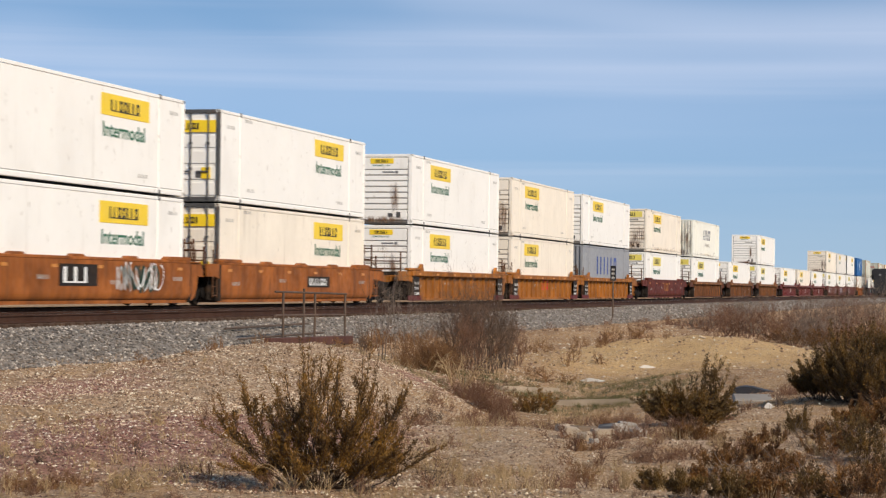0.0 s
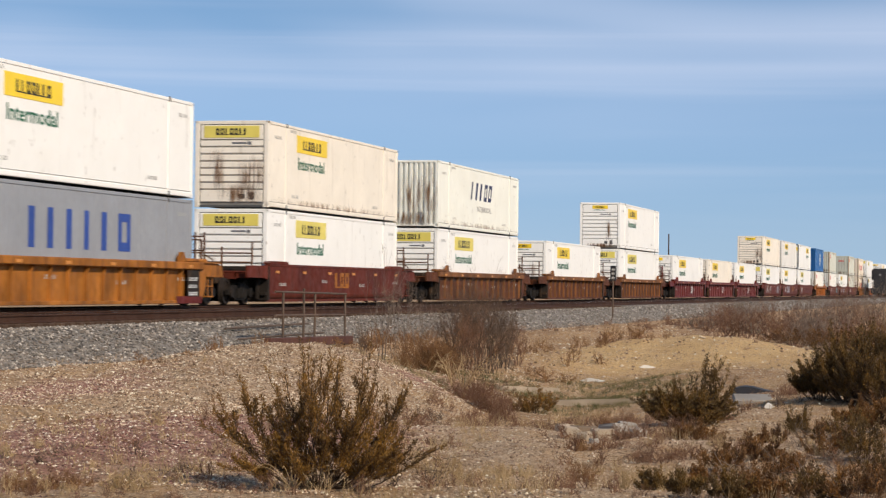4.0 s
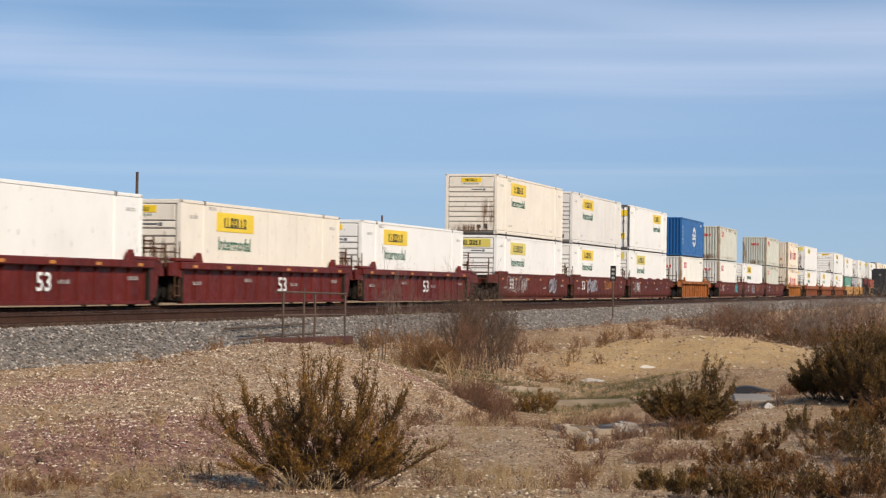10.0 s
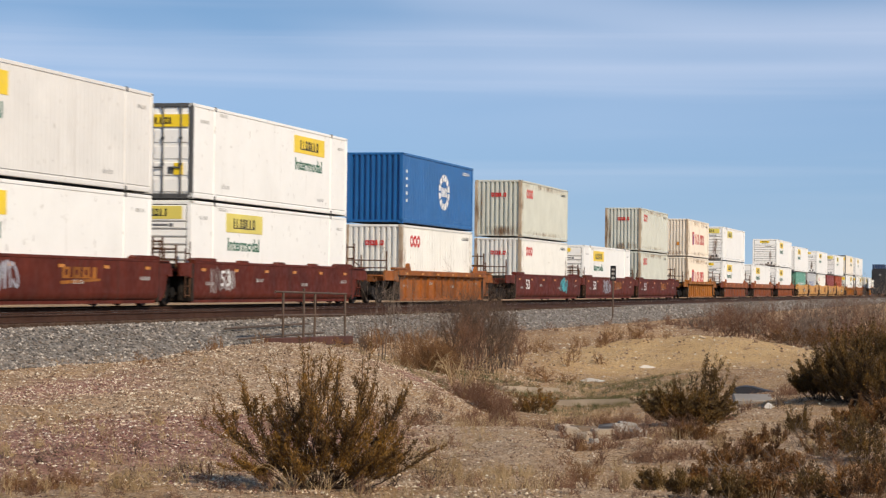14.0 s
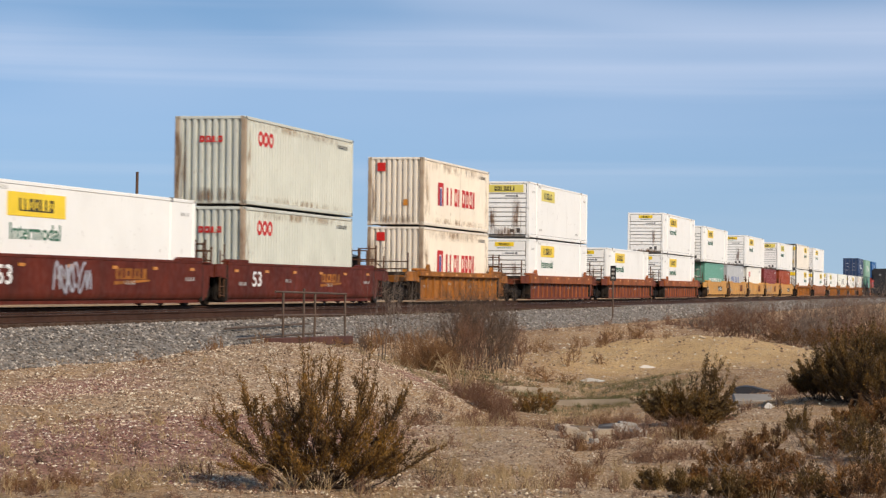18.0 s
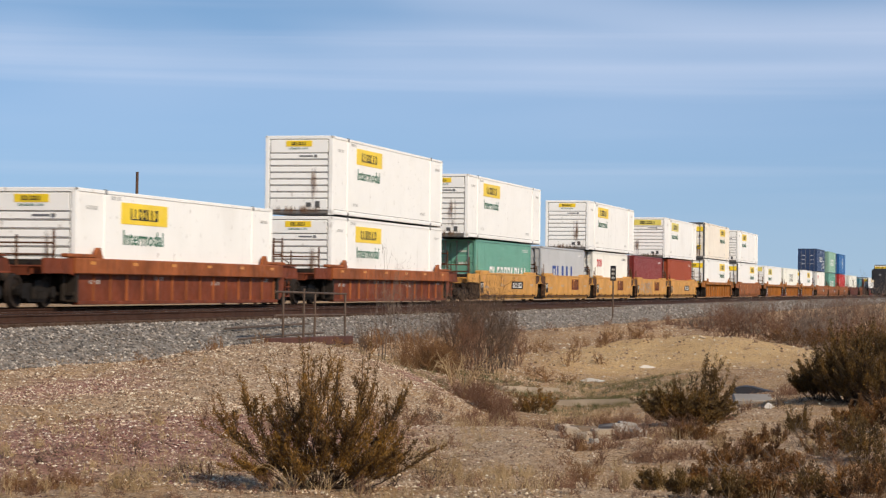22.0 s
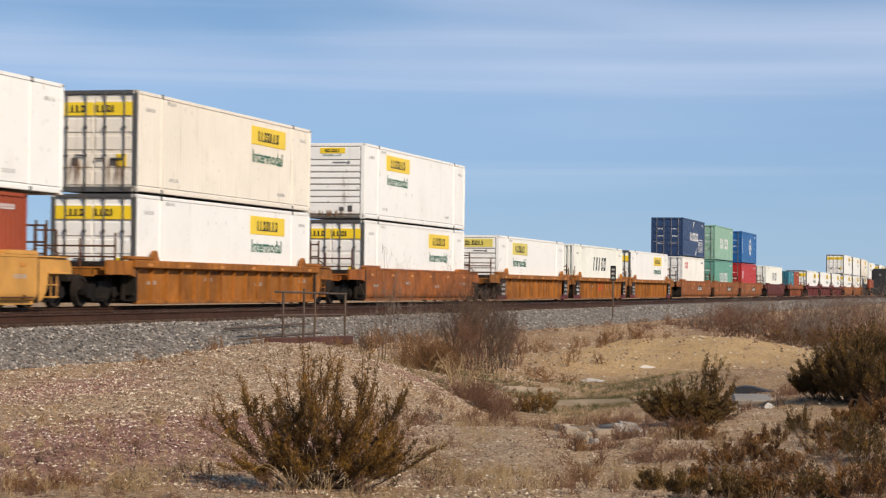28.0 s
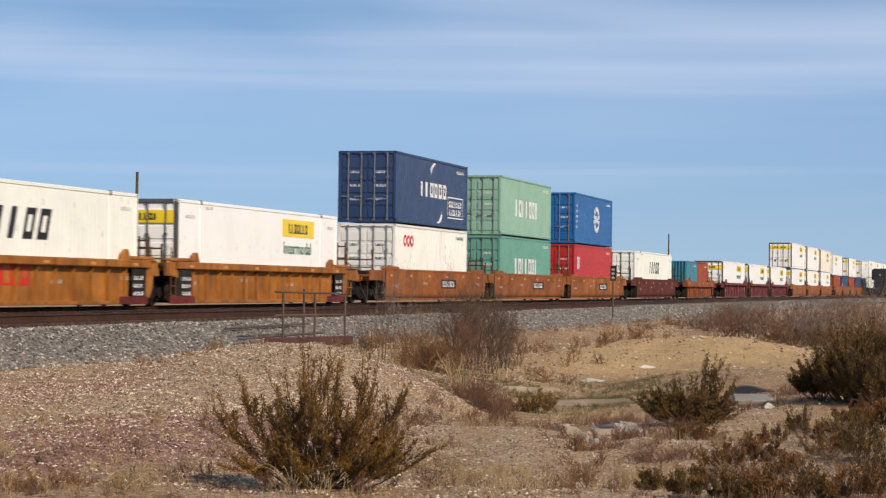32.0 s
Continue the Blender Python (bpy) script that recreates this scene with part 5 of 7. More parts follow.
def ground_material():
    m = bpy.data.materials.new("desert_gravel_and_sand")
    m.use_nodes = True
    n, l = m.node_tree.nodes, m.node_tree.links
    b = n["Principled BSDF"]
    b.inputs["Roughness"].default_value = 0.92
    b.inputs["Specular IOR Level"].default_value = 0.15
    geo = n.new("ShaderNodeNewGeometry")
    pos = geo.outputs["Position"]

    def tex(scale, detail=5, rough=0.55, kind="ShaderNodeTexNoise"):
        t = n.new(kind)
        t.inputs["Scale"].default_value = scale
        if kind == "ShaderNodeTexNoise":
            t.inputs["Detail"].default_value, t.inputs["Roughness"].default_value = detail, rough
        l.new(pos, t.inputs["Vector"])
        return t

    def rng(v, a, c, lo=0.0, hi=1.0):
        x = n.new("ShaderNodeMapRange")
        for k, q in (("From Min", a), ("From Max", c), ("To Min", lo), ("To Max", hi)):
            x.inputs[k].default_value = q
        l.new(v, x.inputs["Value"])
        return x.outputs["Result"]

    def mix(fac, a, c):
        x = n.new("ShaderNodeMix")
        x.data_type = "RGBA"
        for sock, val in (("Factor", fac), ("A", a), ("B", c)):
            if isinstance(val, tuple):
                x.inputs[sock].default_value = (*val, 1)
            elif isinstance(val, float):
                x.inputs[sock].default_value = val
            else:
                l.new(val, x.inputs[sock])
        return x.outputs["Result"]

    def times(a, c):
        x = n.new("ShaderNodeMath")
        x.operation = "MULTIPLY"
        for i, val in enumerate((a, c)):
            if isinstance(val, float):
                x.inputs[i].default_value = val
            else:
                l.new(val, x.inputs[i])
        return x.outputs[0]

    def patch(x0, y0, sx, sy, edge=0.6):
        """A worn-edged zone of the ground round a place."""
        mp = n.new("ShaderNodeMapping")
        mp.vector_type = "TEXTURE"
        mp.inputs["Location"].default_value = (x0, y0, 0)
        mp.inputs["Scale"].default_value = (sx, sy, 1e4)
        l.new(pos, mp.inputs["Vector"])
        ln = n.new("ShaderNodeVectorMath")
        ln.operation = "LENGTH"
        l.new(mp.outputs[0], ln.inputs[0])
        ad = n.new("ShaderNodeMath")
        ad.operation = "ADD"
        l.new(ln.outputs["Value"], ad.inputs[0])
        l.new(rng(tex(0.8, 6).outputs["Fac"], 0.2, 0.8, -edge, edge), ad.inputs[1])
        return rng(ad.outputs[0], 1.25, 0.6)

    sand = mix(rng(tex(0.5, 6).outputs["Fac"], 0.3, 0.7), (0.25, 0.138, 0.066), (0.475, 0.308, 0.162))
    stone = mix(tex(22, 2, kind="ShaderNodeTexVoronoi").outputs["Color"], (0.13, 0.085, 0.055), (0.60, 0.46, 0.33))
    col = mix(rng(tex(7, 6).outputs["Fac"], 0.4, 0.62, 0, 0.75), sand, stone)
    col = mix(times(patch(-7.5, 39.5, 1.7, 4.6, 0.7), rng(tex(5, 6).outputs["Fac"], 0.48, 0.7, 0, 0.8)), col, (0.17, 0.15, 0.06))
    col = mix(times(patch(-6.0, 23.0, 2.5, 4.0, 0.7), rng(tex(4, 6).outputs["Fac"], 0.52, 0.7, 0, 0.4)), col, (0.19, 0.17, 0.07))
    col = mix(times(patch(-6.8, 50.0, 4.0, 6.0, 0.4), 0.75), col, (0.60, 0.415, 0.205))
    col = mix(times(patch(-10.6, 31.0, 2.8, 6.0, 0.5), rng(tex(6, 6).outputs["Fac"], 0.35, 0.6, 0.2, 0.85)), col, mix(tex(30, 2, kind="ShaderNodeTexVoronoi").outputs["Color"], (0.16, 0.11, 0.08), (0.58, 0.46, 0.35)))
    col = mix(rng(tex(1.3, 7, 0.65).outputs["Fac"], 0.5, 0.68, 0, 0.28), col, (0.155, 0.092, 0.055))
    col = mix(times(patch(-6.0, 22.0, 4.6, 8.0, 0.8), rng(tex(2.2, 7, 0.65).outputs["Fac"], 0.36, 0.56, 0, 0.9)), col, mix(tex(34, 2, kind="ShaderNodeTexVoronoi").outputs["Color"], (0.20, 0.13, 0.085), (0.66, 0.51, 0.37)))
    purple = mix(tex(26, 2, kind="ShaderNodeTexVoronoi").outputs["Color"], (0.16, 0.070, 0.060), (0.43, 0.245, 0.205))
    for zone in (patch(-8.1, 19.6, 2.3, 4.6, 0.55), patch(-11.7, 26.6, 1.0, 2.0, 0.4), patch(-9.0, 34.3, 0.9, 2.4, 0.5)):
        col = mix(times(zone, rng(tex(3, 5).outputs["Fac"], 0.3, 0.55, 0.45, 1.0)), col, purple)
    # pale and dark chips of stone that catch the light
    for scale, keep in ((30, 0.80), (52, 0.74)):
        chip = tex(scale, kind="ShaderNodeTexVoronoi")
        parts = n.new("ShaderNodeSeparateColor")
        l.new(chip.outputs["Color"], parts.inputs[0])
        core = rng(chip.outputs["Distance"], 0.42, 0.30)
        many = rng(tex(1.1, 5).outputs["Fac"], 0.35, 0.6, 0.25, 1.0)
        col = mix(times(times(core, rng(parts.outputs[0], keep, keep + 0.03)), many), col, mix(parts.outputs[1], (0.55, 0.44, 0.33), (0.90, 0.80, 0.66)))
        col = mix(times(core, rng(parts.outputs[2], 0.22, 0.19, 0.0, 0.85)), col, (0.085, 0.052, 0.036))
    # crushed grey ballast on the bed and its shoulder
    sep = n.new("ShaderNodeSeparateXYZ")
    l.new(pos, sep.inputs[0])
    wob = n.new("ShaderNodeMath")
    wob.operation = "ADD"
    l.new(sep.outputs["X"], wob.inputs[0])
    l.new(rng(tex(0.7, 5).outputs["Fac"], 0.2, 0.8, -0.6, 0.6), wob.inputs[1])
    grey = mix(tex(19, 2, kind="ShaderNodeTexVoronoi").outputs["Color"], (0.07, 0.062, 0.055), (0.35, 0.315, 0.275))
    near = rng(wob.outputs[0], -17.0, -17.7)
    farside = rng(wob.outputs[0], -29.6, -28.8)
    iron = n.new("ShaderNodeMix")
    iron.data_type, iron.blend_type = "RGBA", "MULTIPLY"
    iron.inputs["Factor"].default_value, iron.inputs["B"].default_value = 1.0, (1.05, 1.0, 0.92, 1)
    l.new(col, iron.inputs["A"])
    l.new(mix(times(near, farside), iron.outputs["Result"], grey), b.inputs["Base Color"])
    bp = n.new("ShaderNodeBump")
    bp.inputs["Strength"].default_value, bp.inputs["Distance"].default_value = 1.0, 0.09
    l.new(tex(9, 9, 0.7).outputs["Fac"], bp.inputs["Height"])
    l.new(bp.outputs[0], b.inputs["Normal"])
    return m


GROUND = part("ground", ground_mesh(), ground_material())
tagged(GROUND, "stony tan desert ground with grey ballast beside the rails", "ground", kind="structure")


def place_z(x, y):
    return ground_z(-x, y)


# ---- rails and ties ----
def rail_profile():
    return [(-0.075, 0.0), (0.075, 0.0), (0.075, 0.015), (0.012, 0.04), (0.010, 0.13), (0.036, 0.142), (0.036, 0.178), (-0.036, 0.178), (-0.036, 0.142), (-0.010, 0.13), (-0.012, 0.04), (-0.075, 0.015)]


def rail(x, mirror):
    s = Shape()
    prof = rail_profile()
    v, f = [], []
    ys = [-150, 0, 40, 120, 400, 1150, 4000]
    n = len(prof)
    for y in ys:
        v += [(x + p, y, along(y) - 0.178 + q) for p, q in prof]
    for j in range(len(ys) - 1):
        f += [(j * n + i, j * n + (i + 1) % n, (j + 1) * n + (i + 1) % n, (j + 1) * n + i) for i in range(n)]
    return s.add(v, f)


for centre, name in ((TRACK_A, "rail"), (TRACK_B, "rail")):
    for side in (-0.7525, 0.7525):
        r = part(name, rail(-centre + side, False), RAIL)
        tagged(r, "long rusty steel rail on timber ties", "rail", "rails", "structure")
        part("rail_head", shared(("rail_head", centre, side), lambda: Shape().add([(-centre + side + q, y, along(y) + 0.003) for y in (-150, 0, 40, 120, 400, 1150, 4000) for q in (-0.03, 0.03)], [(2 * i, 2 * i + 1, 2 * i + 3, 2 * i + 2) for i in range(6)])), RAILTOP, r, "polished running surface")
tie_mesh = shared("tie", lambda: Shape().box(-1.3, 1.3, -0.115, 0.115, -0.36, -0.182, 0.012))
for centre in (TRACK_B, TRACK_A):
    for i in range(140 if centre == TRACK_B else 120):
        y = 38 + i * 0.55
        t = part("tie", tie_mesh, TIE, at=pose(-centre + g.uniform(-0.03, 0.03), y, along(y), 0, 0, g.uniform(-0.8, 0.8)))
        tagged(t, "weathered dark timber railway tie in the ballast", "railway tie", "ties", "structure")


# ---- loose stones ----
def stones(name, count, place, size, material, label, seed):
    """Many small angular stones joined in one mesh; place(r) gives x, y."""
    r = random.Random(seed)
    base = np.array([(1, 0, 0), (-1, 0, 0), (0, 1, 0), (0, -1, 0), (0, 0, 1), (0, 0, -0.6)], float)
    faces = np.array([(0, 2, 4), (2, 1, 4), (1, 3, 4), (3, 0, 4), (2, 0, 5), (1, 2, 5), (3, 1, 5), (0, 3, 5)])
    rs = np.random.RandomState(seed)
    vs, fs = [], []
    for k in range(count):
        x, y = place(r)
        a = r.uniform(size[0], size[1])
        q = base * (a * rs.uniform(0.6, 1.25, (6, 3))) * (1, 0.8, 0.62)
        t = r.uniform(0, 6.28)
        c, s = math.cos(t), math.sin(t)
        rot = np.array([(c, -s, 0), (s, c, 0), (0, 0, 1)])
        vs.append(q @ rot.T + (x, y, place_z(x, y) + a * 0.15))
        fs.append(faces + 6 * k)
    me = bpy.data.meshes.new(name)
    me.from_pydata(np.concatenate(vs).tolist(), [], np.concatenate(fs).tolist())
    ob = part(name, me, material)
    return tagged(ob, label, "stones", kind="stuff")


def stone_material(name, ramp_colours, rough=0.85):
    m = bpy.data.materials.new(name)
    m.use_nodes = True
    n, l = m.node_tree.nodes, m.node_tree.links
    b = n["Principled BSDF"]
    b.inputs["Roughness"].default_value = rough
    geo = n.new("ShaderNodeNewGeometry")
    cr = n.new("ShaderNodeValToRGB")
    cr.color_ramp.elements[0].color = (*ramp_colours[0], 1)
    cr.color_ramp.elements[1].color = (*ramp_colours[-1], 1)
    for i, c in enumerate(ramp_colours[1:-1]):
        e = cr.color_ramp.elements.new((i + 1) / (len(ramp_colours) - 1))
        e.color = (*c, 1)
    l.new(geo.outputs["Random Per Island"], cr.inputs["Fac"])
    t = n.new("ShaderNodeTexNoise")
    t.inputs["Scale"].default_value = 30
    l.new(geo.outputs["Position"], t.inputs["Vector"])
    x = n.new("ShaderNodeMix")
    x.data_type, x.blend_type = "RGBA", "MULTIPLY"
    x.inputs["Factor"].default_value = 0.5
    l.new(cr.outputs["Color"], x.inputs["A"])
    l.new(t.outputs["Fac"], x.inputs["B"])
    l.new(x.outputs["Result"], b.inputs["Base Color"])
    return m


BALLAST = stone_material("crushed_grey_ballast", [(0.055, 0.047, 0.04), (0.19, 0.167, 0.145), (0.29, 0.255, 0.22), (0.16, 0.12, 0.09), (0.66, 0.59, 0.51)])
PEBBLE = stone_material("tan_and_white_pebbles", [(0.095, 0.055, 0.033), (0.315, 0.19, 0.106), (0.630, 0.45, 0.285), (0.252, 0.14, 0.092), (0.756, 0.58, 0.396), (0.950, 0.86, 0.681)])
PURPLE = stone_material("reddish_purple_pebbles", [(0.105, 0.042, 0.033), (0.284, 0.132, 0.103), (0.420, 0.235, 0.179), (0.179, 0.075, 0.059), (0.945, 0.77, 0.607)])


def fan(w0, w1, y0, y1, power=1.0):
    def place(r):
        return -r.uniform(w0, w1), y0 + (y1 - y0) * r.random() ** power
    return place


stones("ballast_stones", 20000, fan(17.2, 19.9, 36, 125, 1.7), (0.03, 0.065), BALLAST, "crushed grey ballast stones along the track", 11)
stones("pebbles", 17000, fan(8.5, 17.3, 20, 46, 1.1), (0.010, 0.034), PEBBLE, "scattered tan and white pebbles", 12)
stones("heap_gravel", 46000, fan(7.6, 13.8, 24.0, 37.5), (0.008, 0.021), PEBBLE, "pale gravel heaped beside the wash", 16)
stones("pebbles", 30000, fan(1.6, 9.5, 15.3, 44, 1.5), (0.006, 0.021), PEBBLE, "scattered tan and white pebbles", 13)
def purple_zone(r):
    """The mauve spill at the foot of the heap, and a streak of it across the heap's shoulder."""
    if r.random() < 0.25:
        return -r.gauss(11.7, 0.45), r.gauss(26.6, 1.0)
    return -r.gauss(8.1, 1.15), r.gauss(19.6, 2.4)


stones("purple_gravel", 16000, purple_zone, (0.008, 0.022), PURPLE, "reddish purple gravel strewn over the slope", 14)
stones("ballast_stones", 7000, fan(17.2, 20.0, 120, 300, 1.6), (0.05, 0.11), BALLAST, "crushed grey ballast stones along the track", 17)
stones("bank_gravel", 6000, fan(3.0, 17.0, 44, 95, 1.3), (0.015, 0.055), PEBBLE, "scattered tan and white pebbles on the bank", 15)


# ---- plants ----
def plant_material(name, colours, rough=0.75, patch=5.0):
    """Leaves or twigs: each its own shade, and whole sprays lighter or darker than others."""
    m = stone_material(name, colours, rough)
    n, l = m.node_tree.nodes, m.node_tree.links
    ramp = next(k for k in n if k.bl_idname == "ShaderNodeValToRGB")
    geo = next(k for k in n if k.bl_idname == "ShaderNodeNewGeometry")
    t = n.new("ShaderNodeTexNoise")
    t.inputs["Scale"].default_value, t.inputs["Detail"].default_value = patch, 3
    l.new(geo.outputs["Position"], t.inputs["Vector"])
    spread = n.new("ShaderNodeMapRange")
    spread.inputs["From Min"].default_value, spread.inputs["From Max"].default_value = 0.3, 0.7
    l.new(t.outputs["Fac"], spread.inputs["Value"])
    blend = n.new("ShaderNodeMix")
    blend.inputs["Factor"].default_value = 0.62
    l.new(geo.outputs["Random Per Island"], blend.inputs["A"])
    l.new(spread.outputs["Result"], blend.inputs["B"])
    l.new(blend.outputs["Result"], ramp.inputs["Fac"])
    return m


LEAF = plant_material("olive_brown_leaves", [(0.045, 0.021, 0.003), (0.14, 0.066, 0.008), (0.26, 0.122, 0.013), (0.44, 0.21, 0.024)])
LEAFDARK = plant_material("dark_olive_leaves", [(0.030, 0.017, 0.003), (0.085, 0.047, 0.007), (0.175, 0.090, 0.012), (0.34, 0.165, 0.020)])
TWIG = plant_material("grey_brown_twigs", [(0.055, 0.033, 0.020), (0.135, 0.083, 0.052), (0.26, 0.172, 0.112)])
TWIGPALE = plant_material("bleached_grey_twigs", [(0.10, 0.07, 0.05), (0.22, 0.16, 0.12), (0.40, 0.31, 0.24)])
TWIGBUSH = plant_material("brown_bush_stems", [(0.037, 0.020, 0.010), (0.105, 0.060, 0.031), (0.284, 0.19, 0.115)])
LEAFRUST = plant_material("rusty_brown_leaves", [(0.038, 0.016, 0.004), (0.11, 0.046, 0.009), (0.23, 0.095, 0.016), (0.40, 0.175, 0.030)])
TWIGRED = plant_material("reddish_dry_twigs", [(0.116, 0.050, 0.028), (0.221, 0.105, 0.055), (0.357, 0.20, 0.110)])
STRAW = plant_material("dry_straw", [(0.315, 0.20, 0.092), (0.473, 0.32, 0.156), (0.651, 0.48, 0.276)])
TUMBLE = plant_material("brown_tumbleweed", [(0.126, 0.052, 0.017), (0.252, 0.12, 0.041), (0.399, 0.21, 0.083)])
GREENWEED = plant_material("low_green_weeds", [(0.08, 0.077, 0.022), (0.15, 0.135, 0.042), (0.24, 0.20, 0.075)])


class Twigs:
    """Collects thin three-sided twigs and small leaves."""

    def __init__(self):
        self.v, self.f, self.lv, self.lf = [], [], [], []

    def twig(self, p, q, r0, r1):
        d = (q - p)
        if d.length < 1e-5:
            return
        u = d.orthogonal().normalized()
        w = d.normalized().cross(u)
        k = len(self.v)
        for c, r in ((p, r0), (q, r1)):
            for i in range(3):
                a = i * 2.0944
                self.v.append((c + (u * math.cos(a) + w * math.sin(a)) * r)[:])
        self.f += [(k + i, k + (i + 1) % 3, k + 3 + (i + 1) % 3, k + 3 + i) for i in range(3)]

    def leaf(self, p, d, size, r):
        u = Vector((r.uniform(-1, 1), r.uniform(-1, 1), r.uniform(-1, 1))).normalized()
        s = d.cross(u)
        if s.length < 0.05:
            return
        s = s.normalized() * size * 0.16
        d = d * size
        k = len(self.lv)
        self.lv += [p[:], (p + d * 0.5 + s)[:], (p + d)[:], (p + d * 0.5 - s)[:]]
        self.lf.append((k, k + 1, k + 2, k + 3))

    def meshes(self):
        made = []
        for name, v, f in (("branchwork", self.v, self.f), ("foliage", self.lv, self.lf)):
            if f:
                me = bpy.data.meshes.new(name)
                me.from_pydata(v, [], f)
                made.append(me)
        return made


def plume(t, r, pts, reach, leaf, twiglets, leaves, bare=0.0):
    """Short leafy twiglets that lie close along a stem and taper to its point."""
    n = len(pts) - 1
    for k in range(twiglets):
        v = bare + (1 - bare) * (k + r.random()) / twiglets
        i0 = min(n - 1, int(v * n))
        p = pts[i0].lerp(pts[i0 + 1], v * n - i0)
        d = (pts[i0 + 1] - pts[i0]).normalized()
        side = Vector((r.gauss(0, 1), r.gauss(0, 1), r.gauss(0, 0.5)))
        e = p + (d + side * 0.32 + Vector((0, 0, 0.25))).normalized() * reach * (1.12 - v) * r.uniform(0.5, 1.25)
        t.twig(p, e, leaf * 0.10, leaf * 0.05)
        way = (e - p).normalized()
        for j in range(leaves):
            u = r.uniform(0.1, 1.05)
            off = Vector((r.gauss(0, 1), r.gauss(0, 1), r.gauss(0, 1)))
            t.leaf(p.lerp(e, u) + off * leaf * 0.35, (way + off * 0.4).normalized(), leaf * r.uniform(0.7, 1.6), r)


def bent(r, base, tip, lean, n=7, wander=0.012):
    """Points of a stem that leaves its base outwards and turns up to its tip."""
    lie = Vector((tip.x - base.x, tip.y - base.y, 0))
    knee = base + lie * lean + Vector((0, 0, (tip.z - base.z) * 0.28))
    k = (tip - base).length * wander
    return [base * (1 - u) ** 2 + knee * (2 * u * (1 - u)) + tip * u * u + Vector((r.gauss(0, k), r.gauss(0, k), r.gauss(0, k))) * (0 < u < 1) for u in (j / n for j in range(n + 1))]


def creosote(seed, width, height, stems, tips=(), leaf=0.013, flat=0.8, twiglets=20, leaves=8, sides=2):
    """A desert shrub: thin stems fan out of one base and end in narrow, pointed, leafy plumes with air between them.

    tips: places of the main plumes' points across and up, in halves of the width and in heights.
    """
    r = random.Random(seed)
    t = Twigs()
    goals = [(Vector((px * width / 2, r.uniform(-0.35, 0.35) * width * (1.1 - abs(px)) * flat, pz * height)), 1.0) for px, pz in tips]
    for i in range(stems):
        a, out = r.uniform(0, 6.28), r.random() ** 0.55
        tall = height * r.uniform(0.35, 0.9) * (1 - 0.45 * out * out) * (0.72 if tips else 1.0)
        goals.append((Vector((math.cos(a) * out * width / 2, math.sin(a) * out * width / 2 * flat, tall)), r.uniform(0.5, 0.9)))
    for tip, size in goals:
        base = Vector((tip.x * 0.12 + r.gauss(0, 0.02) * width, tip.y * 0.12 + r.gauss(0, 0.02) * width, -0.04))
        pts = bent(r, base, tip, 0.62)
        for k, (p, q) in enumerate(zip(pts, pts[1:])):
            t.twig(p, q, 0.0075 * height * (1 - k / 7.6), 0.0075 * height * (1 - (k + 1) / 7.6))
        plume(t, r, pts, 0.15 * height * size, leaf, twiglets, leaves, 0.45)
        for k in range(sides):
            i0 = r.randrange(3, 6)
            p = pts[i0]
            lift = tip.z - p.z
            e = p + Vector((r.gauss(0, 0.075) * width + tip.x * 0.10, r.gauss(0, 0.075) * width, lift * r.uniform(0.4, 0.85)))
            way = bent(r, p, e, 0.6, 4)
            for a, b in zip(way, way[1:]):
                t.twig(a, b, 0.0032 * height, 0.0022 * height)
            plume(t, r, way, 0.11 * height * size, leaf, round(twiglets * 0.6), leaves, 0.15)
        for k in range(3):
            p = pts[r.randrange(1, 5)]
            t.twig(p, p + Vector((r.gauss(0, 0.10), r.gauss(0, 0.10), r.uniform(0.02, 0.22))) * height, 0.0028 * height, 0.0012 * height)
    return t.meshes()


def loose_bush(seed, width, height, stems, leaf=0.014, clumps=4, leaves=70, bare=0.25):
    """A low open bush: crooked spreading twigs in plain sight, with small leafy clumps at their ends."""
    r = random.Random(seed)
    t = Twigs()
    for i in range(stems):
        a, out = r.uniform(0, 6.28), r.random() ** 0.6
        tip = Vector((math.cos(a) * out * width / 2, math.sin(a) * out * width / 2, height * r.uniform(0.35, 1.0) * (1 - 0.35 * out)))
        pts = bent(r, Vector((tip.x * 0.1, tip.y * 0.1, -0.03)), tip, 0.7, 6, 0.035)
        for k, (p, q) in enumerate(zip(pts, pts[1:])):
            t.twig(p, q, 0.006 * (1.1 - k / 7), 0.006 * (1.1 - (k + 1) / 7))
        naked = r.random() < bare
        for c in range(clumps):
            p = pts[r.randrange(2, 7)]
            e = p + Vector((r.gauss(0, 0.11), r.gauss(0, 0.11), r.uniform(-0.01, 0.13)))
            t.twig(p, e, 0.003, 0.0014)
            for k in range(1):
                t.twig(p.lerp(e, 0.6), e + Vector((r.gauss(0, 0.05), r.gauss(0, 0.05), r.gauss(0.02, 0.04))), 0.0018, 0.0009)
            if naked:
                continue
            wide = r.uniform(0.024, 0.046)
            for k in range(leaves):
                off = Vector((r.gauss(0, 1), r.gauss(0, 1), r.gauss(0, 0.75)))
                t.leaf(e + off * wide, (off * 0.5 + Vector((0, 0, 0.7))).normalized(), leaf * r.uniform(0.6, 1.5), r)
    return t.meshes()


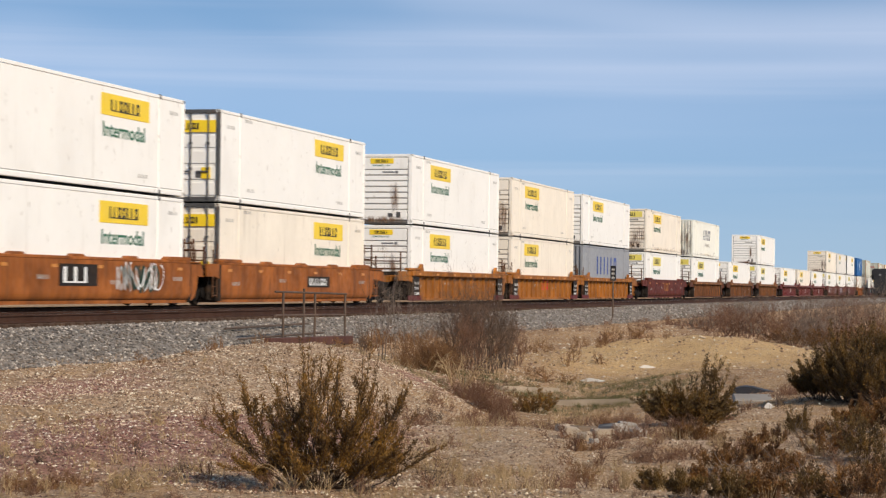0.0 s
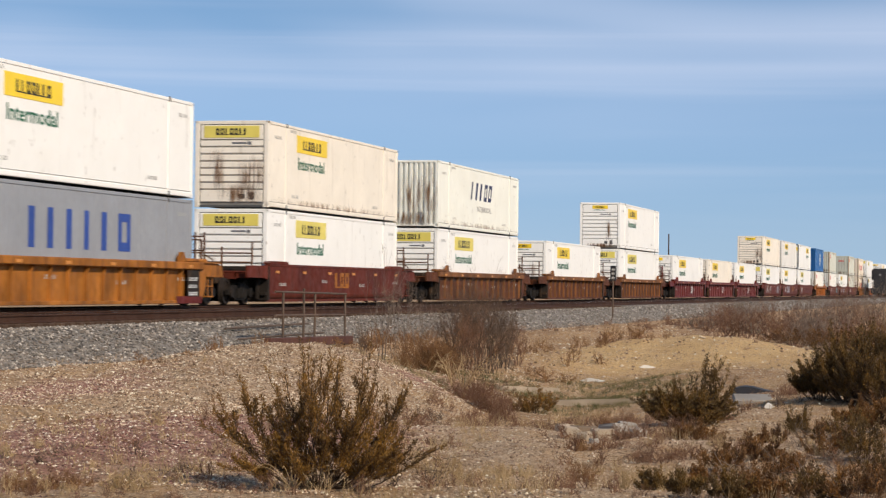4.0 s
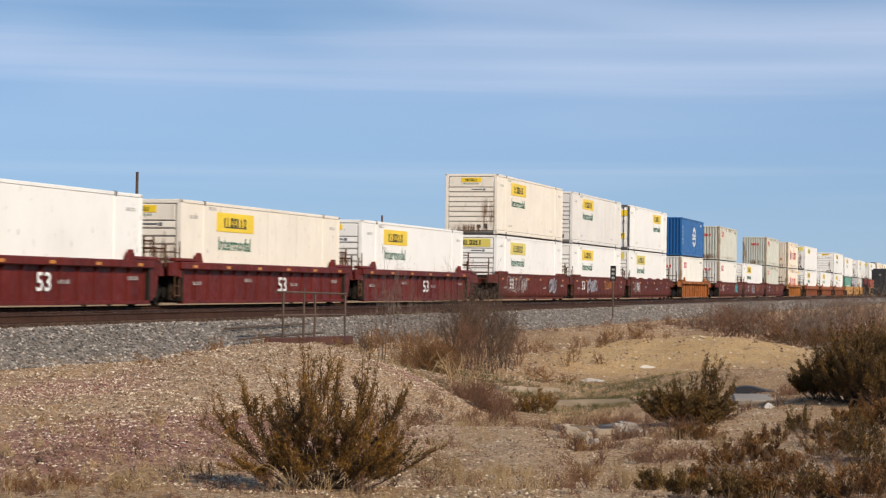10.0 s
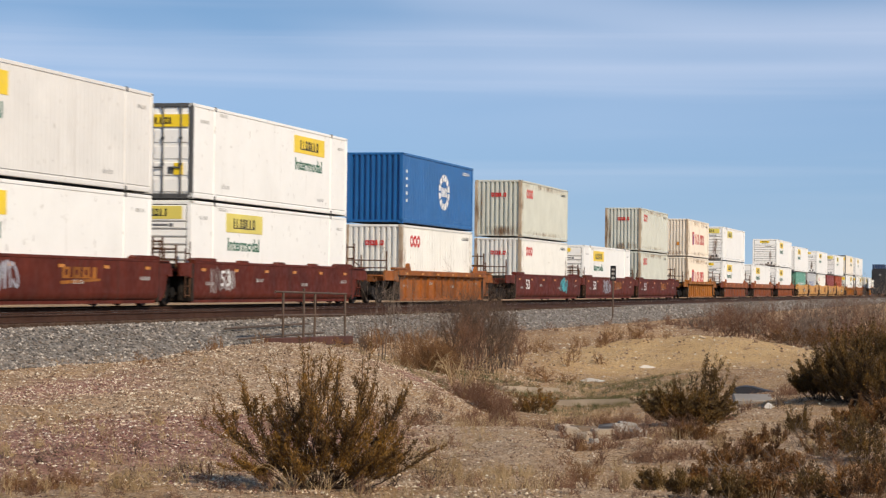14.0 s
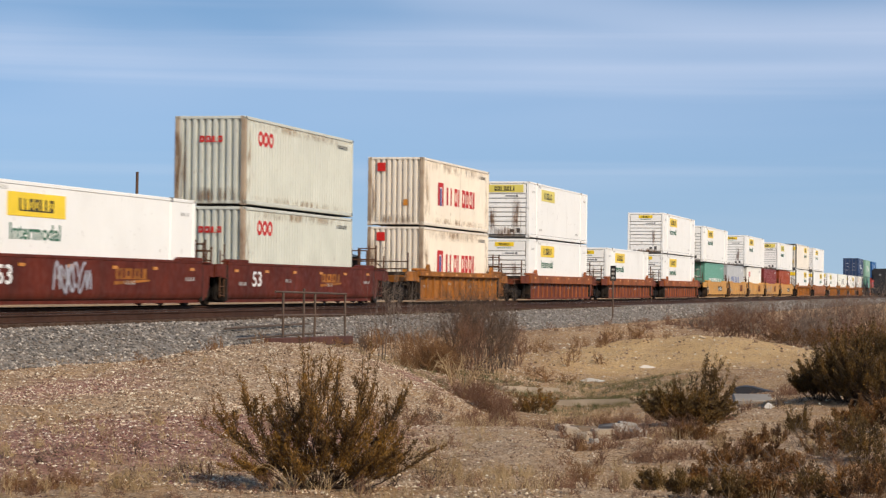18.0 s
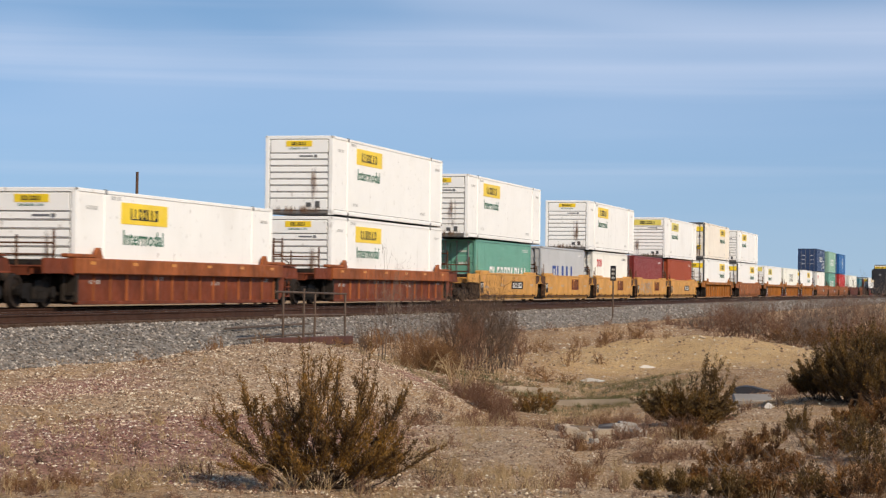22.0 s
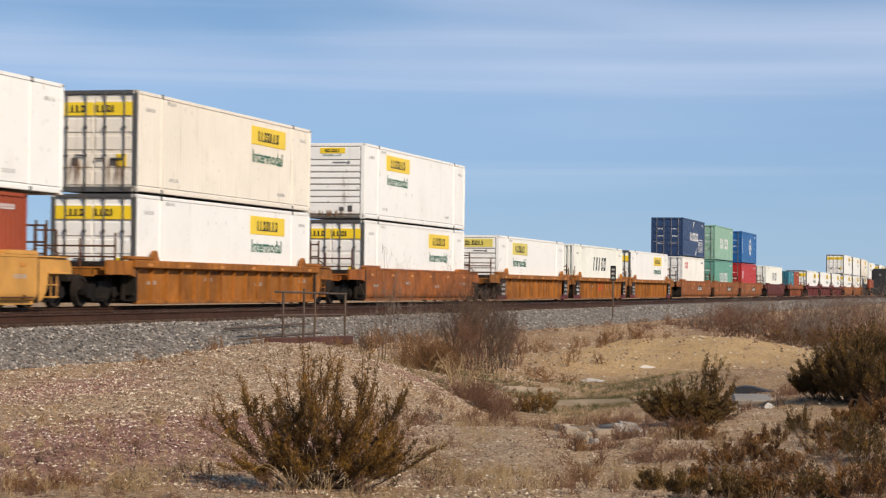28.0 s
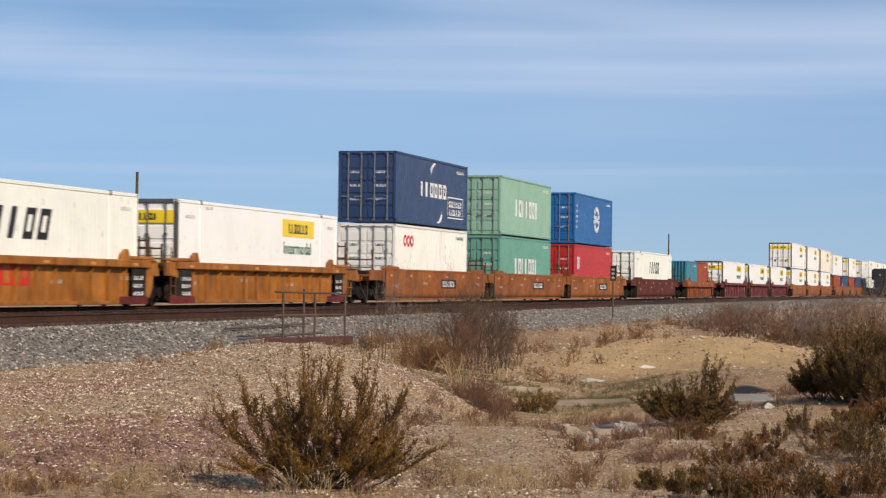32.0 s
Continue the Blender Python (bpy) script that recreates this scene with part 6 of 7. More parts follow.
def brush(seed, width, height, stems, forks=5, thin=0.004, droop=0.0):
    """A leafless, finely forked dry shrub."""
    r = random.Random(seed)
    t = Twigs()

    def grow(p, d, length, rad, depth):
        q = p + d * length
        t.twig(p, q, rad, rad * 0.6)
        if depth:
            for k in range(r.choice((2, 2, 3))):
                e = (d + Vector((r.gauss(0, 0.5), r.gauss(0, 0.5), r.gauss(0, 0.4) - droop))).normalized()
                grow(p.lerp(q, r.uniform(0.5, 1.0)), e, length * r.uniform(0.55, 0.85), rad * 0.6, depth - 1)

    for i in range(stems):
        a, out = r.uniform(0, 6.28), r.random() ** 0.7
        d = Vector((math.cos(a) * out * width / height * 0.75, math.sin(a) * out * width / height * 0.75, r.uniform(0.5, 1.0))).normalized()
        base = Vector((r.uniform(-1, 1) * width * 0.24, r.uniform(-1, 1) * width * 0.24, -0.03))
        grow(base, d, height * r.uniform(0.24, 0.40), thin * 1.6, forks)
    top = max(p[2] for p in t.v)
    wide = max(math.hypot(p[0], p[1]) for p in t.v)
    kz, kx = height / top, width / 2 / wide
    t.v = [(p[0] * kx, p[1] * kx, p[2] * kz) for p in t.v]
    return t.meshes()[:1]


def weeds(name, count, place, size, material, label, seed, kinds=4, stems=7, forks=4):
    """Low tangled weeds strewn about, joined in one mesh."""
    r = random.Random(seed)
    stock = []
    for k in range(kinds):
        me = brush(seed * 10 + k, 1.0, r.uniform(0.5, 0.9), stems, forks, 0.012)[0]
        co = np.array([p.co[:] for p in me.vertices])
        stock.append((co, np.array([p.vertices[:] for p in me.polygons])))
        bpy.data.meshes.remove(me)
    vs, fs, n = [], [], 0
    for i in range(count):
        x, y = place(r)
        co, f = stock[r.randrange(kinds)]
        a, k = r.uniform(0, 6.28), r.uniform(*size)
        c, s = math.cos(a) * k, math.sin(a) * k
        q = co @ np.array([(c, s, 0), (-s, c, 0), (0, 0, k * r.uniform(0.6, 1.1))])
        vs.append(q + (x, y, place_z(x, y) - 0.01))
        fs.append(f + n)
        n += len(co)
    me = bpy.data.meshes.new(name)
    me.from_pydata(np.concatenate(vs).tolist(), [], np.concatenate(fs).tolist())
    return tagged(part(name, me, material), label, "weeds", kind="stuff")


def set_plant(kind, meshes, x, y, label, mats, turn=0.0, sink=0.0):
    ob = new(kind)
    ob.matrix_basis = pose(x, y, place_z(x, y) - sink, 0, 0, turn)
    for me, m in zip(meshes, mats):
        part(me.name.split(".")[0], me, m, ob)
    return tagged(ob, label, "shrub")


def spot(right, d):
    """Place at d metres from the camera, so many thousandths to the right of the line it looks along."""
    a = yaw - math.atan(right / 1000)
    return -d * math.sin(a), d * math.cos(a)

TURN = math.degrees(yaw)
OLIVE = "olive-brown creosote bush with upright plumes on gravel"
big_tips = [(-0.92, 0.50), (-0.80, 0.76), (-0.74, 0.6), (-0.56, 0.62), (-0.40, 0.68), (-0.33, 0.6), (-0.22, 1.0), (-0.17, 0.93), (-0.11, 0.98), (-0.06, 0.86), (0.04, 0.9), (0.11, 0.94), (0.20, 0.84), (0.30, 0.58), (0.43, 0.74), (0.49, 0.98), (0.55, 0.82), (0.64, 0.66), (0.80, 0.68), (0.87, 0.72), (0.92, 0.5), (1.08, 0.26), (-0.66, 0.46), (0.68, 0.42), (-0.98, 0.62), (0.38, 0.5)]
x, y = spot(-54.4, 16.7)
set_plant("creosote_bush", creosote(21, 1.56, 1.12, 34, big_tips, 0.0175, 0.8, 30, 12, 3), x, y, OLIVE, (TWIGBUSH, LEAF), TURN)
mid_tips = [(-0.95, 0.36), (-0.7, 0.5), (-0.45, 0.58), (-0.2, 0.6), (0.05, 0.66), (0.28, 0.86), (0.42, 1.0), (0.54, 0.96), (0.66, 0.9), (0.8, 0.86), (0.95, 0.66), (0.12, 0.55), (0.7, 0.6)]
x, y = spot(110.5, 25.4)
set_plant("creosote_bush", creosote(22, 1.18, 0.82, 50, mid_tips, 0.020, 0.8, 22, 11, 3), x, y, "dark olive creosote bush on bare ground", (TWIGBUSH, LEAFDARK), TURN)
# the dark thicket on the slope and the open bushes before it
for right, d, w, h, n, sd, lf in ((170.0, 29.6, 0.9, 0.86, 40, 23, LEAFDARK), (184.0, 29.4, 1.4, 1.36, 60, 20, LEAFDARK), (201.0, 29.0, 1.5, 1.5, 64, 18, LEAFDARK), (201.0, 25.4, 0.8, 0.62, 18, 14, LEAFRUST), (187.0, 26.6, 0.6, 0.45, 13, 15, LEAFRUST)):
    x, y = spot(right, d)
    set_plant("creosote_bush", creosote(sd, w, h, n, (), 0.022, 1.0, 20, 12, 3), x, y, "broad dark creosote bush" if lf is LEAFDARK else "rusty-brown creosote bush on the slope", (TWIGBUSH, lf))
tufts = [(96.8, 17.6, 0.40, 0.32, 1), (118.4, 18.8, 0.45, 0.30, 0), (128.6, 19.6, 0.60, 0.36, 0), (141.0, 20.4, 0.55, 0.36, 0), (163.0, 24.2, 0.5, 0.42, 1), (182.0, 23.8, 0.6, 0.5, 1), (174.3, 20.8, 0.55, 0.42, 0), (192.0, 20.2, 0.7, 0.56, 1), (154.0, 17.2, 0.75, 0.42, 0), (128.6, 16.8, 0.55, 0.34, 1), (141.3, 17.0, 0.5, 0.38, 0), (109.5, 16.9, 0.4, 0.26, 1), (169.2, 17.2, 0.6, 0.40, 1), (189.5, 17.0, 0.7, 0.5, 0), (199.0, 18.2, 0.6, 0.5, 1), (159.0, 19.4, 0.45, 0.32, 0), (115.9, 22.9, 0.6, 0.3, 0), (149.0, 23.4, 0.45, 0.3, 0)]
for k, (right, d, w, h, dark) in enumerate(tufts):
    x, y = spot(right, d)
    set_plant("desert_bush", creosote(140 + k, w, h * 1.05, 12 + round(14 * w), (), 0.017, 1.0, 13, 9, 2), x, y, "low dark olive bush with twigs showing" if dark else "low rusty-brown bush with twigs showing", (TWIGBUSH, LEAFDARK if dark else LEAFRUST))
for k, (right, d, w, h) in enumerate(((156.0, 18.4, 0.8, 0.42), (180.0, 18.6, 0.8, 0.4), (134.0, 18.2, 0.5, 0.3), (168.0, 22.0, 0.6, 0.3))):
    x, y = spot(right, d)
    set_plant("dry_shrub", loose_bush(190 + k, w, h, 9, 0.017, 4, 0, 1.0)[:1], x, y, "small bare shrub with bleached twigs", (TWIGPALE,))
x, y = spot(42.2, 36.0)
set_plant("creosote_bush", creosote(26, 0.85, 0.55, 22, (), 0.028, 1.0, 12, 8), x, y, "small olive creosote bush in the wash", (TWIGBUSH, LEAF))
x, y = spot(-4.0, 18.0)
set_plant("desert_bush", loose_bush(77, 0.3, 0.26, 6, 0.014, 3, 40, 0.1), x, y, "small olive sprig beside the large bush", (TWIGBUSH, LEAF))
# bare shrubs in the ditch before the ballast
for right, d, w, h, stems, forks, thick, sd, m in ((20.0, 43.0, 2.0, 2.3, 36, 6, 0.011, 31, TWIG), (9.0, 43.5, 1.8, 2.5, 32, 6, 0.011, 32, TWIG), (28.0, 45.0, 1.5, 1.9, 26, 6, 0.0105, 34, TWIG), (14.0, 42.0, 1.6, 1.6, 24, 6, 0.0075, 35, TWIGRED), (-27.0, 45.5, 1.1, 2.1, 6, 4, 0.010, 33, TWIGPALE), (-19.0, 45.0, 1.3, 2.5, 7, 4, 0.010, 36, TWIGPALE), (-9.0, 45.5, 1.3, 1.7, 9, 5, 0.009, 10, TWIGPALE), (33.0, 46.0, 1.3, 1.0, 14, 6, 0.007, 37, TWIGRED), (-34.0, 44.5, 1.0, 1.0, 9, 5, 0.008, 11, TWIG)):
    x, y = spot(right, d)
    set_plant("dry_shrub", brush(sd, w, h, stems, forks, thick), x, y, "bare grey-brown desert shrub at the ballast's foot" if m is not TWIGPALE else "sparse tall bare shrub with bleached twigs", (m,))
for right, d, w, h, sd in ((124.7, 84, 3.6, 1.6, 41), (141.3, 80, 3.6, 1.7, 42), (157.8, 76, 3.4, 1.9, 43), (174.3, 70, 3.4, 2.0, 44), (189.5, 62, 3.2, 2.0, 45), (116.0, 90, 2.8, 1.1, 46), (151.4, 72, 2.8, 1.5, 47), (169.2, 66, 2.8, 1.5, 48), (133.6, 76, 2.8, 1.3, 49), (197.2, 74, 3.2, 2.5, 40), (133.0, 88, 3.4, 1.9, 38), (181.0, 78, 3.4, 2.3, 39)):
    x, y = spot(right, d)
    set_plant("dry_shrub", brush(sd, w, h, 26, 6, 0.012), x, y, "bare brown desert shrub on the far bank", (TWIGRED if sd % 2 else TWIGPALE,))
for right, d, w, h, sd in ((158.0, 66, 2.4, 0.8, 94), (174.0, 62, 2.6, 1.0, 95), (187.0, 58, 2.6, 1.15, 96), (201.0, 54, 2.6, 1.3, 97)):
    x, y = spot(right, d)
    set_plant("creosote_bush", creosote(sd, w, h, 34, (), 0.034, 1.0, 10, 6), x, y, "olive-brown bush among the brush on the far bank", (TWIGBUSH, LEAFRUST))
for right, d, w, h, sd, m in ((-8.0, 38.4, 1.2, 0.85, 51, TUMBLE), (1.0, 38.4, 1.1, 0.95, 59, TUMBLE), (-15.0, 39.5, 0.9, 0.7, 50, TUMBLE), (13.0, 36, 1.1, 0.55, 52, TWIGRED), (21.8, 34.0, 1.2, 0.6, 53, TWIGRED), (27.0, 32.0, 0.9, 0.45, 92, TWIGRED), (62.5, 21.5, 0.5, 0.22, 55, TUMBLE), (75.2, 24.5, 0.5, 0.26, 56, TUMBLE), (103.2, 23.8, 1.0, 0.32, 57, TWIGRED), (85.4, 22.6, 0.7, 0.26, 70, TWIGRED), (64.0, 18.6, 0.5, 0.24, 71, TUMBLE), (49.8, 24.5, 0.6, 0.22, 72, TWIGRED), (-168.7, 16.6, 0.7, 0.2, 73, TUMBLE), (-109.0, 36.0, 0.5, 0.28, 74, TUMBLE), (-87.4, 37.0, 0.5, 0.22, 75, TUMBLE), (-125.5, 37.0, 0.4, 0.18, 76, STRAW), (-183.9, 16.4, 0.6, 0.16, 77, TUMBLE), (-135.7, 16.5, 0.7, 0.18, 78, STRAW), (96.0, 20.5, 0.8, 0.26, 79, TWIGRED)):
    x, y = spot(right, d)
    set_plant("tumbleweed", brush(sd, w, h, 56 if w > 0.95 else 34, 6, 0.006 if d > 30 else 0.0042, 0.1), x, y, "tangled dry brown tumbleweed on the ground", (m,))


def stalks(seed, width, height, count, thick):
    """Long bleached stems that rise and bend over."""
    r = random.Random(seed)
    t = Twigs()
    for i in range(count):
        a, out, tall = r.uniform(0, 6.28), width / 2 * r.uniform(0.5, 1.2), height * r.uniform(0.6, 1.1)
        fall = r.uniform(0.3, 1.1)
        last = None
        for j in range(9):
            u = j / 8
            p = Vector((math.cos(a) * out * u, math.sin(a) * out * u, tall * (math.sin(u * math.pi * (0.5 + 0.4 * fall)))))
            if last:
                t.twig(last, p, thick * (1.15 - u), thick * (1.0 - u))
                if j in (4, 6):
                    t.twig(p, p + Vector((r.gauss(0, 0.12), r.gauss(0, 0.12), r.uniform(-0.1, 0.2))) * height, thick * 0.6, thick * 0.3)
            last = p
    return t.meshes()[:1]


for right, d, w, h, sd, n, tk in ((10.0, 36.6, 1.4, 0.6, 54, 18, 0.009), (5.0, 37.2, 1.1, 0.55, 91, 12, 0.008), (-66.0, 16.4, 0.75, 0.22, 60, 9, 0.0045), (-50.0, 16.6, 0.5, 0.18, 58, 7, 0.004)):
    x, y = spot(right, d)
    set_plant("dry_stalks", stalks(sd, w, h, n, tk), x, y, "bleached straw-coloured dry stalks bending over", (STRAW,))


def grass(name, count, place, height, material, label, seed):
    r = random.Random(seed)
    t = Twigs()
    for i in range(count):
        x, y = place(r)
        z = place_z(x, y)
        n = r.randrange(6, 12)
        for k in range(n):
            h = height * r.uniform(0.4, 1.2)
            p = Vector((x + r.gauss(0, 0.03), y + r.gauss(0, 0.03), z - 0.01))
            q = p + Vector((r.gauss(0, 0.35) * h, r.gauss(0, 0.35) * h, h))
            t.twig(p, q, 0.0028, 0.001)
    ob = part(name, t.meshes()[0], material)
    return tagged(ob, label, "dry grass", kind="stuff")


def clumps(w0, w1, y0, y1, count, spread, seed):
    """Places gathered in loose clumps."""
    r0 = random.Random(seed)
    mids = [(r0.uniform(w0, w1), r0.uniform(y0, y1)) for i in range(count)]

    def place(r):
        w, y = mids[r.randrange(count)]
        return -(w + r.gauss(0, spread)), y + r.gauss(0, spread)
    return place


grass("dry_grass", 150, clumps(1.6, 8.0, 15.0, 19.5, 40, 0.22, 81), 0.14, STRAW, "dry straw-coloured grass along the near ground", 61)
grass("dry_grass", 420, clumps(2.0, 13.5, 17, 44, 70, 0.25, 82), 0.14, STRAW, "sparse dry straw-coloured grass tufts", 62)
grass("green_weeds", 1200, clumps(6.0, 9.6, 35, 43, 34, 0.4, 83), 0.08, GREENWEED, "low green weeds in the wash", 63)
weeds("straw_weeds", 60, clumps(3.6, 7.4, 14.4, 15.7, 30, 0.2, 90), (0.06, 0.17), STRAW, "dry straw-coloured weeds along the near edge", 71)
weeds("brown_weeds", 80, clumps(4.2, 7.4, 14.4, 15.9, 26, 0.22, 91), (0.08, 0.20), TWIGRED, "brown dry weeds along the near edge", 72)
weeds("brown_weeds", 380, clumps(1.0, 8.0, 16, 33, 80, 0.35, 84), (0.12, 0.34), TWIGRED, "low reddish-brown dry weeds", 64)
weeds("brown_weeds", 130, clumps(4.5, 15.5, 17, 44, 45, 0.3, 85), (0.10, 0.26), TUMBLE, "low brown dry weeds", 65)
weeds("grey_weeds", 120, clumps(1.5, 8.0, 16, 32, 40, 0.3, 86), (0.10, 0.28), TWIG, "low grey dry weeds", 66)
weeds("straw_weeds", 130, clumps(1.5, 8.5, 15.3, 26, 40, 0.25, 87), (0.12, 0.3), STRAW, "low straw-coloured dry weeds", 67)
weeds("ditch_weeds", 110, clumps(8.0, 16.0, 40, 60, 24, 0.6, 88), (0.25, 0.7), TUMBLE, "brown dry weeds along the foot of the ballast", 68)
weeds("bank_weeds", 160, clumps(5.0, 16.0, 58, 110, 40, 0.9, 89), (0.3, 0.9), TWIGRED, "brown dry weeds on the far bank", 69)

# ---- railing at the culvert ----
RUSTPIPE = mat("rusty_railing_pipe", (0.12, 0.085, 0.065), 0.75, 0.2, var=0.25, dirt=RUST, dirt_amount=0.3)
BEAM = mat("rusty_red_beam", (0.10, 0.045, 0.035), 0.8, 0.1, var=0.25, dirt=RUST, dirt_amount=0.3)
CONC = mat("weathered_concrete", (0.38, 0.305, 0.225), 0.9, var=0.3, dirt=(0.2, 0.15, 0.1), dirt_amount=0.3, bump=0.08)
CONCGREY = mat("grey_concrete_slab", (0.31, 0.28, 0.245), 0.9, var=0.15, dirt=(0.2, 0.16, 0.12), dirt_amount=0.3, bump=0.06)
WOOD = mat("weathered_grey_timber", (0.15, 0.11, 0.078), 0.9, var=0.3, bump=0.1)
BLACKRUBBER = mat("black_plastic_sheet", (0.03, 0.03, 0.035), 0.6, var=0.2)
DEBRIS = mat("pale_litter", (0.68, 0.64, 0.58), 0.7, var=0.1)
POLEWOOD = mat("dark_pole_timber", (0.09, 0.055, 0.04), 0.9, var=0.3, bump=0.08)


def railing():
    """Posts and two pipe rails on a beam, beside the foot of the ballast."""
    ob = new("culvert_railing")
    w = -16.8
    part("beam", Shape().box(w - 0.09, w + 0.09, 49.4, 56.1, -0.30, -0.09, 0.02), BEAM, ob)
    for y, top in ((50.5, 1.02), (52.1, 1.10), (53.0, 0.98), (55.6, 0.97)):
        part("post", Shape().rod((w, y, -0.5), (w, y, top), 0.033, 6), RUSTPIPE, ob)
    part("top_rail", Shape().rod((w, 49.9, 1.0), (w, 55.7, 1.0), 0.027, 6), RUSTPIPE, ob)
    part("middle_rail", Shape().rod((w, 49.9, 0.44), (w, 55.6, 0.46), 0.024, 6), RUSTPIPE, ob)
    return tagged(ob, "rusty pipe railing on a beam over the culvert", "railing")


railing()


def rod_thing(name, a, b, r, material, label, category, sides=6):
    ob = part(name, Shape().rod(a, b, r, sides), material)
    return tagged(ob, label, category)


# two dark rods lying against the ballast
rod_thing("iron_rod", (-18.3, 50.6, 0.10), (-18.35, 57.3, 0.20), 0.028, RUSTPIPE, "dark iron rod lying on the ballast", "rod")
rod_thing("iron_rod", (-17.6, 49.6, -0.13), (-17.5, 56.0, -0.02), 0.028, RUSTPIPE, "dark iron rod lying on the ballast", "rod")
rod_thing("stick", (-10.4, 31.2, 0.08), (-10.4, 29.6, -0.36), 0.012, TWIG, "thin dry stick leaning on the gravel heap", "stick", 4)

# ---- marker post ----
x, y = spot(76.7, 104)
mp = new("marker_post")
mp.matrix_basis = pose(x, y, place_z(x, y))
part("post", Shape().rod((0, 0, -0.2), (0, 0, 2.35), 0.04, 6), RUSTPIPE, mp)
pl = part("plate", Shape().box(-0.13, 0.13, -0.03, -0.01, 1.75, 2.45, 0.004), INK, mp)
for k in range(3):
    part("print_bar", Shape().box(-0.07, 0.07, -0.036, -0.0305, 1.85 + k * 0.19, 1.94 + k * 0.19), INKGREY, pl)
tagged(mp, "thin trackside marker post with a small dark plate", "post")

# ---- rubble in the wash ----
rr = random.Random(9)
for right, d, sx, sy, sz, t, m in ((58.5, 23.2, 0.17, 0.16, 0.12, 20, CONC), (65.0, 22.8, 0.13, 0.14, 0.10, -15, CONC), (73.0, 23.0, 0.21, 0.17, 0.14, 30, CONC), (82.5, 23.1, 0.19, 0.15, 0.10, 10, CONC), (88.4, 23.6, 0.17, 0.14, 0.09, -30, CONCGREY), (70.6, 24.2, 0.52, 0.11, 0.08, 30, WOOD), (64.0, 24.4, 0.5, 0.1, 0.09, -25, WOOD), (77.2, 23.9, 0.3, 0.18, 0.08, -40, CONCGREY), (83.3, 24.1, 0.2, 0.16, 0.13, 15, CONCGREY), (55.1, 23.8, 0.14, 0.14, 0.08, 40, CONC), (69.0, 22.2, 0.10, 0.08, 0.05, 50, CONCGREY)):
    x, y = spot(right, d)
    s = Shape().box(-sx / 2, sx / 2, -sy / 2, sy / 2, -0.03, sz, 0.02)
    s.v = [(a + rr.gauss(0, 0.008), b + rr.gauss(0, 0.008), c + rr.gauss(0, 0.008)) for a, b, c in s.v]
    ob = part("concrete_block" if m is not WOOD else "old_plank", s, m, at=pose(x, y, place_z(x, y), rr.uniform(-8, 8), rr.uniform(-8, 8), t))
    tagged(ob, "broken concrete block lying in the wash" if m is not WOOD else "weathered grey plank lying in the wash", "rubble", "rubble in the wash")


def kerb(ra, da, rb, db, label):
    xa, ya = spot(ra, da)
    xb, yb = spot(rb, db)
    s = Shape()
    v, n = [], 10
    za, zb = place_z(xa, ya), place_z(xb, yb)
    side = Vector((yb - ya, xa - xb, 0)).normalized() * 0.07
    for i in range(n + 1):
        x, y = xa + (xb - xa) * i / n, ya + (yb - ya) * i / n
        z = za + (zb - za) * i / n
        v += [(x - side.x, y - side.y, z - 0.25), (x - side.x, y - side.y, z + 0.07), (x + side.x, y + side.y, z + 0.07), (x + side.x, y + side.y, z - 0.25)]
    f = [(4 * i + k, 4 * i + (k + 1) % 4, 4 * i + 4 + (k + 1) % 4, 4 * i + 4 + k) for i in range(n) for k in range(4)]
    s.add(v, f + [(0, 1, 2, 3), (4 * n + 3, 4 * n + 2, 4 * n + 1, 4 * n)])
    tagged(part("concrete_kerb", s, CONC), label, "kerb")


kerb(25.7, 39.3, 51.8, 41.5, "half-buried pale concrete kerb across the wash")
kerb(50.3, 38.2, 90.5, 38.2, "half-buried pale concrete kerb across the wash")
for right, d, w in ((92.5, 46.5, 0.34), (68.1, 44, 0.5), (147.6, 28.5, 0.12)):
    x, y = spot(right, d)
    s = Shape().prism([(-w / 2, 0), (-w * 0.2, 0.05), (w * 0.1, 0.035), (w / 2, 0.0), (w * 0.3, -0.02), (-w * 0.3, -0.02)], "y", -0.07, 0.07)
    tagged(part("litter", s, DEBRIS, at=pose(x, y, place_z(x, y) + 0.02, 0, 0, rr.uniform(-30, 30))), "crumpled pale litter on the dirt", "litter")
x, y = spot(141.3, 36.5)
tagged(part("plastic_sheet", Shape().prism([(-0.40, 0), (-0.33, 0.10), (-0.18, 0.13), (-0.05, 0.12), (0.12, 0.08), (0.26, 0.05), (0.62, 0.01), (0.6, -0.02), (-0.36, -0.02)], "y", -0.35, 0.35), BLACKRUBBER, at=pose(x, y, place_z(x, y) + 0.02, 0, 0, 5)), "crumpled black plastic sheet on the bank", "sheet")
x, y = spot(140.0, 31.3)
tagged(part("concrete_slab", Shape().box(-0.27, 0.27, -0.3, 0.3, -0.02, 0.07, 0.02), CONCGREY, at=pose(x, y, place_z(x, y), 6, 0, 10)), "flat grey concrete slab beside the bush", "slab")
x, y = spot(-64.5, 16.7)
tagged(part("purple_rag", Shape().prism([(-0.07, 0), (-0.06, 0.05), (-0.01, 0.03), (0.02, 0.08), (0.07, 0.02), (0.06, -0.03)], "y", -0.03, 0.03), mat("dark_purple_cloth", (0.030, 0.018, 0.042), 0.9, var=0.3), at=pose(x, y, place_z(x, y) + 0.1)), "crumpled dark purple rag caught in the bush", "rag")


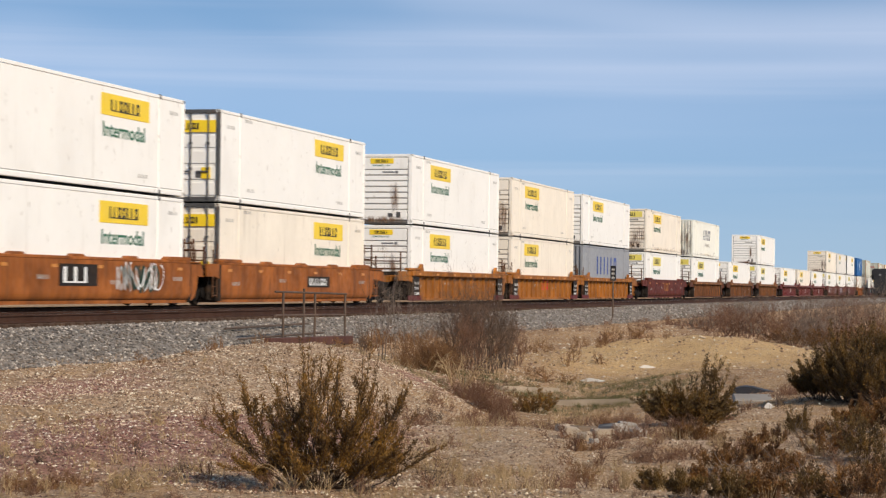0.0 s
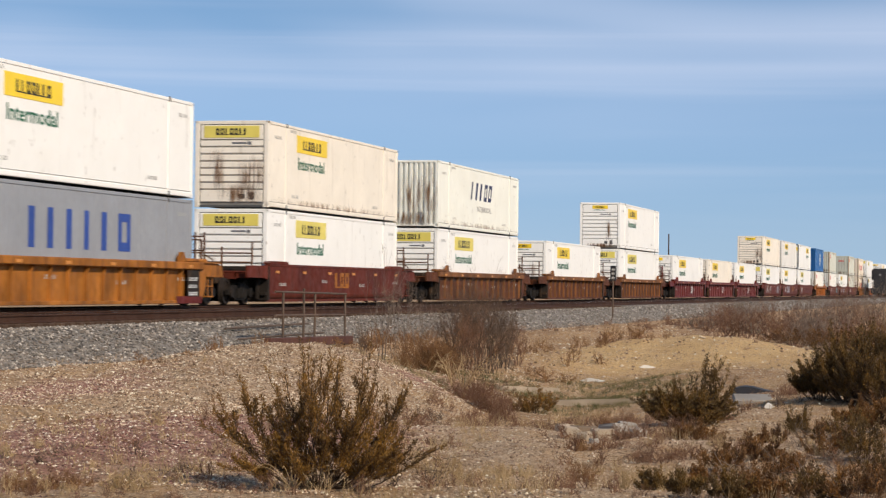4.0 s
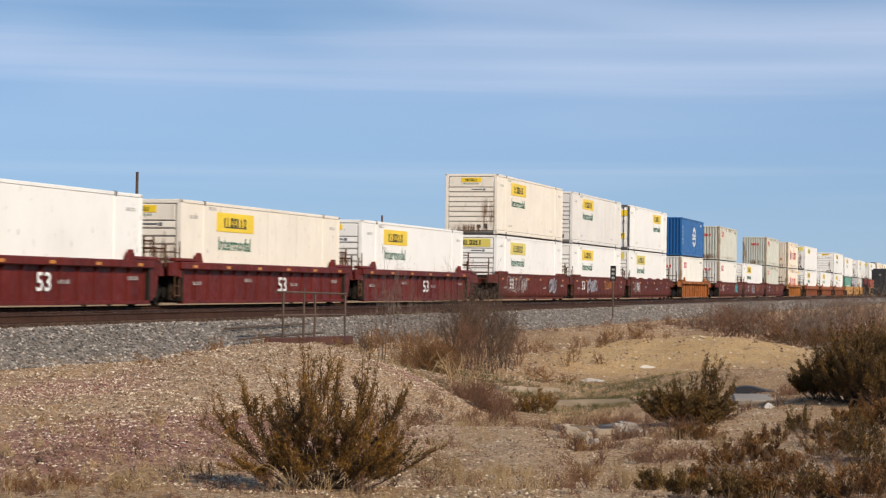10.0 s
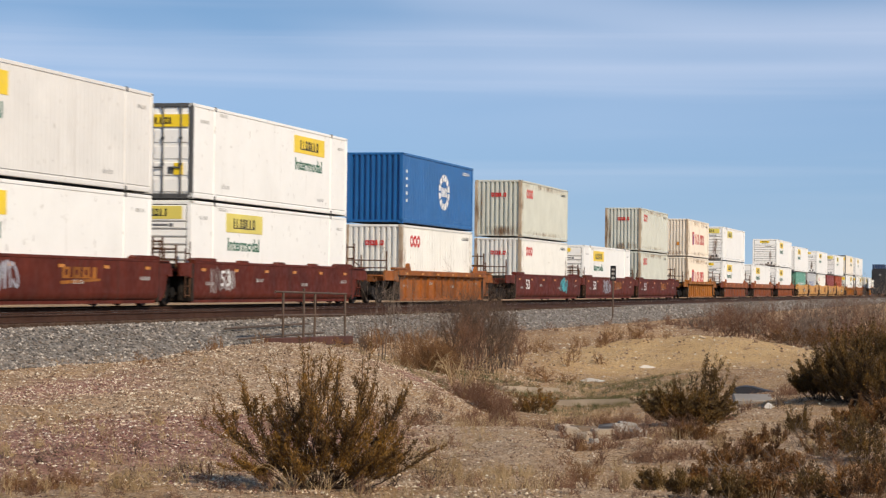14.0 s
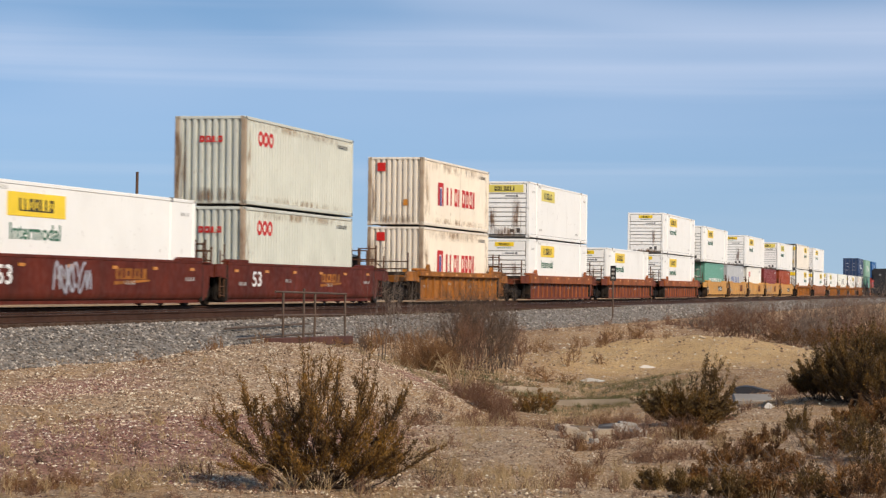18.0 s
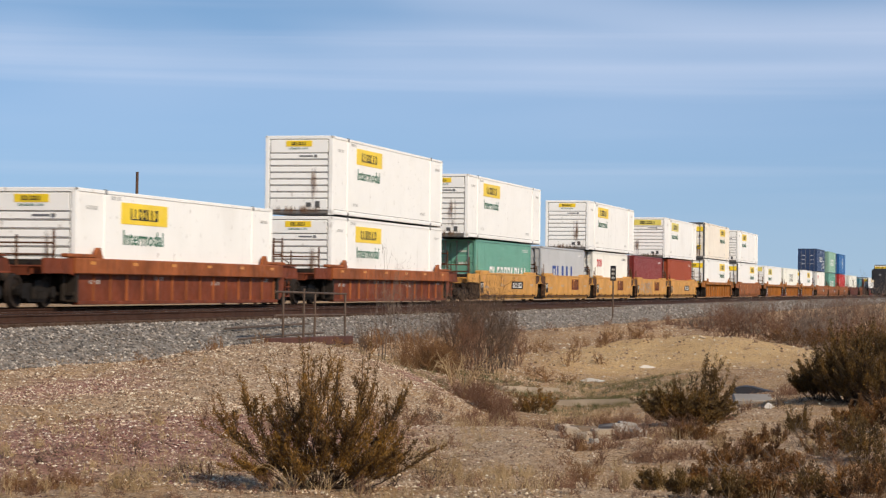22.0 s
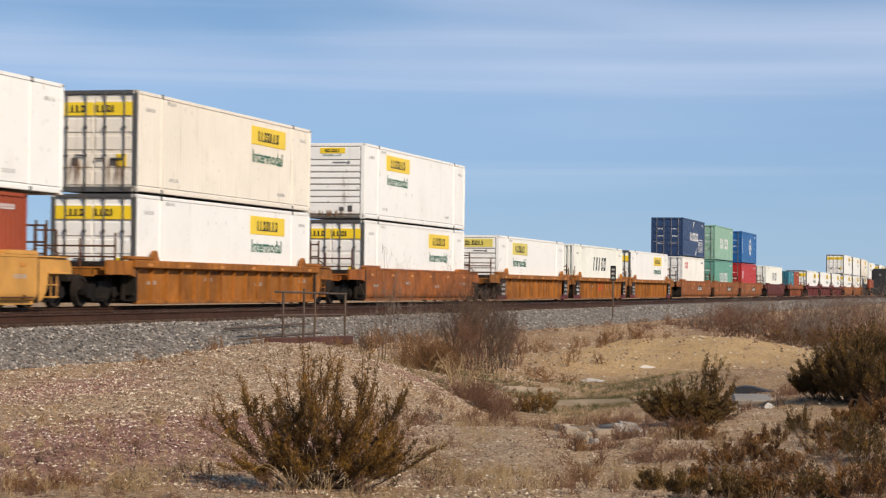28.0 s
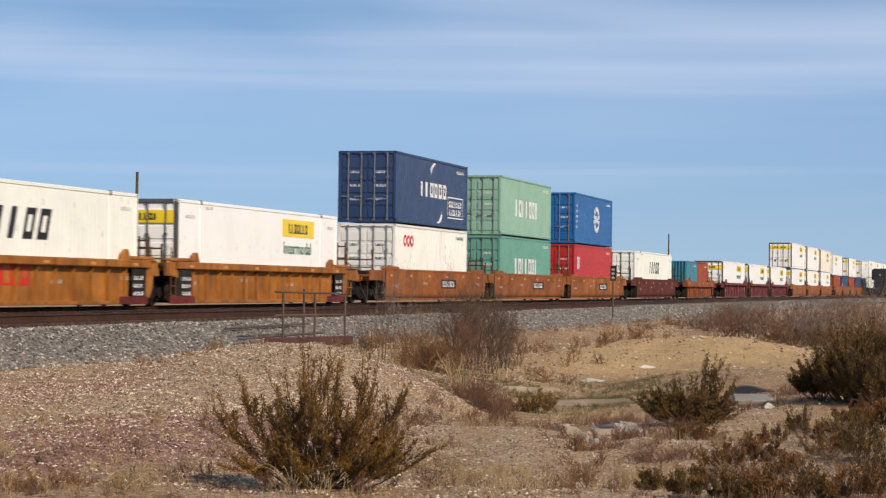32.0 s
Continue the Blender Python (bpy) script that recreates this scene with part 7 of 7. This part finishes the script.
# ---- poles beyond the train ----
def pole(right, d, z, thick, arms, label):
    x, y = spot(right, d)
    ob = new("utility_pole")
    zb = place_z(x, y)
    ob.matrix_basis = pose(x, y, zb)
    part("pole", Shape().rod((0, 0, -0.5), (0, 0, z - zb), thick, 8, thick * 0.8), POLEWOOD, ob)
    for k in range(arms):
        part("crossarm", Shape().box(-1.2, 1.2, -0.06, 0.06, z - zb - 0.5 - k, z - zb - 0.36 - k, 0.01), POLEWOOD, ob)
    tagged(ob, label, "pole")
    return Vector((x, y, z))


pole(-138.1, 190, 11.78, 0.16, 0, "dark brown timber pole beyond the railway")
pole(-27.6, 300, 12.95, 0.17, 0, "dark brown timber pole beyond the railway")
lamp = pole(101.5, 340, 12.36, 0.12, 0, "slim dark pole with a small lamp head")
t1 = pole(-119.7, 330, 10.14, 0.13, 1, "timber utility pole with crossarm and wires")
t0 = pole(-265.2, 330, 11.97, 0.13, 1, "timber utility pole with crossarm and wires")
t2 = pole(-21.3, 400, 9.96, 0.13, 1, "timber utility pole with crossarm and wires")
for a, b in ((t0, t1), (t1, t2)):
    for k, dz in enumerate((0.0, -0.9)):
        s = Shape()
        pts = [a.lerp(b, i / 12) + Vector((0, 0, dz - 0.3 - 1.4 * (1 - (i / 6 - 1) ** 2))) for i in range(13)]
        for p, q in zip(pts, pts[1:]):
            s.rod(p, q, 0.025, 4)
        tagged(part("overhead_wire", s, INK), "thin black overhead wire between poles", "wire")

# ---- parked locomotive on the near track ----
LOCO = mat("black_locomotive_paint", (0.03, 0.03, 0.033), 0.5, var=0.2, dirt=(0.08, 0.06, 0.045), dirt_amount=0.25)


def locomotive(y):
    ob = new("parked_locomotive")
    ob.matrix_basis = Matrix.Translation((-TRACK_B, y, along(y))) @ pose(0, 0, 0, math.degrees(math.atan(GRADE)))
    part("underframe", Shape().box(-1.5, 1.5, 0, 21, 1.0, 1.35, 0.04).box(-1.4, 1.4, -0.15, 0.0, 0.45, 1.35, 0.03), LOCO, ob)
    part("long_hood", Shape().prism([(-1.0, 1.35), (1.0, 1.35), (1.0, 3.7), (0.75, 3.95), (-0.75, 3.95), (-1.0, 3.7)], "y", 1.2, 15.5), LOCO, ob)
    part("radiator", Shape().prism([(-1.45, 2.7), (1.45, 2.7), (1.45, 4.3), (1.1, 4.6), (-1.1, 4.6), (-1.45, 4.3)], "y", 2.6, 6.5), LOCO, ob)
    cab = part("cab", Shape().prism([(-1.5, 1.35), (1.5, 1.35), (1.5, 4.2), (1.1, 4.65), (-1.1, 4.65), (-1.5, 4.2)], "y", 15.5, 18.5), LOCO, ob)
    part("nose", Shape().box(-0.9, 0.9, 18.5, 20.4, 1.35, 2.9, 0.15), LOCO, ob)
    part("headlight", Shape().box(-0.2, 0.2, 1.1, 1.2, 3.4, 3.7, 0.03), GALV, ob)
    for x in (-1.4, 1.4):
        part("handrail", Shape().rod((x, 0, 2.3), (x, 15.4, 2.3), 0.03, 5), GALV, ob)
        for k in range(5):
            part("stanchion", Shape().rod((x, 0.05 + k * 3.6, 1.35), (x, 0.05 + k * 3.6, 2.3), 0.025, 5), GALV, ob)
    part("fuel_tank", Shape().box(-1.35, 1.35, 7.5, 13.2, 0.35, 1.0, 0.15), LOCO, ob)
    for yy in (4.2, 16.6):
        bogie(ob, yy)
        bogie(ob, yy - 1.9)
    return tagged(ob, "dark parked diesel locomotive on the near track", "locomotive")


locomotive(374)


# ---- the train's run ----
def run(t):
    """Metres that the train has rolled at t seconds; it gathers a little speed on the way."""
    k = (t - 16) / 16
    lag = {8.5: 0.62, 9: 0.5, 9.5: 0.33, 10: 0.16}.get(t, 0.0)  # slack running out between the wagons
    return 19.9058 * t + 1.7951 * k ** 2 + 1.5237 * k ** 3 - lag


def motions():
    """Every wagon and container rolls towards and past the camera along the far track."""
    tilt = math.degrees(math.atan(GRADE))
    times = [0, 3, 6, 8, 8.5, 9, 9.5, 10, 10.5, 12, 15, 18, 21, 24, 27, 30, 32]
    for ob, s, x, z in TRAIN:
        rows = []
        for t in times:
            y = s - run(t)
            rows.append((t, pose(LANE + x, y - z * GRADE, GRADE * y + z, tilt)))
        walk(ob, rows)


motions()
